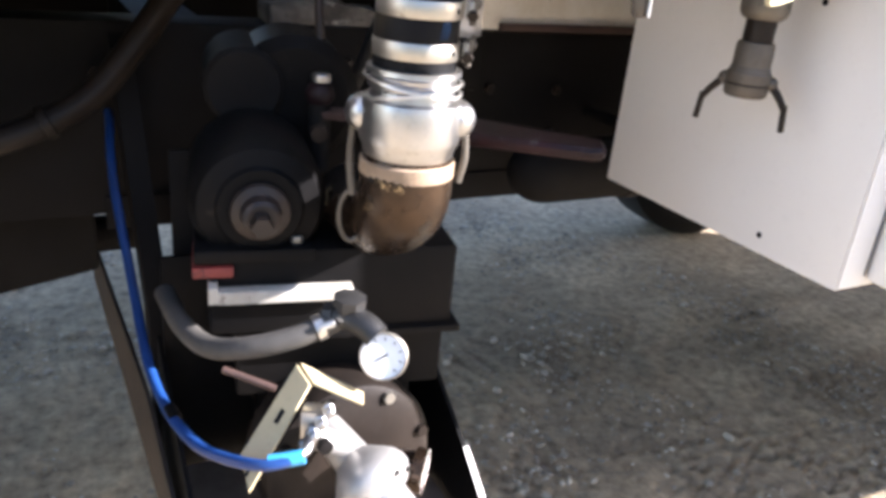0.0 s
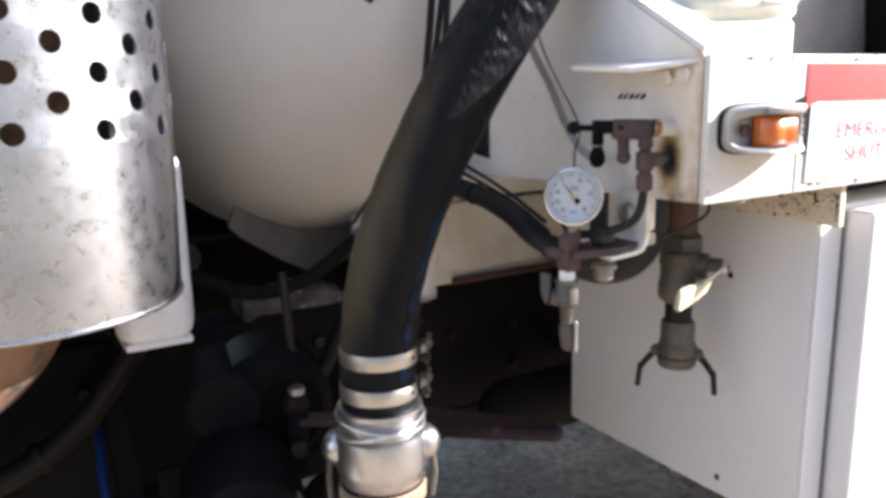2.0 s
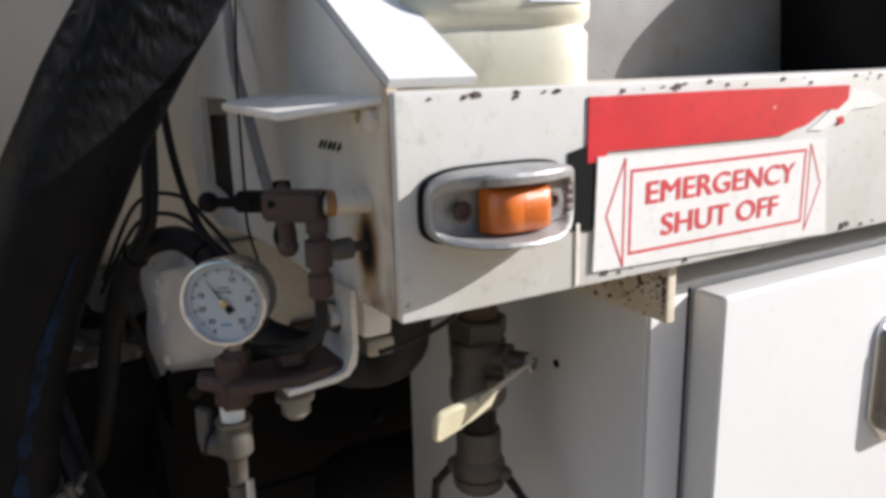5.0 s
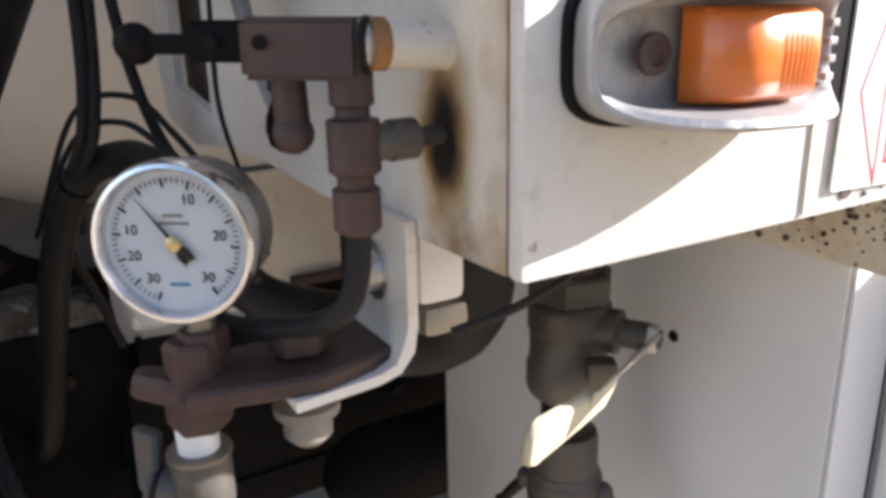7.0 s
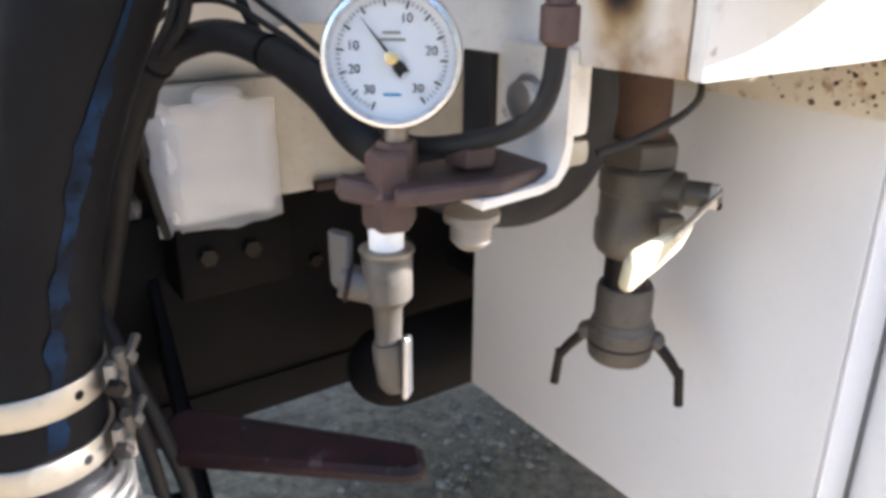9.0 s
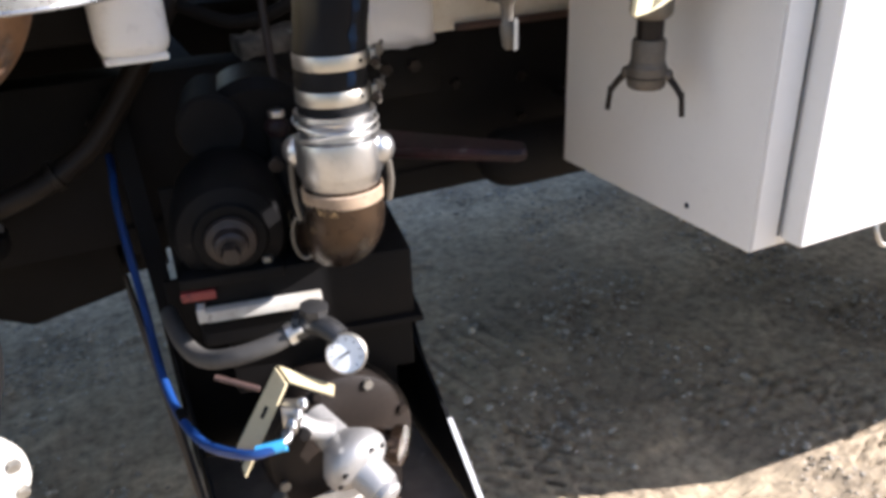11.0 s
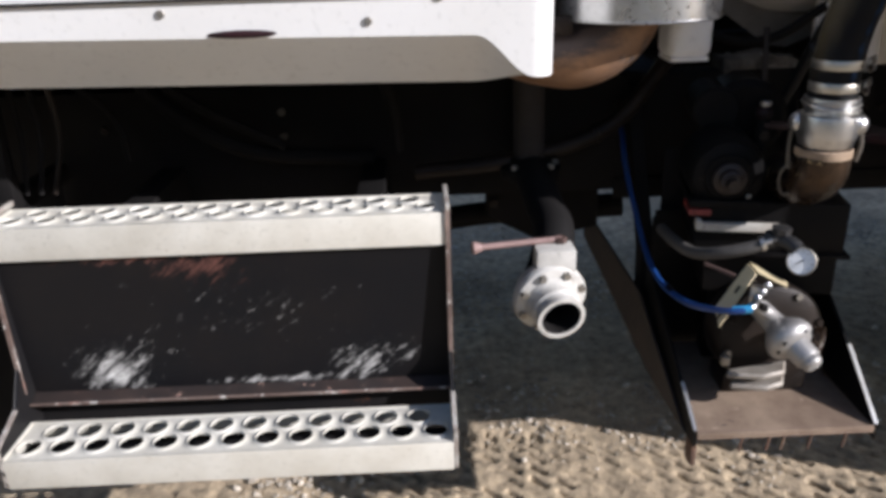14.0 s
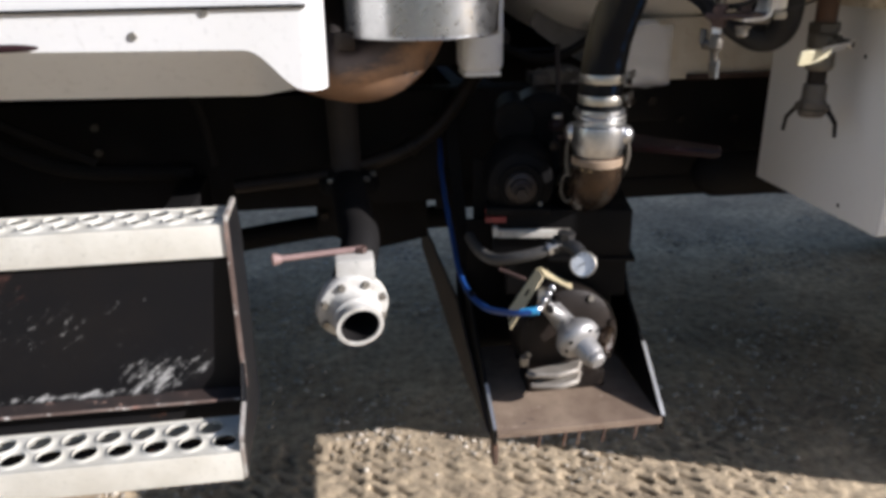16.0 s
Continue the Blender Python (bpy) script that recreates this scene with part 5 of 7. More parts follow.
def build_coupling():
    c = thing("cam_coupling", (0.452, 0.825, 0.93), "silver cam coupling on a rusty cast elbow", "hose coupling")
    x, y = 0.455, 0.826
    shank = [(0.036, 1.136), (0.038, 1.1285), (0.047, 1.128), (0.0475, 1.123), (0.043, 1.120), (0.0425, 1.116), (0.046, 1.114), (0.0455, 1.109), (0.042, 1.106), (0.043, 1.099), (0.050, 1.095)]
    part("shank", lathe((x, y, 0), (0, 0, 1), [(r, z) for r, z in reversed(shank)], seg=40), bright_steel, c)
    cup = [(0, 1.038), (0.044, 1.038), (0.0465, 1.041), (0.0475, 1.048), (0.0505, 1.054), (0.0520, 1.060), (0.0520, 1.090), (0.0505, 1.0965), (0.045, 1.0985), (0, 1.0985)]
    part("cup", lathe((x, y, 0), (0, 0, 1), cup, seg=40), bright_steel, c)
    side = Vector((0.90, -0.43, 0)).normalized()
    for s in (1, -1):
        p = Vector((x, y, 1.075)) + side * s * 0.050
        ear = part("ear", ball(p - side * s * 0.004 + Vector((0, 0, 0.004)), 0.0205), bright_steel, c)
        drop = -0.085 if s < 0 else -0.062
        arm_line = [p + side * s * 0.006 + Vector((0, 0, 0.004)), p + side * s * 0.009 + Vector((0, 0, -0.03)), p + side * s * 0.008 + Vector((0, 0, drop * 0.7)), p + side * s * 0.004 + Vector((0, 0, drop))]
        part("cam_arm", tube(arm_line, lambda t: 0.0034 + 0.0012 * t, seg=10), valve_grey, c, "grimy cam arm hanging down")
        if s < 0:
            ring = Vector(arm_line[-1])
            part("pull_ring", tube([ring + Vector((side.x * 0.014 * math.cos(a), side.y * 0.014 * math.cos(a), -0.024 + 0.029 * math.sin(a))) for a in (math.pi / 2 + 2 * math.pi * k / 10 for k in range(11))], 0.0026, seg=8, steps=4), valve_grey, c)
    for tilt, z0 in ((0.010, 1.106), (-0.007, 1.112)):
        part("safety_wire", tube([(x + 0.0485 * math.cos(a), y + 0.0485 * math.sin(a), z0 + tilt * math.cos(a + 0.6)) for a in (2 * math.pi * k / 16 for k in range(17))], 0.0019, seg=8, steps=3), steel, c)
    elbow = [(x, y, 1.044), (x, y, 1.01), (x - 0.002, y + 0.006, 0.982), (x - 0.004, y + 0.03, 0.957), (x - 0.004, y + 0.075, 0.945), (x - 0.004, y + 0.15, 0.940)]
    part("elbow", tube(elbow, lambda t: 0.0455 + 0.006 * math.sin(min(1.0, t * 1.7) * math.pi) - 0.004 * t, seg=36, wobble=lambda i, a: 1 + 0.015 * math.sin(2 * a + i * 0.3)), elbow_rust, c)
    part("collar", lathe((x, y, 1.018), (0, 0, 1), [(0.0455, 0), (0.0495, 0.002), (0.0495, 0.016), (0.0455, 0.019)], seg=36), tan_iron, c, "pale tan scaly collar")


build_coupling()


# ---- hydraulic water pump on its tray ----
U = Vector((0.982, -0.188, 0.0)).normalized()
V = Vector((0.188, 0.982, 0.0)).normalized()


def at_pump(u, v, z):
    """A place on the gear housing: u along its front, v into it, from the front's corner."""
    return Vector((0.274, 0.949, 0)) + U * u + V * v + Vector((0, 0, z))


def pump_box(u0, u1, v0, v1, z0, z1, bevel=0.004):
    b = bmesh.new()
    bmesh.ops.create_cube(b, size=1)
    bmesh.ops.scale(b, vec=(u1 - u0, v1 - v0, z1 - z0), verts=b.verts)
    bmesh.ops.bevel(b, geom=b.edges[:], offset=bevel, segments=2, affect="EDGES", profile=0.6)
    rot = Matrix((U, V, Vector((0, 0, 1)))).transposed().to_4x4()
    bmesh.ops.transform(b, matrix=Matrix.Translation(at_pump((u0 + u1) / 2, (v0 + v1) / 2, (z0 + z1) / 2)) @ rot, verts=b.verts)
    return b


def build_tray():
    t = thing("pump_tray", (0.42, 0.9, 0.42), "rusty steel tray hung under the truck, holding the pump", "pump tray")
    part("floor", slab([(0.243, 0.737, 0.479), (0.598, 0.737, 0.477), (0.598, 1.10, 0.479), (0.243, 1.10, 0.481)], 0.006), tray_rust, t)
    lip = part("front_lip", box((0.243, 0.733, 0.466), (0.60, 0.7385, 0.4815), 0.0015), tray_rust, t)
    part("side_plate", slab([(0.239, 0.735, 0.450), (0.239, 0.735, 0.483), (0.239, 0.832, 0.538), (0.239, 1.12, 0.70), (0.239, 1.12, 0.450)], 0.006), black_paint, t)
    part("side_plate", slab([(0.603, 0.733, 0.450), (0.603, 0.733, 0.481), (0.608, 0.880, 0.583), (0.610, 1.12, 0.74), (0.610, 1.12, 0.450)], 0.006), black_paint, t)
    part("edge_strip", slab([(0.2355, 0.737, 0.487), (0.2425, 0.737, 0.487), (0.2425, 0.832, 0.5405), (0.2355, 0.832, 0.5405)], 0.003), steel, t, "bare worn steel edge")
    part("edge_strip", slab([(0.599, 0.735, 0.485), (0.607, 0.735, 0.485), (0.612, 0.880, 0.586), (0.604, 0.880, 0.586)], 0.003), steel, t, "bare worn steel edge")
    part("back_plate", box((0.245, 1.112, 0.452), (0.605, 1.12, 0.82), 0.002), black_paint, t)
    for x in (0.335, 0.39, 0.42, 0.475, 0.545):
        part("stud", rod((x, 0.735, 0.468), (x - 0.006, 0.732, 0.436), 0.0028, seg=8), rusty_iron, t)
    part("foot", box((0.236, 0.738, 0.40), (0.246, 0.775, 0.4495), 0.001), rusty_iron, t)
    # dark plate added to cover the bright ground behind the drum
    part("guard_plate", box((0.2675, 1.150, 0.74), (0.40, 1.157, 0.955), 0.002), chassis_black, t)
    part("hanger_post", slab([(0.249, 1.135, 0.44), (0.249, 1.185, 0.44), (0.247, 1.210, 0.70), (0.236, 1.3395, 1.00), (0.236, 1.3395, 1.075), (0.247, 1.165, 0.72)], 0.030), chassis_black, t)
    part("hanger_tie", box((0.2455, 1.1202, 0.46), (0.262, 1.136, 0.80), 0.002), chassis_black, t)
    part("hanger", slab([(0.617, 1.0, 0.62), (0.617, 1.06, 0.65), (0.64, 1.346, 1.02), (0.64, 1.346, 0.90)], 0.012), black_paint, t)
    part("brace_plate", slab([(0.236 - 0.055 * (y - 0.77), y, z) for y, z in ((0.78, 0.452), (1.1, 0.62), (1.5, 0.655), (1.60, 0.655), (1.60, 0.575), (1.3, 0.52), (1.0, 0.46))], 0.006), brown_sheet, t, "brown rusted brace plate")


build_tray()


def build_pump():
    p = thing("water_pump", (0.42, 0.9, 0.48), "dark oily pump with a black gear housing and silver motor", "pump")
    # gear housing
    part("gear_housing", pump_box(0.0, 0.295, -0.012, 0.17, 0.793, 0.900, 0.006), black_paint, p)
    part("lower_housing", pump_box(0.03, 0.295, 0.012, 0.16, 0.690, 0.784, 0.006), black_paint, p)
    part("support", pump_box(0.06, 0.28, 0.09, 0.16, 0.482, 0.689, 0.006), black_paint, p)
    part("ledge", pump_box(0.12, 0.306, -0.020, 0.17, 0.784, 0.793, 0.002), black_paint, p)
    part("base_plate", pump_box(-0.015, 0.120, -0.02, 0.17, 0.8885, 0.9045, 0.004), black_paint, p)
    part("paint_mark", pump_box(-0.0165, 0.028, -0.0215, 0.06, 0.872, 0.885, 0.003), red_paint, p, "worn red paint on the corner")
    strip = part("name_bar", pump_box(0.010, 0.164, -0.030, -0.0125, 0.842, 0.858, 0.002), bar_paint, p, "off-white painted bar")
    part("return_end", pump_box(0.000, 0.0105, -0.0305, 0.04, 0.843, 0.864, 0.002), bar_paint, strip)
    for u, v in ((0.0, 0.04), (0.10, 0.0), (0.0, 0.13), (0.10, 0.12)):
        part("bolt", hexnut(at_pump(u, v, 0.9045), (0, 0, 1), 0.008, 0.009), dull_steel, p)
    # the round gear motor on top, facing out
    ax = -V
    c = at_pump(0.058, -0.012, 0.948)
    part("drum", lathe(c + V * 0.16, ax, [(0, 0), (0.07, 0), (0.078, 0.006), (0.078, 0.125), (0.068, 0.145), (0.050, 0.150), (0.046, 0.156), (0, 0.156)], seg=40), black_paint, p)
    hub = part("hub", lathe(c, ax, [(0, 0), (0.034, 0), (0.032, 0.006), (0.023, 0.009), (0.021, 0.024), (0.017, 0.027), (0, 0.027)], seg=28), hub_iron, p, "brown rusted hub")
    part("shaft_nut", hexnut(c + ax * 0.026 - U * 0.001 + Vector((0, 0, -0.002)), ax, 0.0125, 0.020), hub_iron, hub)
    part("plug", lathe(at_pump(0.13, 0.06, 1.02), ax, [(0, 0), (0.010, 0), (0.010, 0.010), (0, 0.012)], seg=16), oily_iron, p)
    c2 = at_pump(0.115, 0.17, 1.03)
    part("rear_drum", lathe(c2 + V * 0.12, ax, [(0, 0), (0.078, 0), (0.085, 0.01), (0.085, 0.115), (0.07, 0.13), (0, 0.13)], seg=36), black_paint, p)
    part("pipe_stub", rod(at_pump(0.05, 0.30, 1.05), at_pump(0.05, 0.15, 1.05), 0.05), chassis_black, p)
    # impeller casing below, facing out
    pc = Vector((0.425, 0.900, 0.620))
    out = Vector((0.03, -1.0, 0.10)).normalized()
    part("casing", lathe(pc, out, [(0, -0.05), (0.10, -0.05), (0.112, -0.04), (0.114, 0.03), (0.108, 0.042), (0.095, 0.048), (0.060, 0.052), (0, 0.054)], seg=48), oily_iron, p)
    for k in range(8):
        a = 2 * math.pi * k / 8 + 0.3
        f = frame_of(out)
        q = pc + out * 0.046 + f.to_3x3() @ Vector((0.099 * math.cos(a), 0.099 * math.sin(a), 0))
        part("casing_bolt", hexnut(q, out, 0.008, 0.008), dull_steel if k in (1, 4) else oily_iron, p)
    # silver motor in front
    mc = Vector((0.415, 0.772, 0.669))
    dirm = Vector((0.36, -0.86, -0.37)).normalized()
    motor = part("motor", lathe(mc, dirm, [(0, -0.085), (0.020, -0.085), (0.023, -0.034), (0.036, -0.020), (0.0445, -0.009), (0.0475, 0.002), (0.0470, 0.009), (0.0425, 0.017), (0.0345, 0.0235), (0.0265, 0.0265), (0.0255, 0.030), (0.0245, 0.056), (0.0225, 0.060), (0, 0.060)], seg=44), cast_silver, p, "bare cast silver motor")
    part("cap", lathe(mc + dirm * 0.0585, dirm, [(0, 0), (0.0195, 0), (0.0200, 0.003), (0.0195, 0.011), (0.015, 0.016), (0, 0.018)], seg=28), cast_silver, motor)
    fm = frame_of(dirm).to_3x3()
    for k in (0, 1, 2, 4, 5, 8, 9):
        a = 2 * math.pi * k / 10 + 0.2
        q = mc + fm @ Vector((0.0375 * math.cos(a), 0.0375 * math.sin(a), 0))
        part("slot", rod(q + dirm * 0.010, q + dirm * 0.0218, 0.0048, seg=10), black_ink, motor)
    part("link_pipe", tube([(0.352, 0.800, 0.735), (0.366, 0.796, 0.722), (0.385, 0.800, 0.708), (0.400, 0.815, 0.695)], 0.014), cast_silver, p)
    part("outlet_stub", lathe((0.455, 0.815, 0.650), (0.75, -0.62, 0.0), [(0, 0), (0.022, 0), (0.022, 0.032), (0.028, 0.034), (0.028, 0.048), (0.016, 0.050), (0, 0.050)], seg=24), elbow_rust, p)
    # cast feet
    for dz, du in ((0.0, 0.0), (-0.027, 0.010)):
        part("cast_foot", slab([(0.318 + du, 0.806, 0.566 + dz), (0.385 + du, 0.784, 0.571 + dz), (0.432, 0.792, 0.575 + dz), (0.452, 0.835, 0.577 + dz), (0.390 + du, 0.822, 0.571 + dz), (0.326 + du, 0.824, 0.566 + dz)], 0.013, bevel=0.004), grey_cast, p)
    part("pedestal", box((0.34, 0.87, 0.4845), (0.52, 0.95, 0.53), 0.01), oily_iron, p)
    part("stay", rod((0.318, 0.82, 0.586), (0.318, 0.82, 0.606), 0.010), dull_steel, p)


build_pump()


def build_pump_gauge():
    g = thing("small_pressure_gauge", (0.424, 0.78, 0.836), "small round white pressure gauge on a black tee", "pressure gauge")
    n = Vector((-0.48, -0.81, 0.34)).normalized()
    c = Vector((0.424, 0.783, 0.826))
    part("case", lathe(c - n * 0.018, n, [(0, 0), (0.020, 0), (0.0245, 0.004), (0.0262, 0.012), (0.0268, 0.0185), (0.0250, 0.021), (0.0242, 0.0185)], seg=40), dull_steel, g)
    part("dial", lathe(c, n, [(0, 0.0), (0.0244, 0.0)], seg=40), dial_white, g)
    f = frame_of(n)
    for k in range(9):
        a = radians(-135 + 270 * k / 8)
        d = f.to_3x3() @ Vector((math.sin(a), math.cos(a), 0))
        s = d.cross(n)
        q = c + n * 0.0006
        part("dial_mark", slab([q + d * 0.017 + s * 0.0005, q + d * 0.021 + s * 0.0005, q + d * 0.021 - s * 0.0005, q + d * 0.017 - s * 0.0005], 0.0004), black_ink, g)
    d = f.to_3x3() @ Vector((-0.8, -0.6, 0))
    s = d.cross(n)
    q = c + n * 0.0012
    part("needle", slab([q + d * 0.018, q + s * 0.0013 - d * 0.005, q - s * 0.0013 - d * 0.005], 0.0005), black_ink, g)
    part("tee", tube([(0.382, 0.850, 0.848), (0.398, 0.836, 0.852), (0.414, 0.812, 0.850), (0.422, 0.798, 0.842)], 0.015), tee_black, g)
    part("tee_collar", lathe((0.384, 0.849, 0.8485), (0.75, -0.65, 0.15), [(0.0148, 0), (0.0185, 0.001), (0.0185, 0.010), (0.0148, 0.011)], seg=8), tee_black, g)
    part("tee_top", lathe((0.401, 0.834, 0.848), (0.05, -0.05, 1), [(0, 0), (0.015, 0), (0.015, 0.018), (0.019, 0.0195), (0.019, 0.029), (0.012, 0.031), (0, 0.031)], seg=8), tee_black, g)
    h = thing("grey_hose", (0.33, 0.86, 0.82), "short grey rubber hose bent round the pump", "hose")
    part("hose", tube([(0.392, 0.838, 0.848), (0.345, 0.842, 0.832), (0.298, 0.862, 0.816), (0.264, 0.900, 0.802), (0.246, 0.960, 0.800), (0.240, 1.05, 0.80)], 0.0125, seg=20), grey_rubber, h)
    part("clamp", lathe((0.366, 0.8395, 0.8395), (0.94, -0.08, 0.33), [(0.0122, 0), (0.0145, 0.0006), (0.0145, 0.010), (0.0122, 0.0106)], seg=24), steel, h, "steel worm clamp")
    part("clamp_screw", rod((0.366, 0.826, 0.848), (0.382, 0.824, 0.853), 0.0045, seg=10), steel, h)


build_pump_gauge()


def build_air_valve():
    g = thing("valve_guard", (0.33, 0.79, 0.77), "cream painted bent steel guard over air fittings", "bracket")
    t1, t2 = Vector((0.342, 0.826, 0.807)), Vector((0.348, 0.797, 0.797))
    b1, b2 = Vector((0.274, 0.800, 0.724)), Vector((0.274, 0.765, 0.702))
    part("face", slab([t1, t2, b2, b1], 0.003, bevel=0.0006), cream_paint, g)
    r1, r2 = Vector((0.406, 0.790, 0.779)), Vector((0.398, 0.770, 0.778))
    part("top_flange", slab([t1 + Vector((0.003, 0, 0.001)), r1, r2, t2 + Vector((0.003, 0, 0.001))], 0.003, bevel=0.0006), cream_paint, g)
    m = (t2 + b2) / 2 * 0.55 + (t1 + b1) / 2 * 0.45
    e = (b2 - t2).normalized()
    nrm = (t2 - t1).cross(b2 - t2).normalized()
    nrm = -nrm if nrm.y > 0 else nrm
    for k, w in ((-0.010, 0.005), (0.052, 0.004)):
        q = m + e * k + nrm * 0.0018
        side = e.cross(nrm)
        part("slot", slab([q - e * 0.008 + side * w * 0.6, q + e * 0.008 + side * w * 0.6, q + e * 0.008 - side * w * 0.6, q - e * 0.008 - side * w * 0.6], 0.0006), black_ink, g)
    part("stay_rod", rod((0.270, 0.86, 0.795), (0.318, 0.823, 0.783), 0.004), brown_iron, g)
    f = thing("air_fittings", (0.34, 0.78, 0.76), "cluster of small chrome air fittings", "fitting")
    base = Vector((0.345, 0.782, 0.757))
    part("block", box(base - Vector((0.010, 0.010, 0.018)), base + Vector((0.012, 0.010, 0.022)), 0.002, turn=-30), bright_steel, f)
    for k in range(4):
        q = Vector((0.333 + 0.008 * k, 0.768, 0.747 + 0.013 * k))
        part("nipple", lathe(q, Vector((-0.15, -0.95, 0.2)), [(0, 0), (0.0065, 0), (0.0065, 0.006), (0.0048, 0.007), (0.0048, 0.016), (0.003, 0.018), (0, 0.018)], seg=14), bright_steel, f)
    part("black_cap", lathe((0.352, 0.765, 0.743), (0.1, -0.95, 0.1), [(0, 0), (0.008, 0), (0.008, 0.010), (0, 0.012)], seg=16), black_paint, f)
    part("elbow_tip", tube([(0.340, 0.770, 0.758), (0.330, 0.752, 0.752), (0.318, 0.746, 0.750)], 0.006, seg=12), bright_steel, f)
    b = thing("air_line", (0.2, 0.9, 0.75), "blue plastic air line curving to a fitting", "air hose")
    part("line", tube([(0.325, 0.744, 0.750), (0.278, 0.762, 0.739), (0.232, 0.85, 0.719), (0.212, 0.985, 0.722), (0.210, 1.126, 0.785), (0.207, 1.256, 0.892), (0.214, 1.335, 0.955), (0.215, 1.42, 1.02)], 0.0064, seg=14), blue_plastic, b)
    part("tip", tube([(0.325, 0.744, 0.7500), (0.308, 0.750, 0.7460), (0.292, 0.7565, 0.7425)], 0.0078, seg=14), blue_tip, b, "lighter blue sleeve")
    part("joint", tube([(0.224, 0.895, 0.7175), (0.221, 0.918, 0.7175)], 0.0076, seg=12, steps=2), black_paint, b)


build_air_valve()


def build_lever():
    l = thing("valve_lever", (0.6, 0.95, 1.03), "dark red valve lever with a worn rubber grip", "lever")
    part("grip", slab([(0.712, 0.828, 1.036), (0.703, 0.806, 1.030), (0.688, 0.810, 1.028), (0.545, 0.945, 1.020), (0.560, 0.985, 1.030), (0.58, 0.982, 1.034)], 0.018, bevel=0.005), dark_red, l)
    part("shank", slab([(0.56, 0.955, 1.024), (0.565, 0.975, 1.028), (0.44, 1.06, 1.03), (0.43, 1.04, 1.026)], 0.008), brown_iron, l)
    part("pivot", rod((0.437, 1.05, 0.95), (0.437, 1.05, 1.045), 0.014), chassis_black, l)
    part("riser_pipe", rod((0.452, 1.085, 1.02), (0.456, 1.13, 1.215), 0.006), hub_iron, l)
    part("tap", ball((0.437, 1.05, 1.05), 0.018), dark_red, l)
    part("tap_cap", rod((0.437, 1.046, 1.066), (0.437, 1.046, 1.076), 0.012), bright_steel, l)


build_lever()


def build_drop_hoses():
    for pts in ([(0.500, 1.02, 1.19), (0.512, 0.955, 1.135), (0.528, 0.935, 1.070), (0.542, 0.955, 0.980), (0.556, 1.00, 0.900)], [(0.512, 1.03, 1.19), (0.526, 0.965, 1.125), (0.546, 0.945, 1.050), (0.562, 0.955, 0.965), (0.545, 1.03, 0.900)]):
        h = thing("hydraulic_hose", pts[-1], "thin black hydraulic hose dropping onto the gear housing", "hose", "hoses on the gear housing")
        part("hose", tube(pts, 0.0062, seg=12), cable_rubber, h)
        part("ferrule", lathe(pts[-1], Vector(pts[-2]) - Vector(pts[-1]), [(0, 0), (0.0085, 0), (0.0085, 0.016), (0.0064, 0.018)], seg=14), oily_iron, h)


build_drop_hoses()


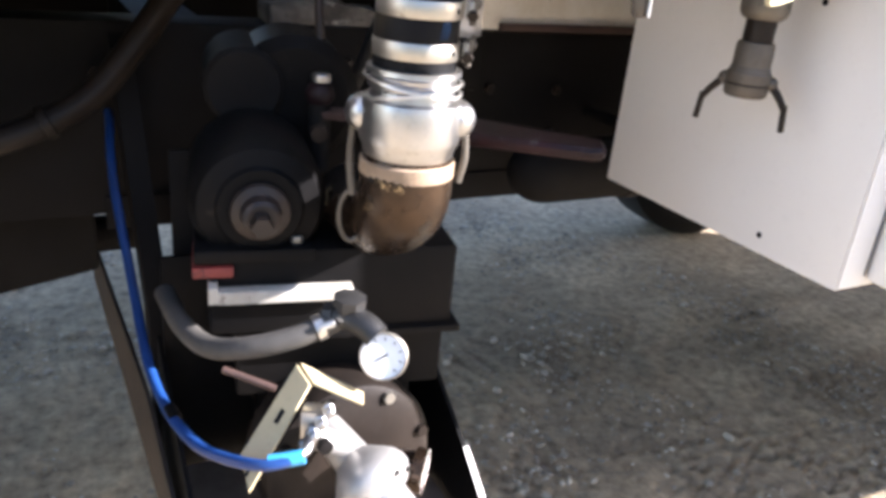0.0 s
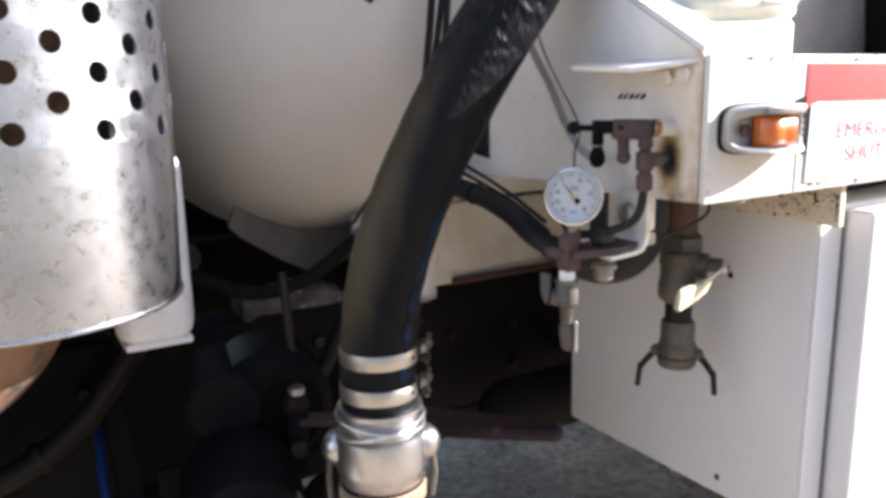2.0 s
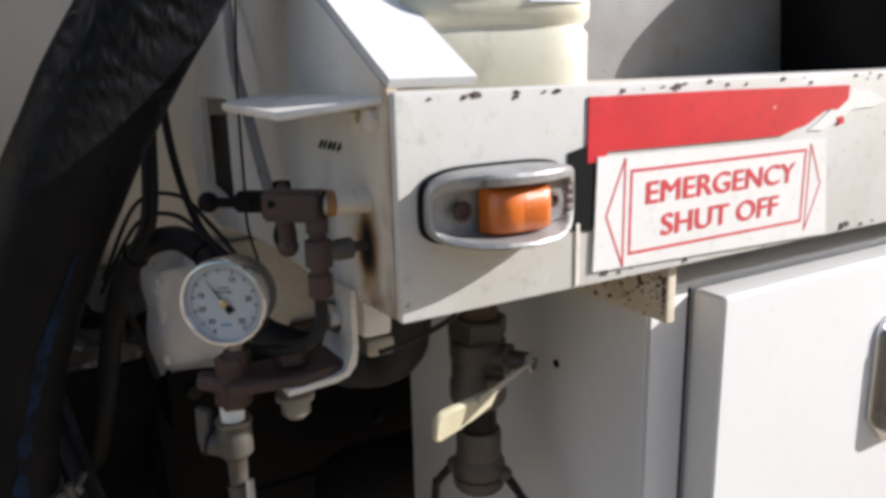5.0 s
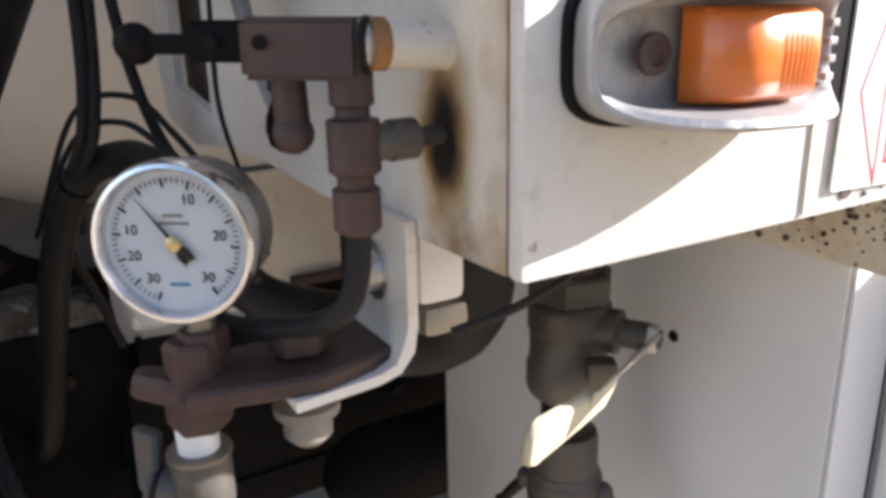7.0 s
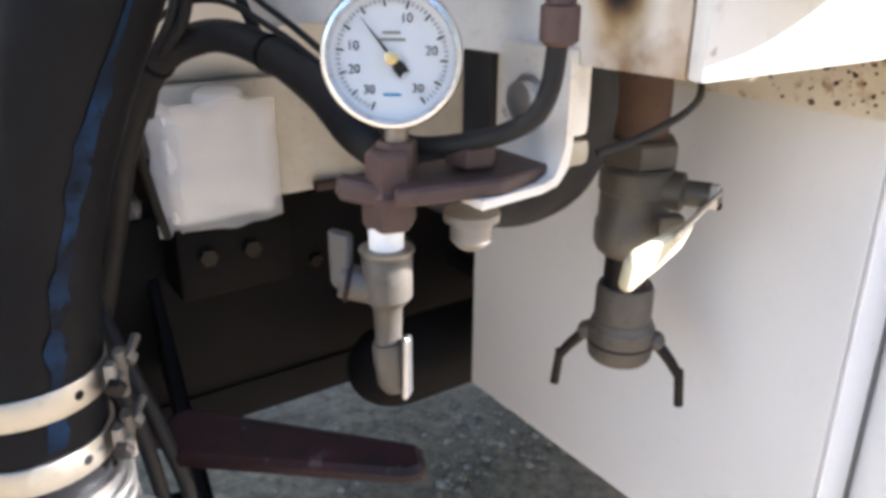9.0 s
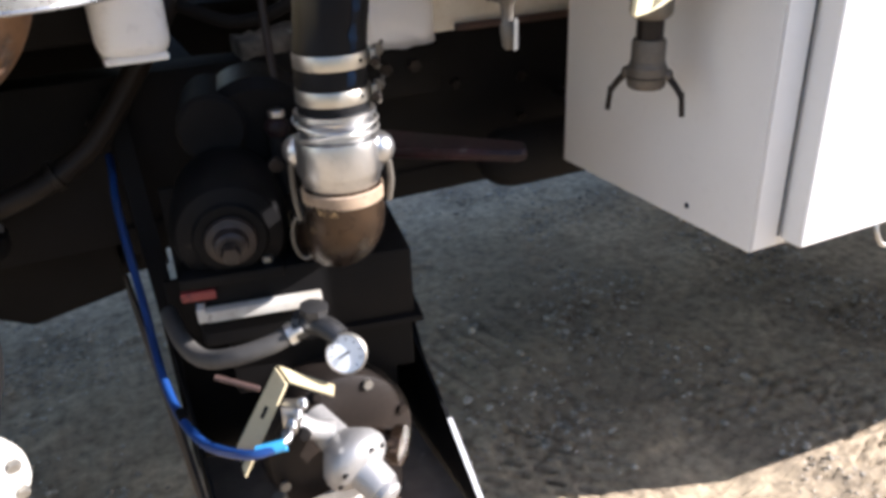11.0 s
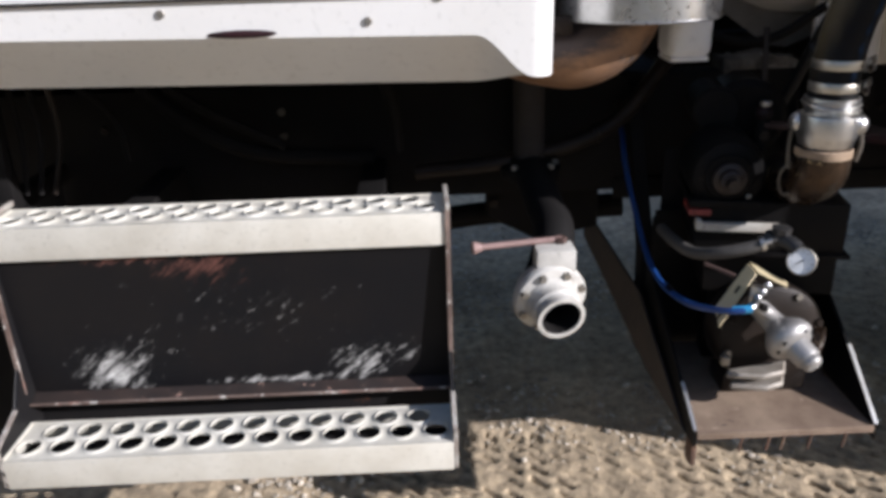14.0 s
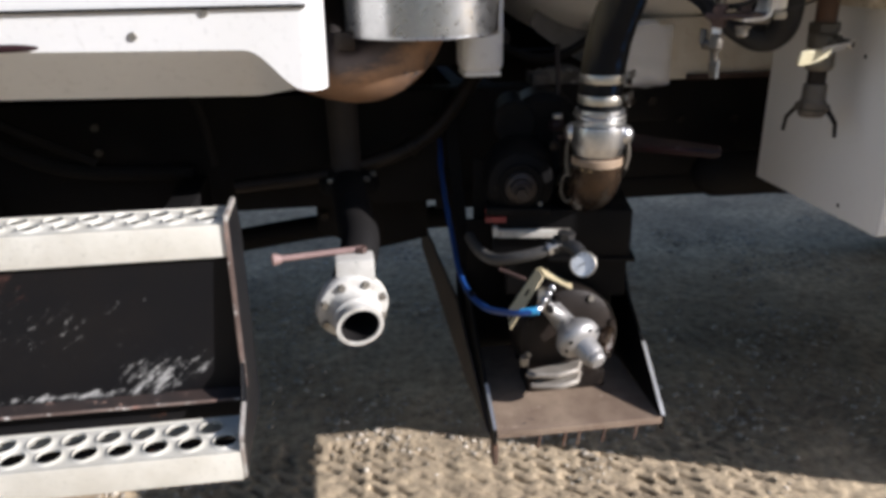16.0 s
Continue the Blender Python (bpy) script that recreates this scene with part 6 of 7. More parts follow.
# ---- discharge valve ----
def build_discharge():
    d = thing("discharge_valve", (0.0, 0.87, 0.77), "white painted cast ball valve with bolted flange and open mouth", "valve")
    mouth = Vector((-0.024, 0.800, 0.716))
    ax = Vector((0.18, -0.95, -0.22)).normalized()
    o = mouth - ax * 0.12
    part("body", lathe(o, ax, [(0, 0.0), (0.045, 0.0), (0.060, 0.008), (0.066, 0.020), (0.073, 0.034), (0.0755, 0.040), (0.0755, 0.054), (0.073, 0.058), (0.058, 0.063), (0.052, 0.072), (0.0495, 0.086), (0.051, 0.092), (0.0465, 0.097), (0.046, 0.106), (0.0485, 0.110), (0.0485, 0.120), (0.0405, 0.1205), (0.0390, 0.116), (0.0386, 0.110)], seg=48), cast_white, d)
    part("bore", lathe(o, ax, [(0, -0.02), (0.0382, -0.02), (0.0382, 0.1192)], seg=32), chassis_black, d, "dark open bore")
    f = frame_of(ax).to_3x3()
    for k in range(8):
        a = 2 * math.pi * (k + 0.5) / 8
        q = o + ax * 0.0605 + f @ Vector((0.0645 * math.cos(a), 0.0645 * math.sin(a), 0))
        part("flange_bolt", hexnut(q - ax * 0.001, ax, 0.0085, 0.010), dull_steel, d)
    part("bonnet", box((-0.066, 0.854, 0.786), (0.012, 0.912, 0.836), 0.005), cast_white, d)
    part("stem", hexnut((-0.012, 0.902, 0.834), (0, 0, 1), 0.013, 0.014), brown_iron, d)
    lever = part("handle", tube([(-0.010, 0.903, 0.843), (-0.06, 0.898, 0.842), (-0.12, 0.892, 0.840), (-0.180, 0.886, 0.838)], 0.0065, seg=12), pink_rust, d, "rusty pinkish steel handle")
    part("knob", lathe((-0.176, 0.886, 0.838), (-1, -0.1, 0), [(0, -0.004), (0.008, -0.004), (0.013, 0.012), (0.011, 0.016), (0, 0.017)], seg=16), pink_rust, lever)
    pipe = thing("discharge_pipe", (-0.02, 1.2, 0.9), "dark steel pipe with a bolted flange above the valve", "pipe")
    part("lower_pipe", tube([o + ax * 0.004, (-0.012, 0.97, 0.825), (-0.018, 1.06, 0.855), (-0.022, 1.15, 0.875), (-0.025, 1.235, 0.89)], 0.042, seg=28), chassis_black, pipe)
    part("flange", lathe((-0.025, 1.25, 0.870), (0, 0.0, 1), [(0, 0), (0.070, 0), (0.073, 0.006), (0.073, 0.028), (0.050, 0.036), (0.050, 0.05), (0, 0.05)], seg=32), chassis_black, pipe)
    for k in range(8):
        a = 2 * math.pi * k / 8
        part("flange_bolt", hexnut((-0.025 + 0.060 * math.cos(a), 1.25 + 0.060 * math.sin(a), 0.899), (0, 0, 1), 0.009, 0.012), dull_steel, pipe)
    part("riser", tube([(-0.028, 1.25, 0.91), (-0.03, 1.25, 1.02), (-0.032, 1.25, 1.18), (-0.02, 1.32, 1.32)], 0.037, seg=24), dusty_iron, pipe, "dusty brown riser")


build_discharge()


# ---- cab steps ----
RUB = (0.60, 0.59, 0.56)
# rubbed patches, from the base of the steps
RUBBED = [(-0.235, 0.145, 0.075, 0.045, RUB, 0.03, 60), (-0.21, 0.17, 0.13, 0.06, RUB, -0.08, 90), (0.215, 0.140, 0.065, 0.045, RUB, -0.01, 70), (0.27, 0.160, 0.11, 0.06, RUB, -0.07, 90), (0.06, 0.112, 0.14, 0.010, RUB, 0.02, 60), (0.0, 0.25, 0.50, 0.18, RUB, -0.15, 80), (-0.03, 0.35, 0.10, 0.040, (0.15, 0.065, 0.05), 0.0, 50), (-0.18, 0.375, 0.10, 0.016, (0.20, 0.09, 0.07), 0.03, 50)]


def build_steps():
    s = thing("cab_steps", (-0.63, 0.7, 0.54), "black cab step box with two cream perforated treads", "cab steps")
    x0, x1 = -1.022, -0.248
    for x, side in ((x0 - 0.004, -1), (x1 + 0.004, 1)):
        out = [(x, 0.583, 0.545), (x, 0.583, 0.622), (x, 0.66, 0.648), (x, 0.703, 0.72), (x, 0.703, 0.992), (x, 0.82, 0.992), (x, 0.86, 0.93), (x, 0.86, 0.545)]
        sp = part("side_plate", slab(out, 0.006, bevel=0.001), scuffed_black, s)
        part("worn_edge", slab([(x - 0.0038, 0.7005, 0.66), (x + 0.0038, 0.7005, 0.66), (x + 0.0038, 0.7005, 0.985), (x - 0.0038, 0.7005, 0.985)], 0.004), edge_wear, sp, "edge worn to rusty metal")
        part("worn_edge", slab([(x - 0.0038, 0.5815, 0.624), (x + 0.0038, 0.5815, 0.624), (x + 0.0038, 0.6605, 0.6515), (x - 0.0038, 0.6605, 0.6515)], 0.003), pale_edge, sp, "edge worn to pale metal")
        part("worn_edge", box((x - 0.0038, 0.579, 0.548), (x + 0.0038, 0.5825, 0.622), 0.001), pale_edge, sp, "edge worn to pale metal")
        part("worn_edge", box((x - 0.0038, 0.6985, 0.985), (x + 0.0038, 0.815, 0.9945), 0.001), pale_edge, sp, "edge worn to pale metal")
    part("panel", slab([(x0, 0.716, 0.925), (x1, 0.716, 0.925), (x1, 0.735, 0.640), (x0, 0.735, 0.640)], 0.006), worn_panel(RUBBED), s, "scratched black front panel")
    part("panel_lip", slab([(x0, 0.733, 0.642), (x1, 0.733, 0.642), (x1, 0.702, 0.634), (x0, 0.702, 0.634)], 0.005), lip_rust, s, "rusted lower lip")
    part("lip_edge", box((x0, 0.6995, 0.6335), (x1, 0.7025, 0.6385), 0.0008), edge_wear, s, "lip edge worn to rust")
    part("kick_plate", slab([(x0, 0.738, 0.634), (x1, 0.738, 0.634), (x1, 0.738, 0.555), (x0, 0.738, 0.555)], 0.006), scuffed_black, s)
    part("back_box", box((x0 + 0.01, 0.760, 0.50), (x1 - 0.01, 0.855, 0.955), 0.01), chassis_black, s)
    for z, ya, yb, h, n in ((0.602, 0.582, 0.692, 0.058, 13), (0.980, 0.706, 0.800, 0.060, 13)):
        pv = (yb - ya - 0.022) / 2
        t = part("tread", holed_sheet(lambda u, v, w, z=z: Vector((u, v, z + w)), x0, x1, 2, (x1 - x0) / n, pv, ya + 0.011, min(0.021, pv * 0.475), lift=0.004, depth=0.0006, top=yb, bottom=ya, n=20), tread_paint, s, "cream perforated metal tread", sharp=50)
        part("front_lip", box((x0, ya - 0.003, z - h), (x1, ya + 0.0005, z - 0.0005), 0.001), tread_paint, t)
        part("back_lip", box((x0, yb, z - 0.03), (x1, yb + 0.003, z + 0.002), 0.001), tread_paint, t)
        for x in (x0, x1 - 0.003):
            part("end_lip", box((x, ya + 0.001, z - 0.03), (x + 0.003, yb - 0.001, z + 0.004), 0.0008), tread_paint, t)
        part("under_pan", box((x0 + 0.004, ya + 0.004, z - 0.05), (x1 - 0.004, yb - 0.002, z - 0.046)), scuffed_black, t)
    for x in (-0.9, -0.4):
        part("bracket", box((x - 0.03, 0.855, 0.80), (x + 0.03, 1.341, 0.90), 0.004), chassis_black, s)


build_steps()


def build_dark_side_sheet():
    # sheet added to keep the ground left of the steps dark
    f = thing("mud_flap", (-1.18, 1.05, 0.43), "black sheet added forward of the cab steps to hide sunlit ground", "mud flap")
    bm, rows = bmesh.new(), []
    for side in (0, 1):
        for i in range(9):
            y = 0.80 + 0.52 * i / 8
            rows.append([bm.verts.new((-1.18 + 0.008 * side + 0.02 * math.sin(i * 0.7) * (1 - j / 8) + 0.03 * (1 - j / 8) ** 2, y, 0.43 + 0.47 * j / 8)) for j in range(9)])
    for a, b in zip(rows[:8], rows[1:9]):
        for j in range(8):
            bm.faces.new((a[j], a[j + 1], b[j + 1], b[j]))
    for a, b in zip(rows[9:17], rows[10:18]):
        for j in range(8):
            bm.faces.new((a[j], b[j], b[j + 1], a[j + 1]))
    for i in (0, 8):
        for j in range(8):
            bm.faces.new((rows[i][j], rows[i + 9][j], rows[i + 9][j + 1], rows[i][j + 1]))
    for j in (0, 8):
        for i in range(8):
            bm.faces.new((rows[i][j], rows[i + 1][j], rows[i + 10][j], rows[i + 9][j]))
    bmesh.ops.recalc_face_normals(bm, faces=bm.faces[:])
    part("flap", bm, cable_rubber, f)
    part("hanger", box((-1.20, 0.80, 0.88), (-1.16, 1.3395, 0.92), 0.003), chassis_black, f)


build_dark_side_sheet()


# ---- vacuum gauge on its bracket ----
def build_gauge():
    g = thing("vacuum_gauge", (0.601, 0.68, 1.32), "round steel vacuum gauge with white dial, reading zero", "gauge")
    n = Vector((-0.60, -0.80, 0.02)).normalized()
    c = Vector((0.604, 0.680, 1.360))
    part("case", lathe(c - n * 0.030, n, [(0, 0), (0.026, 0), (0.0285, 0.003), (0.0285, 0.022), (0.0305, 0.0235)], seg=56), dull_steel, g)
    part("bezel", lathe(c, n, [(0.0285, -0.007), (0.0312, -0.0062), (0.0318, -0.003), (0.0318, 0.0035), (0.0308, 0.0055), (0.0292, 0.0058), (0.0280, 0.0040), (0.0274, -0.0010)], seg=64), chrome, g, "polished steel rim")
    part("dial", lathe(c, n, [(0, 0), (0.0276, 0.0)], seg=56), dial_white, g)
    x = Vector((0, 0, 1)).cross(n).normalized()
    y = n.cross(x)
    def on(a, r, h=0.0006):
        return c + n * h + (x * math.sin(a) + y * math.cos(a)) * r
    dial = g
    for k in range(61):
        a = radians(-158 + k * 302 / 60)
        big = k % 5 == 0
        t = (x * math.cos(a) - y * math.sin(a)) * (0.00045 if big else 0.0002)
        r0 = 0.0215 if big else 0.0232
        part("dial_mark", slab([on(a, r0) + t, on(a, 0.0250) + t, on(a, 0.0250) - t, on(a, r0) - t], 0.0003), black_ink, dial)
    def label(text, a, r, size, material=black_ink):
        p = on(radians(a), r, 0.0006)
        m = Matrix((x, y, n)).transposed().to_4x4()
        lettering(text, size, Matrix.Translation(p) @ m, material, g, "numeral", 0.0001)
    for text, a in (("10", 22), ("20", 81), ("30", 140), ("10", -75), ("20", -108), ("30", -144)):
        label(text, a, 0.0178, 0.0056)
    for w, r in ((0.012, 0.0075), (0.008, 0.0105), (0.008, -0.0165)):
        p = c + n * 0.0006 + y * r
        part("print_bar", slab([p - x * w / 2 - y * 0.0006, p + x * w / 2 - y * 0.0006, p + x * w / 2 + y * 0.0006, p - x * w / 2 + y * 0.0006], 0.0003), dull_steel if r > 0 else blue_tip, g)
    a = radians(-38)
    d, s = (x * math.sin(a) + y * math.cos(a)), (x * math.cos(a) - y * math.sin(a))
    q = c + n * 0.0022
    part("needle", slab([q + d * 0.0225, q + s * 0.0009, q - s * 0.0009], 0.0004), black_ink, g)
    part("needle_tail", slab([q + s * 0.0008, q - d * 0.005 + s * 0.0030, q - d * 0.0095 + s * 0.0026, q - d * 0.0085, q - d * 0.0095 - s * 0.0026, q - d * 0.005 - s * 0.0030, q - s * 0.0008], 0.0004), black_ink, g)
    part("boss", lathe(q, n, [(0, 0), (0.0030, 0), (0.0030, 0.0015), (0.0022, 0.002), (0, 0.002)], seg=20), brass_bright, g)
    glass = part("glass", lathe(c + n * 0.0032, n, [(0, 0), (0.0277, 0)], seg=48), gauge_glass, g)
    glass.visible_shadow = False
    st = c - n * 0.012 - Vector((0, 0, 0.031))
    part("neck", lathe(st + Vector((0, 0, 0.004)), (0, 0, -1), [(0, 0), (0.0072, 0), (0.0072, 0.005), (0.0060, 0.006), (0.0060, 0.016), (0, 0.016)], seg=20), brass_old, g, "dull brass stem")
    part("nut", hexnut(st + Vector((0, 0, -0.009)), (0, 0, -1), 0.0105, 0.013), brown_iron, g)

    for o in g.children:
        o.scale = (0.92, 0.92, 0.92)
        o.location = (c - Vector(g.location)) * 0.08


build_gauge()


def build_manifold():
    m = thing("gauge_manifold", (0.63, 0.69, 1.30), "rusty brown manifold bar with a drain cock under the gauge", "manifold")
    part("block", lathe((0.606, 0.688, 1.284), (0, 0, 1), [(0, 0), (0.011, 0), (0.0125, 0.003), (0.0125, 0.016), (0.0108, 0.018), (0.0108, 0.034), (0.009, 0.036), (0, 0.036)], seg=6), brown_iron, m)
    part("bar", slab([(0.598, 0.670, 1.302), (0.620, 0.704, 1.302), (0.681, 0.702, 1.304), (0.681, 0.664, 1.304), (0.645, 0.656, 1.3035)], 0.008, bevel=0.0015), brown_iron, m)
    part("arm", slab([(0.583, 0.692, 1.304), (0.587, 0.703, 1.304), (0.604, 0.699, 1.300), (0.601, 0.680, 1.299)], 0.010, bevel=0.002), brown_iron, m)
    part("bolt", hexnut((0.645, 0.680, 1.3095), (0, 0, 1), 0.0125, 0.010), brown_iron, m)
    part("nut", lathe((0.646, 0.680, 1.286), (0, 0, -1), [(0, 0), (0.0135, 0), (0.0135, 0.004), (0.010, 0.0045), (0.010, 0.014), (0.006, 0.018), (0, 0.018)], seg=18), grey_cast, m)
    part("taped_nipple", lathe((0.604, 0.688, 1.292), (0, 0, -1), [(0, 0), (0.0078, 0), (0.0082, 0.004), (0.0080, 0.018), (0, 0.018)], seg=20), tape_white, m, "thread wrapped in white tape")
    cock = part("drain_cock", lathe((0.604, 0.688, 1.274), (0, 0, -1), [(0, 0), (0.010, 0), (0.0118, 0.004), (0.0118, 0.024), (0.009, 0.027), (0.007, 0.030), (0.0062, 0.050), (0.0075, 0.052), (0.0075, 0.060), (0.0045, 0.061), (0, 0.061)], seg=20), valve_grey, m)
    part("collar", lathe((0.604, 0.688, 1.2745), (0, 0, -1), [(0.0082, 0), (0.0128, 0.0005), (0.0128, 0.002), (0.0118, 0.003)], seg=20), brass_old, cock)
    part("side_body", rod((0.604, 0.688, 1.253), (0.586, 0.700, 1.258), 0.0085), valve_grey, cock)
    part("wing", slab([(0.588, 0.694, 1.250), (0.583, 0.703, 1.256), (0.584, 0.706, 1.282), (0.592, 0.698, 1.280)], 0.006, bevel=0.0015), valve_grey, cock)
    part("red_ring", lathe((0.590, 0.697, 1.2565), (-0.8, 0.55, 0.2), [(0.0085, 0), (0.0093, 0.0005), (0.0093, 0.002), (0.0085, 0.0025)], seg=18), dark_red, cock)
    part("spout", lathe((0.604, 0.688, 1.226), (0.1, -0.1, -1), [(0, 0), (0.008, 0), (0.0085, 0.004), (0.0085, 0.022), (0.006, 0.026), (0, 0.026)], seg=16), valve_grey, cock)
    part("lever", slab([(0.606, 0.676, 1.232), (0.612, 0.682, 1.230), (0.611, 0.680, 1.200), (0.604, 0.674, 1.200)], 0.003, bevel=0.001), bright_steel, cock)
    a = thing("angle_bracket", (0.69, 0.66, 1.30), "white painted bent angle bracket with bolt", "bracket")
    # bent plate: upright leg, round bend, foot pointing out
    prof = [(0.6855, 1.36), (0.6855, 1.318), (0.6835, 1.307), (0.6775, 1.2995), (0.668, 1.2970), (0.634, 1.2950)]
    inner = [(px - (0.0045 if i < 3 else 0.002 * (4 - min(i, 4))), pz + (0 if i < 2 else 0.0042)) for i, (px, pz) in enumerate(prof)]
    bm = bmesh.new()
    y0, y1 = 0.656, 0.704
    ra = [[bm.verts.new((px, y, pz)) for px, pz in prof] for y in (y0, y1)]
    rb = [[bm.verts.new((px, y, pz)) for px, pz in inner] for y in (y0, y1)]
    for i in range(len(prof) - 1):
        bm.faces.new((ra[0][i], ra[0][i + 1], ra[1][i + 1], ra[1][i]))
        bm.faces.new((rb[0][i], rb[1][i], rb[1][i + 1], rb[0][i + 1]))
        for k in (0, 1):
            bm.faces.new((ra[k][i], rb[k][i], rb[k][i + 1], ra[k][i + 1]))
    for e in (0, -1):
        bm.faces.new((ra[0][e], ra[1][e], rb[1][e], rb[0][e]))
    bmesh.ops.recalc_face_normals(bm, faces=bm.faces[:])
    part("plate", bm, worn_white, a)
    part("bolt_head", lathe((0.6812, 0.682, 1.335), (-1, 0, 0), [(0, 0), (0.0125, 0), (0.0125, 0.002), (0.009, 0.0025), (0.009, 0.008), (0.005, 0.009), (0, 0.009)], seg=20), steel, a)
    # pale clip and a black flap behind
    k = thing("strap_clip", (0.72, 0.66, 1.32), "black rubber flap with a pale plastic clip under the rail", "clip")
    part("flap", box((0.698, 0.735, 1.288), (0.703, 0.761, 1.3495), 0.001), cable_rubber, k)
    part("clip", box((0.704, 0.688, 1.310), (0.728, 0.706, 1.3515), 0.005), white_plastic, k)
    part("buckle", box((0.706, 0.688, 1.294), (0.730, 0.704, 1.309), 0.005), dull_steel, k)
    part("lead", tube([(0.70, 0.655, 1.312), (0.73, 0.648, 1.320), (0.765, 0.65, 1.334), (0.80, 0.69, 1.353)], 0.002, seg=8), cable_rubber, k)


build_manifold()


def build_shutoff():
    v = thing("air_shutoff_valve", (0.64, 0.65, 1.42), "black toggle valve with fittings on the rail end", "valve")
    ax = Vector((0.80, -0.60, -0.02)).normalized()
    sd = Vector((0.60, 0.80, 0)).normalized()
    k0 = Vector((0.598, 0.674, 1.427))
    part("knob", ball(k0, 0.0066), black_paint, v)
    part("rod", rod(k0, k0 + ax * 0.024, 0.0032), black_paint, v)
    def bar(a, b, w, h, name, m, dz=0.0):
        p, q = k0 + ax * a, k0 + ax * b
        bm = bmesh.new()
        bmesh.ops.create_cube(bm, size=1)
        bmesh.ops.scale(bm, vec=(b - a, w, h), verts=bm.verts)
        bmesh.ops.bevel(bm, geom=bm.edges[:], offset=0.0018, segments=2, affect="EDGES")
        r = Matrix((ax, sd, ax.cross(sd))).transposed().to_4x4()
        bmesh.ops.transform(bm, matrix=Matrix.Translation((p + q) / 2 + Vector((0, 0, dz))) @ r, verts=bm.verts)
        return part(name, bm, m, v)
    bar(0.018, 0.041, 0.012, 0.0125, "lever_block", black_paint, 0.001)
    bar(0.036, 0.0725, 0.016, 0.0185, "body", brown_iron, -0.001)
    for a in (0.028, 0.043):
        part("pin", rod(k0 + ax * a - sd * 0.0072 + Vector((0, 0, 0.001)), k0 + ax * a - sd * 0.0100 + Vector((0, 0, 0.001)), 0.0022, seg=10), chassis_black, v)
    part("end_nut", lathe(k0 + ax * 0.0725, ax, [(0, 0), (0.0088, 0), (0.0088, 0.0018), (0.0079, 0.002), (0, 0.002)], seg=20), oily_iron, v)
    part("rust_ring", lathe((0.6565, 0.6300, 1.4258), (1, -0.1, -0.02), [(0.0074, 0), (0.0081, 0.0004), (0.0081, 0.0055), (0.0076, 0.0060)], seg=24), orange_rust, v, "orange rust round the joint")
    part("pipe_stub", tube([k0 + ax * 0.070, (0.664, 0.632, 1.4255), (0.6875, 0.634, 1.424)], 0.0078), worn_white, v)
    # two hanging fittings, one in front of the other
    part("drop_stub", rod((0.6375, 0.649, 1.422), (0.638, 0.648, 1.400), 0.0056, seg=16), brown_iron, v)
    part("stub_ball", ball(Vector((0.638, 0.648, 1.3985)), 0.0068), brown_iron, v)
    part("side_arm", rod((0.640, 0.655, 1.4265), (0.655, 0.703, 1.4265), 0.0045, seg=16), brown_iron, v)
    part("plug", lathe((0.655, 0.703, 1.431), (0, 0, -1), [(0, 0), (0.0062, 0), (0.0062, 0.024), (0.0045, 0.025), (0.0045, 0.027), (0.0052, 0.028), (0.0078, 0.034), (0.0084, 0.039), (0.0070, 0.045), (0.003, 0.048), (0, 0.048)], seg=20), black_paint, v)
    part("plug_ring", lathe((0.655, 0.703, 1.4065), (0, 0, -1), [(0.0044, 0), (0.0054, 0.0003), (0.0054, 0.002), (0.0044, 0.0025)], seg=18), dull_steel, v)
    c = thing("grey_conduit", (0.67, 0.85, 1.55), "thin grey flexible conduit against the end plate", "conduit")
    part("conduit", tube([(0.681, 0.895, 1.585), (0.672, 0.86, 1.552), (0.664, 0.825, 1.508), (0.662, 0.790, 1.468), (0.662, 0.765, 1.430), (0.662, 0.742, 1.404), (0.660, 0.722, 1.394), (0.657, 0.713, 1.392)], 0.0042, seg=12), grey_sheet, c)
    part("wire", tube([(0.681, 0.86, 1.58), (0.655, 0.79, 1.50), (0.630, 0.705, 1.43), (0.632, 0.712, 1.40), (0.640, 0.72, 1.372)], 0.0010, seg=6), cable_rubber, c, "thin dark wire")
    # tee column
    c = Vector((0.6525, 0.634, 1.418))
    col = part("tee_column", lathe(c, (0, 0, -1), [(0, 0), (0.0070, 0), (0.0070, 0.010), (0.0055, 0.011), (0.0055, 0.014), (0.0085, 0.015), (0.0085, 0.031), (0.0060, 0.033), (0.0060, 0.036), (0.0078, 0.037), (0.0078, 0.050), (0.0055, 0.052), (0, 0.052)], seg=20), brown_iron, v)
    t0 = c + Vector((0.004, 0.0, -0.023))
    part("branch", lathe(t0, Vector((1, 0.1, 0)), [(0, 0), (0.0062, 0), (0.0062, 0.008), (0.0070, 0.009), (0.0070, 0.018), (0.004, 0.019), (0.0034, 0.020), (0.0034, 0.032), (0, 0.032)], seg=16), valve_grey, col)
    part("air_hose", tube([c + Vector((0, 0, -0.048)), c + Vector((0.0, 0.004, -0.070)), c + Vector((-0.004, 0.012, -0.084)), (0.640, 0.672, 1.322), (0.622, 0.700, 1.318), (0.612, 0.708, 1.335)], 0.0044, seg=14), cable_rubber, v)


build_shutoff()


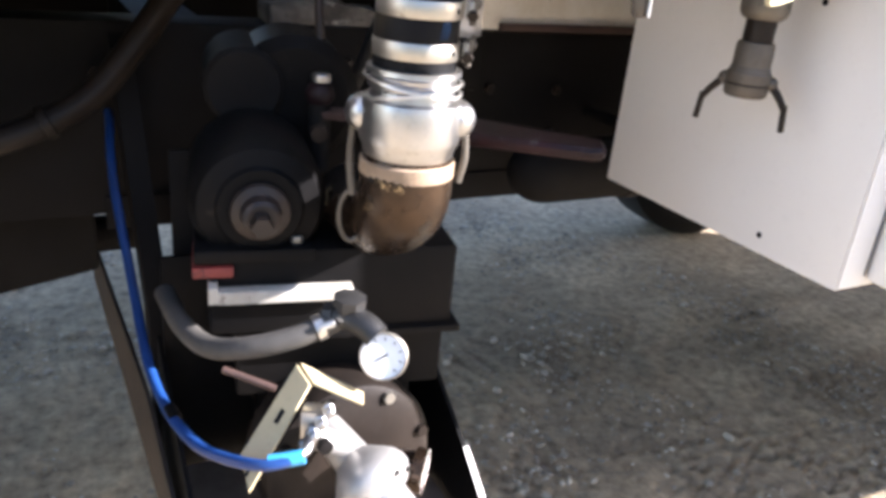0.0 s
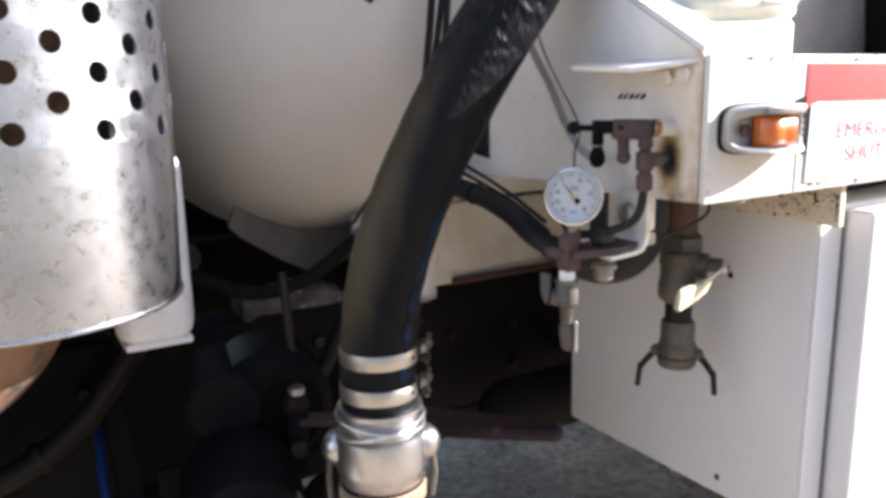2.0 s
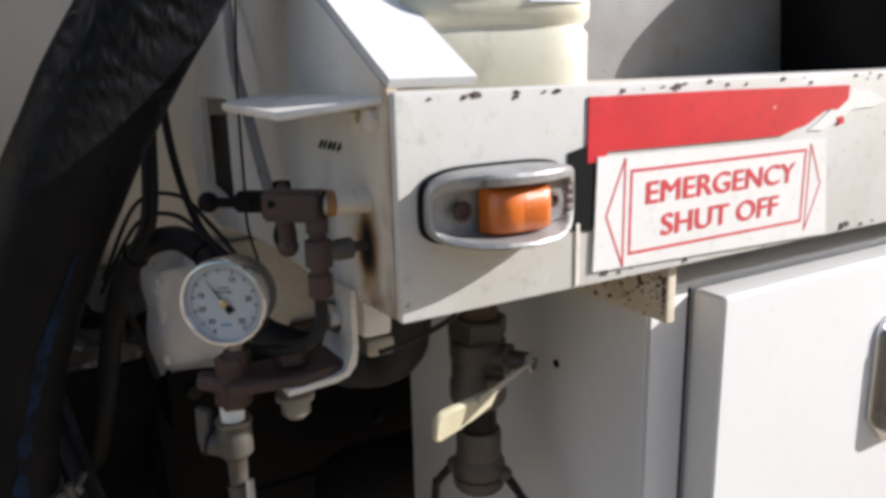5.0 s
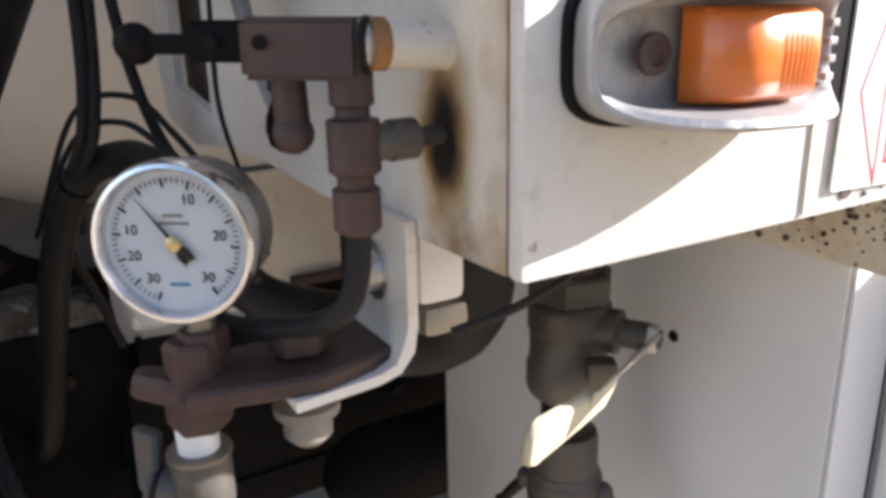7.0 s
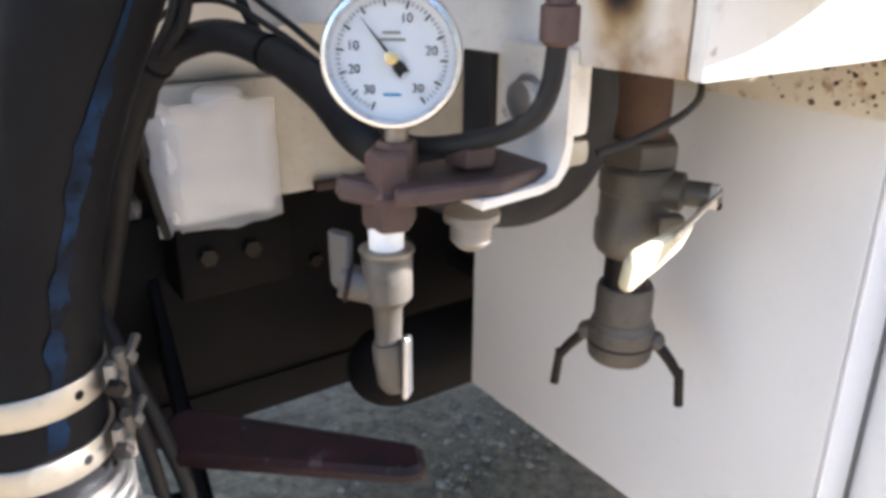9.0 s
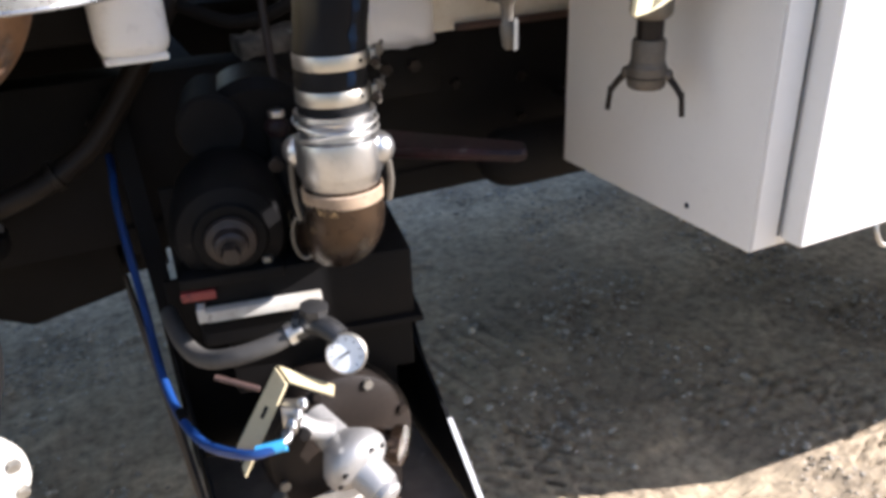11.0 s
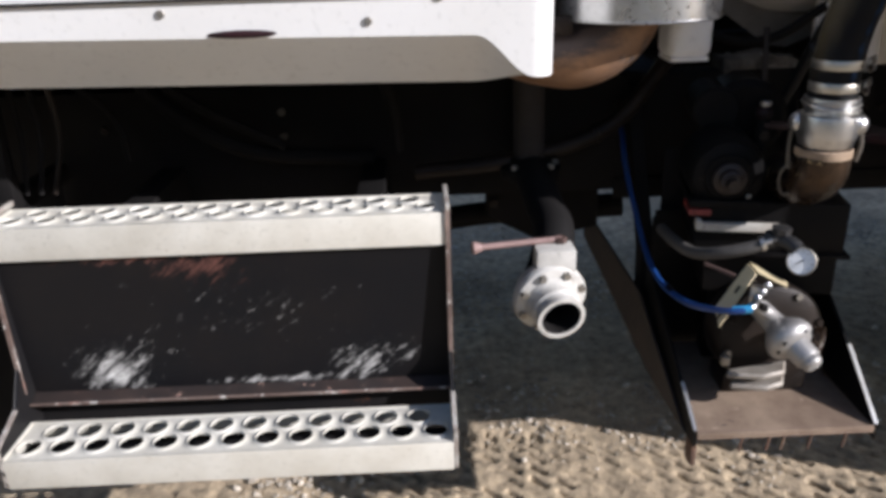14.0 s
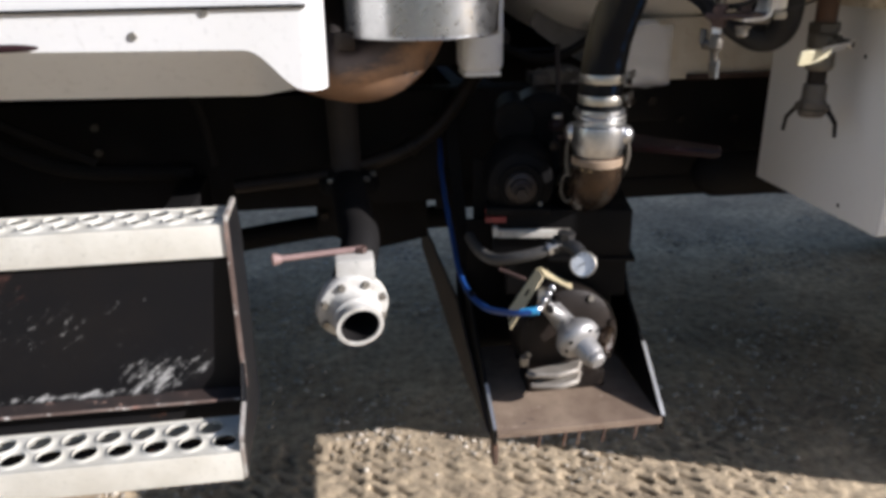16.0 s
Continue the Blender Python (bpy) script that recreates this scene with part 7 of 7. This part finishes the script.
# ---- drain valve with cam coupling beside the toolbox ----
def build_drain():
    d = thing("drain_valve", (0.838, 0.757, 1.10), "old brass ball valve with a cam coupling, hanging by the toolbox", "valve")
    x, y = 0.849, 0.759
    part("nipple", lathe((x, y, 1.463), (0, 0, -1), [(0, 0), (0.0185, 0), (0.0185, 0.182), (0, 0.182)], seg=28), rusty_iron, d, "rusty pipe nipple")
    part("hex_collar", lathe((x, y, 0), (0, 0, 1), [(0, 1.2625), (0.0255, 1.2625), (0.0280, 1.2645), (0.0280, 1.279), (0.0255, 1.2815), (0, 1.2815)], seg=6), valve_grey, d)
    prof = [(0, 1.262), (0.0240, 1.262), (0.0262, 1.259), (0.0262, 1.244), (0.0247, 1.242), (0.0247, 1.222), (0.0266, 1.219), (0.0266, 1.204), (0.0245, 1.199), (0.0200, 1.195), (0, 1.195)]
    part("body", lathe((x, y, 0), (0, 0, 1), [(r, z) for r, z in reversed(prof)], seg=32), valve_grey, d)
    part("lower_nipple", lathe((x, y, 0), (0, 0, 1), [(0, 1.168), (0.0168, 1.168), (0.0168, 1.197), (0, 1.197)], seg=28), oily_iron, d)
    cup = [(0, 1.109), (0.0215, 1.109), (0.0240, 1.112), (0.0250, 1.119), (0.0250, 1.136), (0.0228, 1.139), (0.0226, 1.1415), (0.0213, 1.143), (0.0213, 1.166), (0.0200, 1.170), (0, 1.171)]
    cam_cup = part("cam_cup", lathe((x, y, 0), (0, 0, 1), cup, seg=36), grimy_brass, d)
    part("groove", lathe((x, y, 0), (0, 0, 1), [(0.0250, 1.1225), (0.0254, 1.1230), (0.0254, 1.1245), (0.0250, 1.125)], seg=36), oily_iron, cam_cup)
    side = Vector((0.585, -0.81, 0))
    for s in (1, -1):
        p = Vector((x, y, 1.127)) + side * s * 0.0255
        part("ear", ball(p, 0.0078), grimy_brass, d)
        knee = p + side * s * 0.020 + Vector((0, 0, -0.026))
        part("cam_arm", tube([p, p + side * s * 0.012 + Vector((0, 0, -0.014)), knee], lambda t: 0.0048 - 0.0010 * t, seg=10), oily_iron, d)
        part("pull_tab", rod(knee + Vector((0, 0, 0.005)), knee + side * s * 0.003 + Vector((0, 0, -0.026)), 0.0037, seg=10), oily_iron, d)
    st = Vector((0.858, 0.740, 1.246))
    tip = Vector((0.876, 0.708, 1.246))
    part("stem", lathe(st, tip - st, [(0, 0), (0.014, 0), (0.014, 0.012), (0.009, 0.014), (0.009, 0.030), (0.006, 0.031), (0.006, 0.037), (0, 0.037)], seg=18), valve_grey, d)
    part("stem_nut", hexnut(tip - (tip - st).normalized() * 0.008, tip - st, 0.009, 0.007), steel, d)
    part("stop_lug", box((0.834, 0.715, 1.222), (0.852, 0.729, 1.236), 0.003, turn=-30), valve_grey, d)
    h = part("handle", slab([(0.872, 0.704, 1.252), (0.868, 0.716, 1.238), (0.800, 0.686, 1.232), (0.800, 0.678, 1.246)], 0.003, bevel=0.0006), steel, d)
    part("grip", slab([(0.824, 0.690, 1.244), (0.818, 0.694, 1.227), (0.800, 0.692, 1.222), (0.780, 0.688, 1.218), (0.760, 0.682, 1.215), (0.754, 0.679, 1.219), (0.755, 0.677, 1.236), (0.762, 0.679, 1.241)], 0.007, bevel=0.002), handle_cream, h, "cream plastic dipped grip")


build_drain()


# ---- exhaust ----
def build_exhaust():
    e = thing("exhaust_stack", (0.13, 0.95, 1.2), "vertical exhaust with perforated chrome heat shield and rusty elbow", "exhaust")
    cx, cy, r = 0.132, 0.962, 0.150
    exhaust_rust = sooted_exhaust()
    a0 = radians(168)
    def place(u, v, w):
        a = a0 + u / r
        w += 0.008 * noise.noise(Vector((u * 5, v * 4, 2.0))) + 0.0012 * noise.noise(Vector((u * 22, v * 22, 9.0)))
        return Vector((cx + (r + w) * math.cos(a), cy + (r + w) * math.sin(a), v))
    span = radians(235.4) * r
    sheet = holed_sheet(place, 0, span, 34, span / 8, 0.0245, 1.425, 0.0098, lift=0.0, depth=0.0018, n=16, bottom=1.266, top=2.30)
    part("heat_shield", sheet, shield_metal, e, "dented perforated chrome heat shield", sharp=60)
    part("rolled_edge", tube([place(span * k / 10, 1.266, 0.0) for k in range(11)], 0.0022, seg=8, steps=4), shield_metal, e)
    part("stack_pipe", tube([(cx, cy, 2.9), (cx, cy, 2.2), (cx, cy, 1.55)], 0.062, seg=32), exhaust_rust, e)
    elbow = [(cx, cy - 0.002, 1.56), (cx, cy - 0.004, 1.40), (cx - 0.006, cy - 0.004, 1.315), (cx - 0.040, cy - 0.004, 1.237), (cx - 0.105, cy - 0.002, 1.198), (cx - 0.19, cy + 0.02, 1.205), (cx - 0.32, cy + 0.07, 1.245), (cx - 0.55, cy + 0.16, 1.29), (cx - 1.3, cy + 0.25, 1.32)]
    part("elbow", tube(elbow, 0.063, seg=40, steps=12), exhaust_rust, e, "heat-stained rusty elbow")
    part("bracket", box((-0.040, 0.90, 1.24), (0.0, 0.915, 1.275), 0.008), oily_iron, e)


build_exhaust()


def build_reservoir():
    b = thing("fluid_reservoir", (0.27, 1.1, 1.165), "white plastic fluid reservoir behind the heat shield", "reservoir")
    bm = box((0.226, 1.052, 1.165), (0.318, 1.15, 1.40), 0.028, seg=5)
    part("bottle", bm, white_plastic, b)
    part("foot_rim", box((0.232, 1.058, 1.160), (0.312, 1.144, 1.170), 0.004), white_plastic, b)
    part("shelf", box((0.23, 1.13, 1.150), (0.32, 1.338, 1.1595), 0.003), chassis_black, b)


build_reservoir()


def build_wrapped_box():
    w = thing("wrapped_filter_box", (0.72, 1.28, 1.095), "white box wrapped in clear crumpled plastic film", "box")
    part("box", box((0.655, 1.270, 1.097), (0.784, 1.328, 1.230), 0.010, seg=3), film_white, w)
    part("lid", lathe((0.732, 1.300, 1.229), (0, 0, 1), [(0, 0), (0.030, 0), (0.031, 0.004), (0.028, 0.016), (0.020, 0.020), (0, 0.021)], seg=28), film_white, w)
    bm = bmesh.new()
    nx, nz, rows = 26, 26, []
    for i in range(nx + 1):
        rows.append([])
        for j in range(nz + 1):
            x, z = 0.640 + 0.145 * i / nx, 1.090 + 0.150 * j / nz
            k = 0.6 * noise.noise(Vector((x * 14, z * 14, 1.0))) + 0.9 * (0.5 - abs(noise.noise(Vector((x * 9 + z * 12, z * 7 - x * 5, 3.0)))) * 2)
            left = max(0.0, 1 - i / 5)
            rows[-1].append(bm.verts.new((x + 0.006 * k, 1.262 + 0.007 * k + 0.022 * left, z + 0.004 * noise.noise(Vector((x * 40, z * 40, 5.0))) - 0.02 * left * (0.5 - j / nz))))
    for p, q in zip(rows, rows[1:]):
        for j in range(nz):
            bm.faces.new((p[j], q[j], q[j + 1], p[j + 1]))
    film = part("film", bm, clear_film, w, "clear crumpled plastic film")
    film.visible_shadow = False


build_wrapped_box()


def build_cables():
    c = thing("cable_bundle", (0.66, 1.1, 1.3), "bundle of black cables running down to the chassis", "cables")
    rnd = random.Random(12)
    runs = [
        ([(0.60, 0.91, 1.80), (0.612, 0.955, 1.60), (0.618, 1.0, 1.44), (0.612, 1.01, 1.36), (0.60, 1.06, 1.31), (0.60, 1.14, 1.24), (0.62, 1.20, 1.17), (0.64, 1.24, 1.10)], 0.0048),
        ([(0.612, 0.905, 1.80), (0.624, 0.95, 1.60), (0.626, 1.0, 1.44), (0.618, 1.0, 1.36), (0.606, 1.04, 1.32), (0.61, 1.12, 1.26)], 0.0042),
        ([(0.62, 0.90, 1.80), (0.63, 0.955, 1.55), (0.638, 0.99, 1.46), (0.648, 0.99, 1.39), (0.664, 0.98, 1.34), (0.69, 0.97, 1.31)], 0.0042),
    ]
    for pts, r in runs:
        part("cable", tube(pts, r, seg=10), cable_rubber, c)
    h = thing("wiring_loom", (0.70, 1.15, 1.25), "thick black wiring loom arching over the wrapped box", "cables")
    arc = [(0.548, 1.335, 0.95), (0.556, 1.25, 1.01), (0.570, 1.18, 1.12), (0.585, 1.12, 1.235), (0.606, 1.06, 1.312), (0.636, 1.005, 1.338), (0.652, 0.93, 1.332), (0.656, 0.86, 1.316), (0.660, 0.814, 1.294), (0.690, 0.800, 1.272), (0.728, 0.792, 1.256), (0.756, 0.774, 1.256), (0.762, 0.748, 1.278), (0.758, 0.732, 1.312), (0.752, 0.728, 1.346)]
    part("loom", tube(arc, lambda t: 0.0128 + 0.0120 * min(1.0, max(0.0, (t - 0.60) / 0.13)), seg=16), cable_rubber, h)
    over = [(0.575, 1.15, 1.26), (0.606, 1.06, 1.355), (0.640, 1.00, 1.372), (0.655, 0.93, 1.352), (0.660, 0.86, 1.330), (0.662, 0.80, 1.306)]
    for dx, dy, dz in ((0.0, -0.010, -0.006), (0.010, 0.012, 0.006)):
        part("wire", tube([(px + dx + rnd.uniform(-0.005, 0.005), py + dy, pz + dz + rnd.uniform(-0.004, 0.004)) for px, py, pz in over], 0.0024, seg=8), cable_rubber, h)
    for k in (4, 6):
        d = Vector(arc[k + 1]) - Vector(arc[k - 1])
        part("tie", lathe(Vector(arc[k]), d, [(0.0129, 0), (0.0142, 0.0005), (0.0142, 0.004), (0.0129, 0.0045)], seg=16), black_paint, h, "plastic cable tie")
    l = thing("front_hoses", (-0.9, 1.2, 1.0), "dark hoses and pipes under the cab", "hoses")
    for pts, r in (([(-0.98, 1.28, 1.20), (-0.90, 1.26, 1.10), (-0.80, 1.24, 1.02), (-0.66, 1.26, 0.95), (-0.4, 1.30, 0.92)], 0.020), ([(-0.93, 1.22, 1.20), (-0.86, 1.22, 1.13), (-0.76, 1.22, 1.06), (-0.60, 1.24, 0.97)], 0.012), ([(-1.06, 1.2, 1.14), (-1.0, 1.2, 1.10), (-0.96, 1.2, 1.04), (-0.95, 1.2, 0.96)], 0.008), ([(-0.40, 1.2, 1.2), (-0.35, 1.22, 1.08), (-0.34, 1.24, 0.95)], 0.014), ([(0.36, 1.25, 1.20), (0.42, 1.18, 1.18), (0.48, 1.12, 1.20), (0.55, 1.08, 1.26)], 0.010)):
        part("pipe", tube(pts, r, seg=14), chassis_black, l)
    v = thing("vent_pipe", (0.15, 1.24, 1.0), "dusty brown pipe slanting down under the tank", "pipe")
    part("pipe", tube([(0.36, 1.31, 1.215), (0.31, 1.285, 1.15), (0.245, 1.27, 1.065), (0.19, 1.26, 1.005), (0.12, 1.25, 0.965), (0.03, 1.25, 0.935), (-0.10, 1.26, 0.905), (-0.30, 1.29, 0.88)], 0.019, seg=18), oily_iron, v)
    part("clamp", lathe((0.125, 1.2505, 0.968), (0.9, 0.0, 0.42), [(0.0202, 0), (0.0235, 0.001), (0.0235, 0.012), (0.0202, 0.013)], seg=20), oily_iron, v)
    part("elbow", ball(Vector((0.36, 1.31, 1.215)), 0.027), dusty_iron, v)
    f = thing("fuel_filter", (-1.25, 1.1, 1.0), "dark canister filter with a white cap under the cab", "filter")
    part("can", rod((-1.30, 1.15, 0.95), (-1.30, 1.15, 1.14), 0.06, seg=28), black_paint, f)
    part("band", lathe((-1.30, 1.15, 1.10), (0, 0, 1), [(0.0602, 0), (0.064, 0.002), (0.064, 0.012), (0.0602, 0.014)], seg=28), grey_rubber, f)
    part("post", box((-1.19, 1.05, 0.88), (-1.15, 1.09, 1.19), 0.006), chassis_black, f)
    part("cap", box((-1.192, 1.038, 1.135), (-1.155, 1.05, 1.165), 0.004), white_plastic, f)
    for k, xx in enumerate((-1.14, -1.10, -1.06)):
        part("line", tube([(xx, 1.1, 1.2), (xx + 0.01, 1.1, 1.05), (xx - 0.01 * k, 1.09, 0.92)], 0.006, seg=8), oily_iron if k == 2 else chassis_black, f)


build_cables()


# ---- things on the deck behind the rail ----
def build_jug():
    j = thing("plastic_jug", (0.828, 0.705, 1.474), "translucent white plastic gallon jug, part full", "jug")
    cx, cy, z0 = 0.824, 0.712, 1.476
    levels = [(r * 0.9, h * 0.80) for r, h in [(0.060, 0.0), (0.078, 0.004), (0.082, 0.014), (0.082, 0.062), (0.079, 0.066), (0.079, 0.070), (0.083, 0.075), (0.083, 0.090), (0.078, 0.103), (0.062, 0.136), (0.044, 0.166), (0.029, 0.190), (0.021, 0.200), (0.0195, 0.206), (0.0195, 0.220)]]
    bm, loops = bmesh.new(), []
    for r, h in levels:
        sq = 4.0 if h < 0.08 else max(2.0, 4.0 - (h - 0.08) * 30)
        loop = []
        for k in range(48):
            a = 2 * math.pi * k / 48
            c, s = math.cos(a), math.sin(a)
            px, py = r * math.copysign(abs(c) ** (2 / sq), c), r * math.copysign(abs(s) ** (2 / sq), s)
            b = radians(-22)
            loop.append(bm.verts.new((cx + px * math.cos(b) - py * math.sin(b), cy + px * math.sin(b) + py * math.cos(b), z0 + h)))
        loops.append(loop)
    for p, q in zip(loops, loops[1:]):
        for k in range(48):
            i = (k + 1) % 48
            bm.faces.new((p[k], p[i], q[i], q[k]))
    bm.faces.new(list(reversed(loops[0])))
    bm.faces.new(loops[-1])
    part("body", bm, jug_plastic, j, sharp=50)
    part("cap", lathe((cx, cy, z0 + 0.1765), (0, 0, 1), [(0, 0), (0.0215, 0), (0.0225, 0.002), (0.0225, 0.016), (0.020, 0.018), (0, 0.018)], seg=30), white_plastic, j)
    # moulded ring of the hand grip on the sloping shoulder, and a paper label below
    def shoulder(a, h, off):
        for (r0, h0), (r1, h1) in zip(levels, levels[1:]):
            if h0 <= h <= h1:
                rr = r0 + (r1 - r0) * (h - h0) / max(1e-6, h1 - h0)
        sq = 4.0 if h < 0.08 else max(2.0, 4.0 - (h - 0.08) * 30)
        c, s, b = math.cos(a), math.sin(a), radians(-22)
        px, py = (rr + off) * math.copysign(abs(c) ** (2 / sq), c), (rr + off) * math.copysign(abs(s) ** (2 / sq), s)
        return Vector((cx + px * math.cos(b) - py * math.sin(b), cy + px * math.sin(b) + py * math.cos(b), z0 + h))
    ring = [(-2.05, 0.080), (-2.07, 0.095), (-2.08, 0.115), (-2.05, 0.132), (-1.93, 0.140), (-1.73, 0.140), (-1.58, 0.134), (-1.48, 0.115), (-1.41, 0.095), (-1.43, 0.080), (-1.58, 0.076), (-1.73, 0.075), (-1.91, 0.076), (-2.05, 0.080)]
    part("hand_grip", tube([shoulder(a, h, 0.0) for a, h in ring], 0.0028, seg=10, steps=4, caps=False), jug_plastic, j)
    bm, rows = bmesh.new(), []
    for k in range(9):
        a = -1.5 + 0.75 * k / 8
        rows.append([bm.verts.new(shoulder(a, h, 0.0015)) for h in (0.070, 0.078, 0.088 + 0.012 * math.sin(k * 0.9), 0.098 + 0.012 * math.sin(k * 0.9))])
    for p, q in zip(rows, rows[1:]):
        for i in range(3):
            bm.faces.new((p[i], q[i], q[i + 1], p[i + 1]))
    part("label", bm, paper_blue, j, "worn pale blue paper label")


build_jug()


def build_deck_things():
    t = thing("teal_canister", (0.80, 0.84, 1.474), "blue-green plastic canister leaning behind the rail", "canister")
    part("body", lathe((0.765, 0.93, 1.700), (0.50, -0.55, -0.50), [(0, 0), (0.058, 0), (0.064, 0.008), (0.067, 0.125), (0.064, 0.128), (0.060, 0.120), (0, 0.118)], seg=40), teal_plastic, t)
    part("rim", lathe(Vector((0.765, 0.93, 1.700)) + Vector((0.50, -0.55, -0.50)).normalized() * 0.118, (0.50, -0.55, -0.50), [(0.0655, 0), (0.0715, 0.002), (0.0715, 0.010), (0.066, 0.013)], seg=40), teal_plastic, t)
    part("rest", slab([(0.76, 0.82, 1.4765), (0.90, 0.82, 1.4765), (0.90, 0.98, 1.56), (0.76, 0.98, 1.56)], 0.006), rusty_iron, t, "rusty plate it leans on")
    c = thing("sheet_metal_screen", (1.2, 1.0, 1.474), "spotted grey sheet-metal screen standing on the deck", "screen")
    part("body", box((0.93, 0.90, 1.4745), (1.455, 0.925, 1.86), 0.004), grey_sheet, c)
    part("edge_fold", box((1.445, 0.926, 1.4745), (1.455, 0.95, 1.86), 0.002), grey_sheet, c)
    f = thing("framed_panel", (1.2, 0.86, 1.72), "pale panel in a dark metal frame", "panel")
    part("panel", box((1.075, 0.872, 1.700), (1.215, 0.880, 1.90), 0.001), white_plastic, f)
    for a, b in (((1.06, 0.866, 1.687), (1.23, 0.884, 1.699)), ((1.06, 0.866, 1.6995), (1.0745, 0.884, 1.90)), ((1.2155, 0.866, 1.6995), (1.23, 0.884, 1.90))):
        part("frame", box(a, b, 0.002), chassis_black, f)
    part("tab", box((1.12, 0.8805, 1.705), (1.16, 0.8995, 1.745), 0.002), chassis_black, f)
    b = thing("black_bucket", (1.48, 0.80, 1.474), "black plastic bucket on the deck", "bucket")
    part("body", lathe((1.555, 0.84, 1.4745), (0, 0, 1), [(0, 0), (0.120, 0), (0.124, 0.004), (0.146, 0.19), (0.152, 0.192), (0.152, 0.202), (0.146, 0.203), (0.140, 0.20), (0.118, 0.01), (0, 0.008)], seg=48), black_paint, b)
    part("band", lathe((1.555, 0.84, 1.635), (0, 0, 1), [(0.1415, 0), (0.150, 0.001), (0.151, 0.008), (0.1435, 0.009)], seg=48), black_paint, b)
    part("bail", tube([(1.555 - 0.152 * math.cos(a), 0.84 - 0.150 * math.sin(a), 1.64 - 0.09 * math.sin(a)) for a in (math.pi * k / 10 for k in range(11))], 0.0028, seg=8, steps=4), dull_steel, b)


build_deck_things()
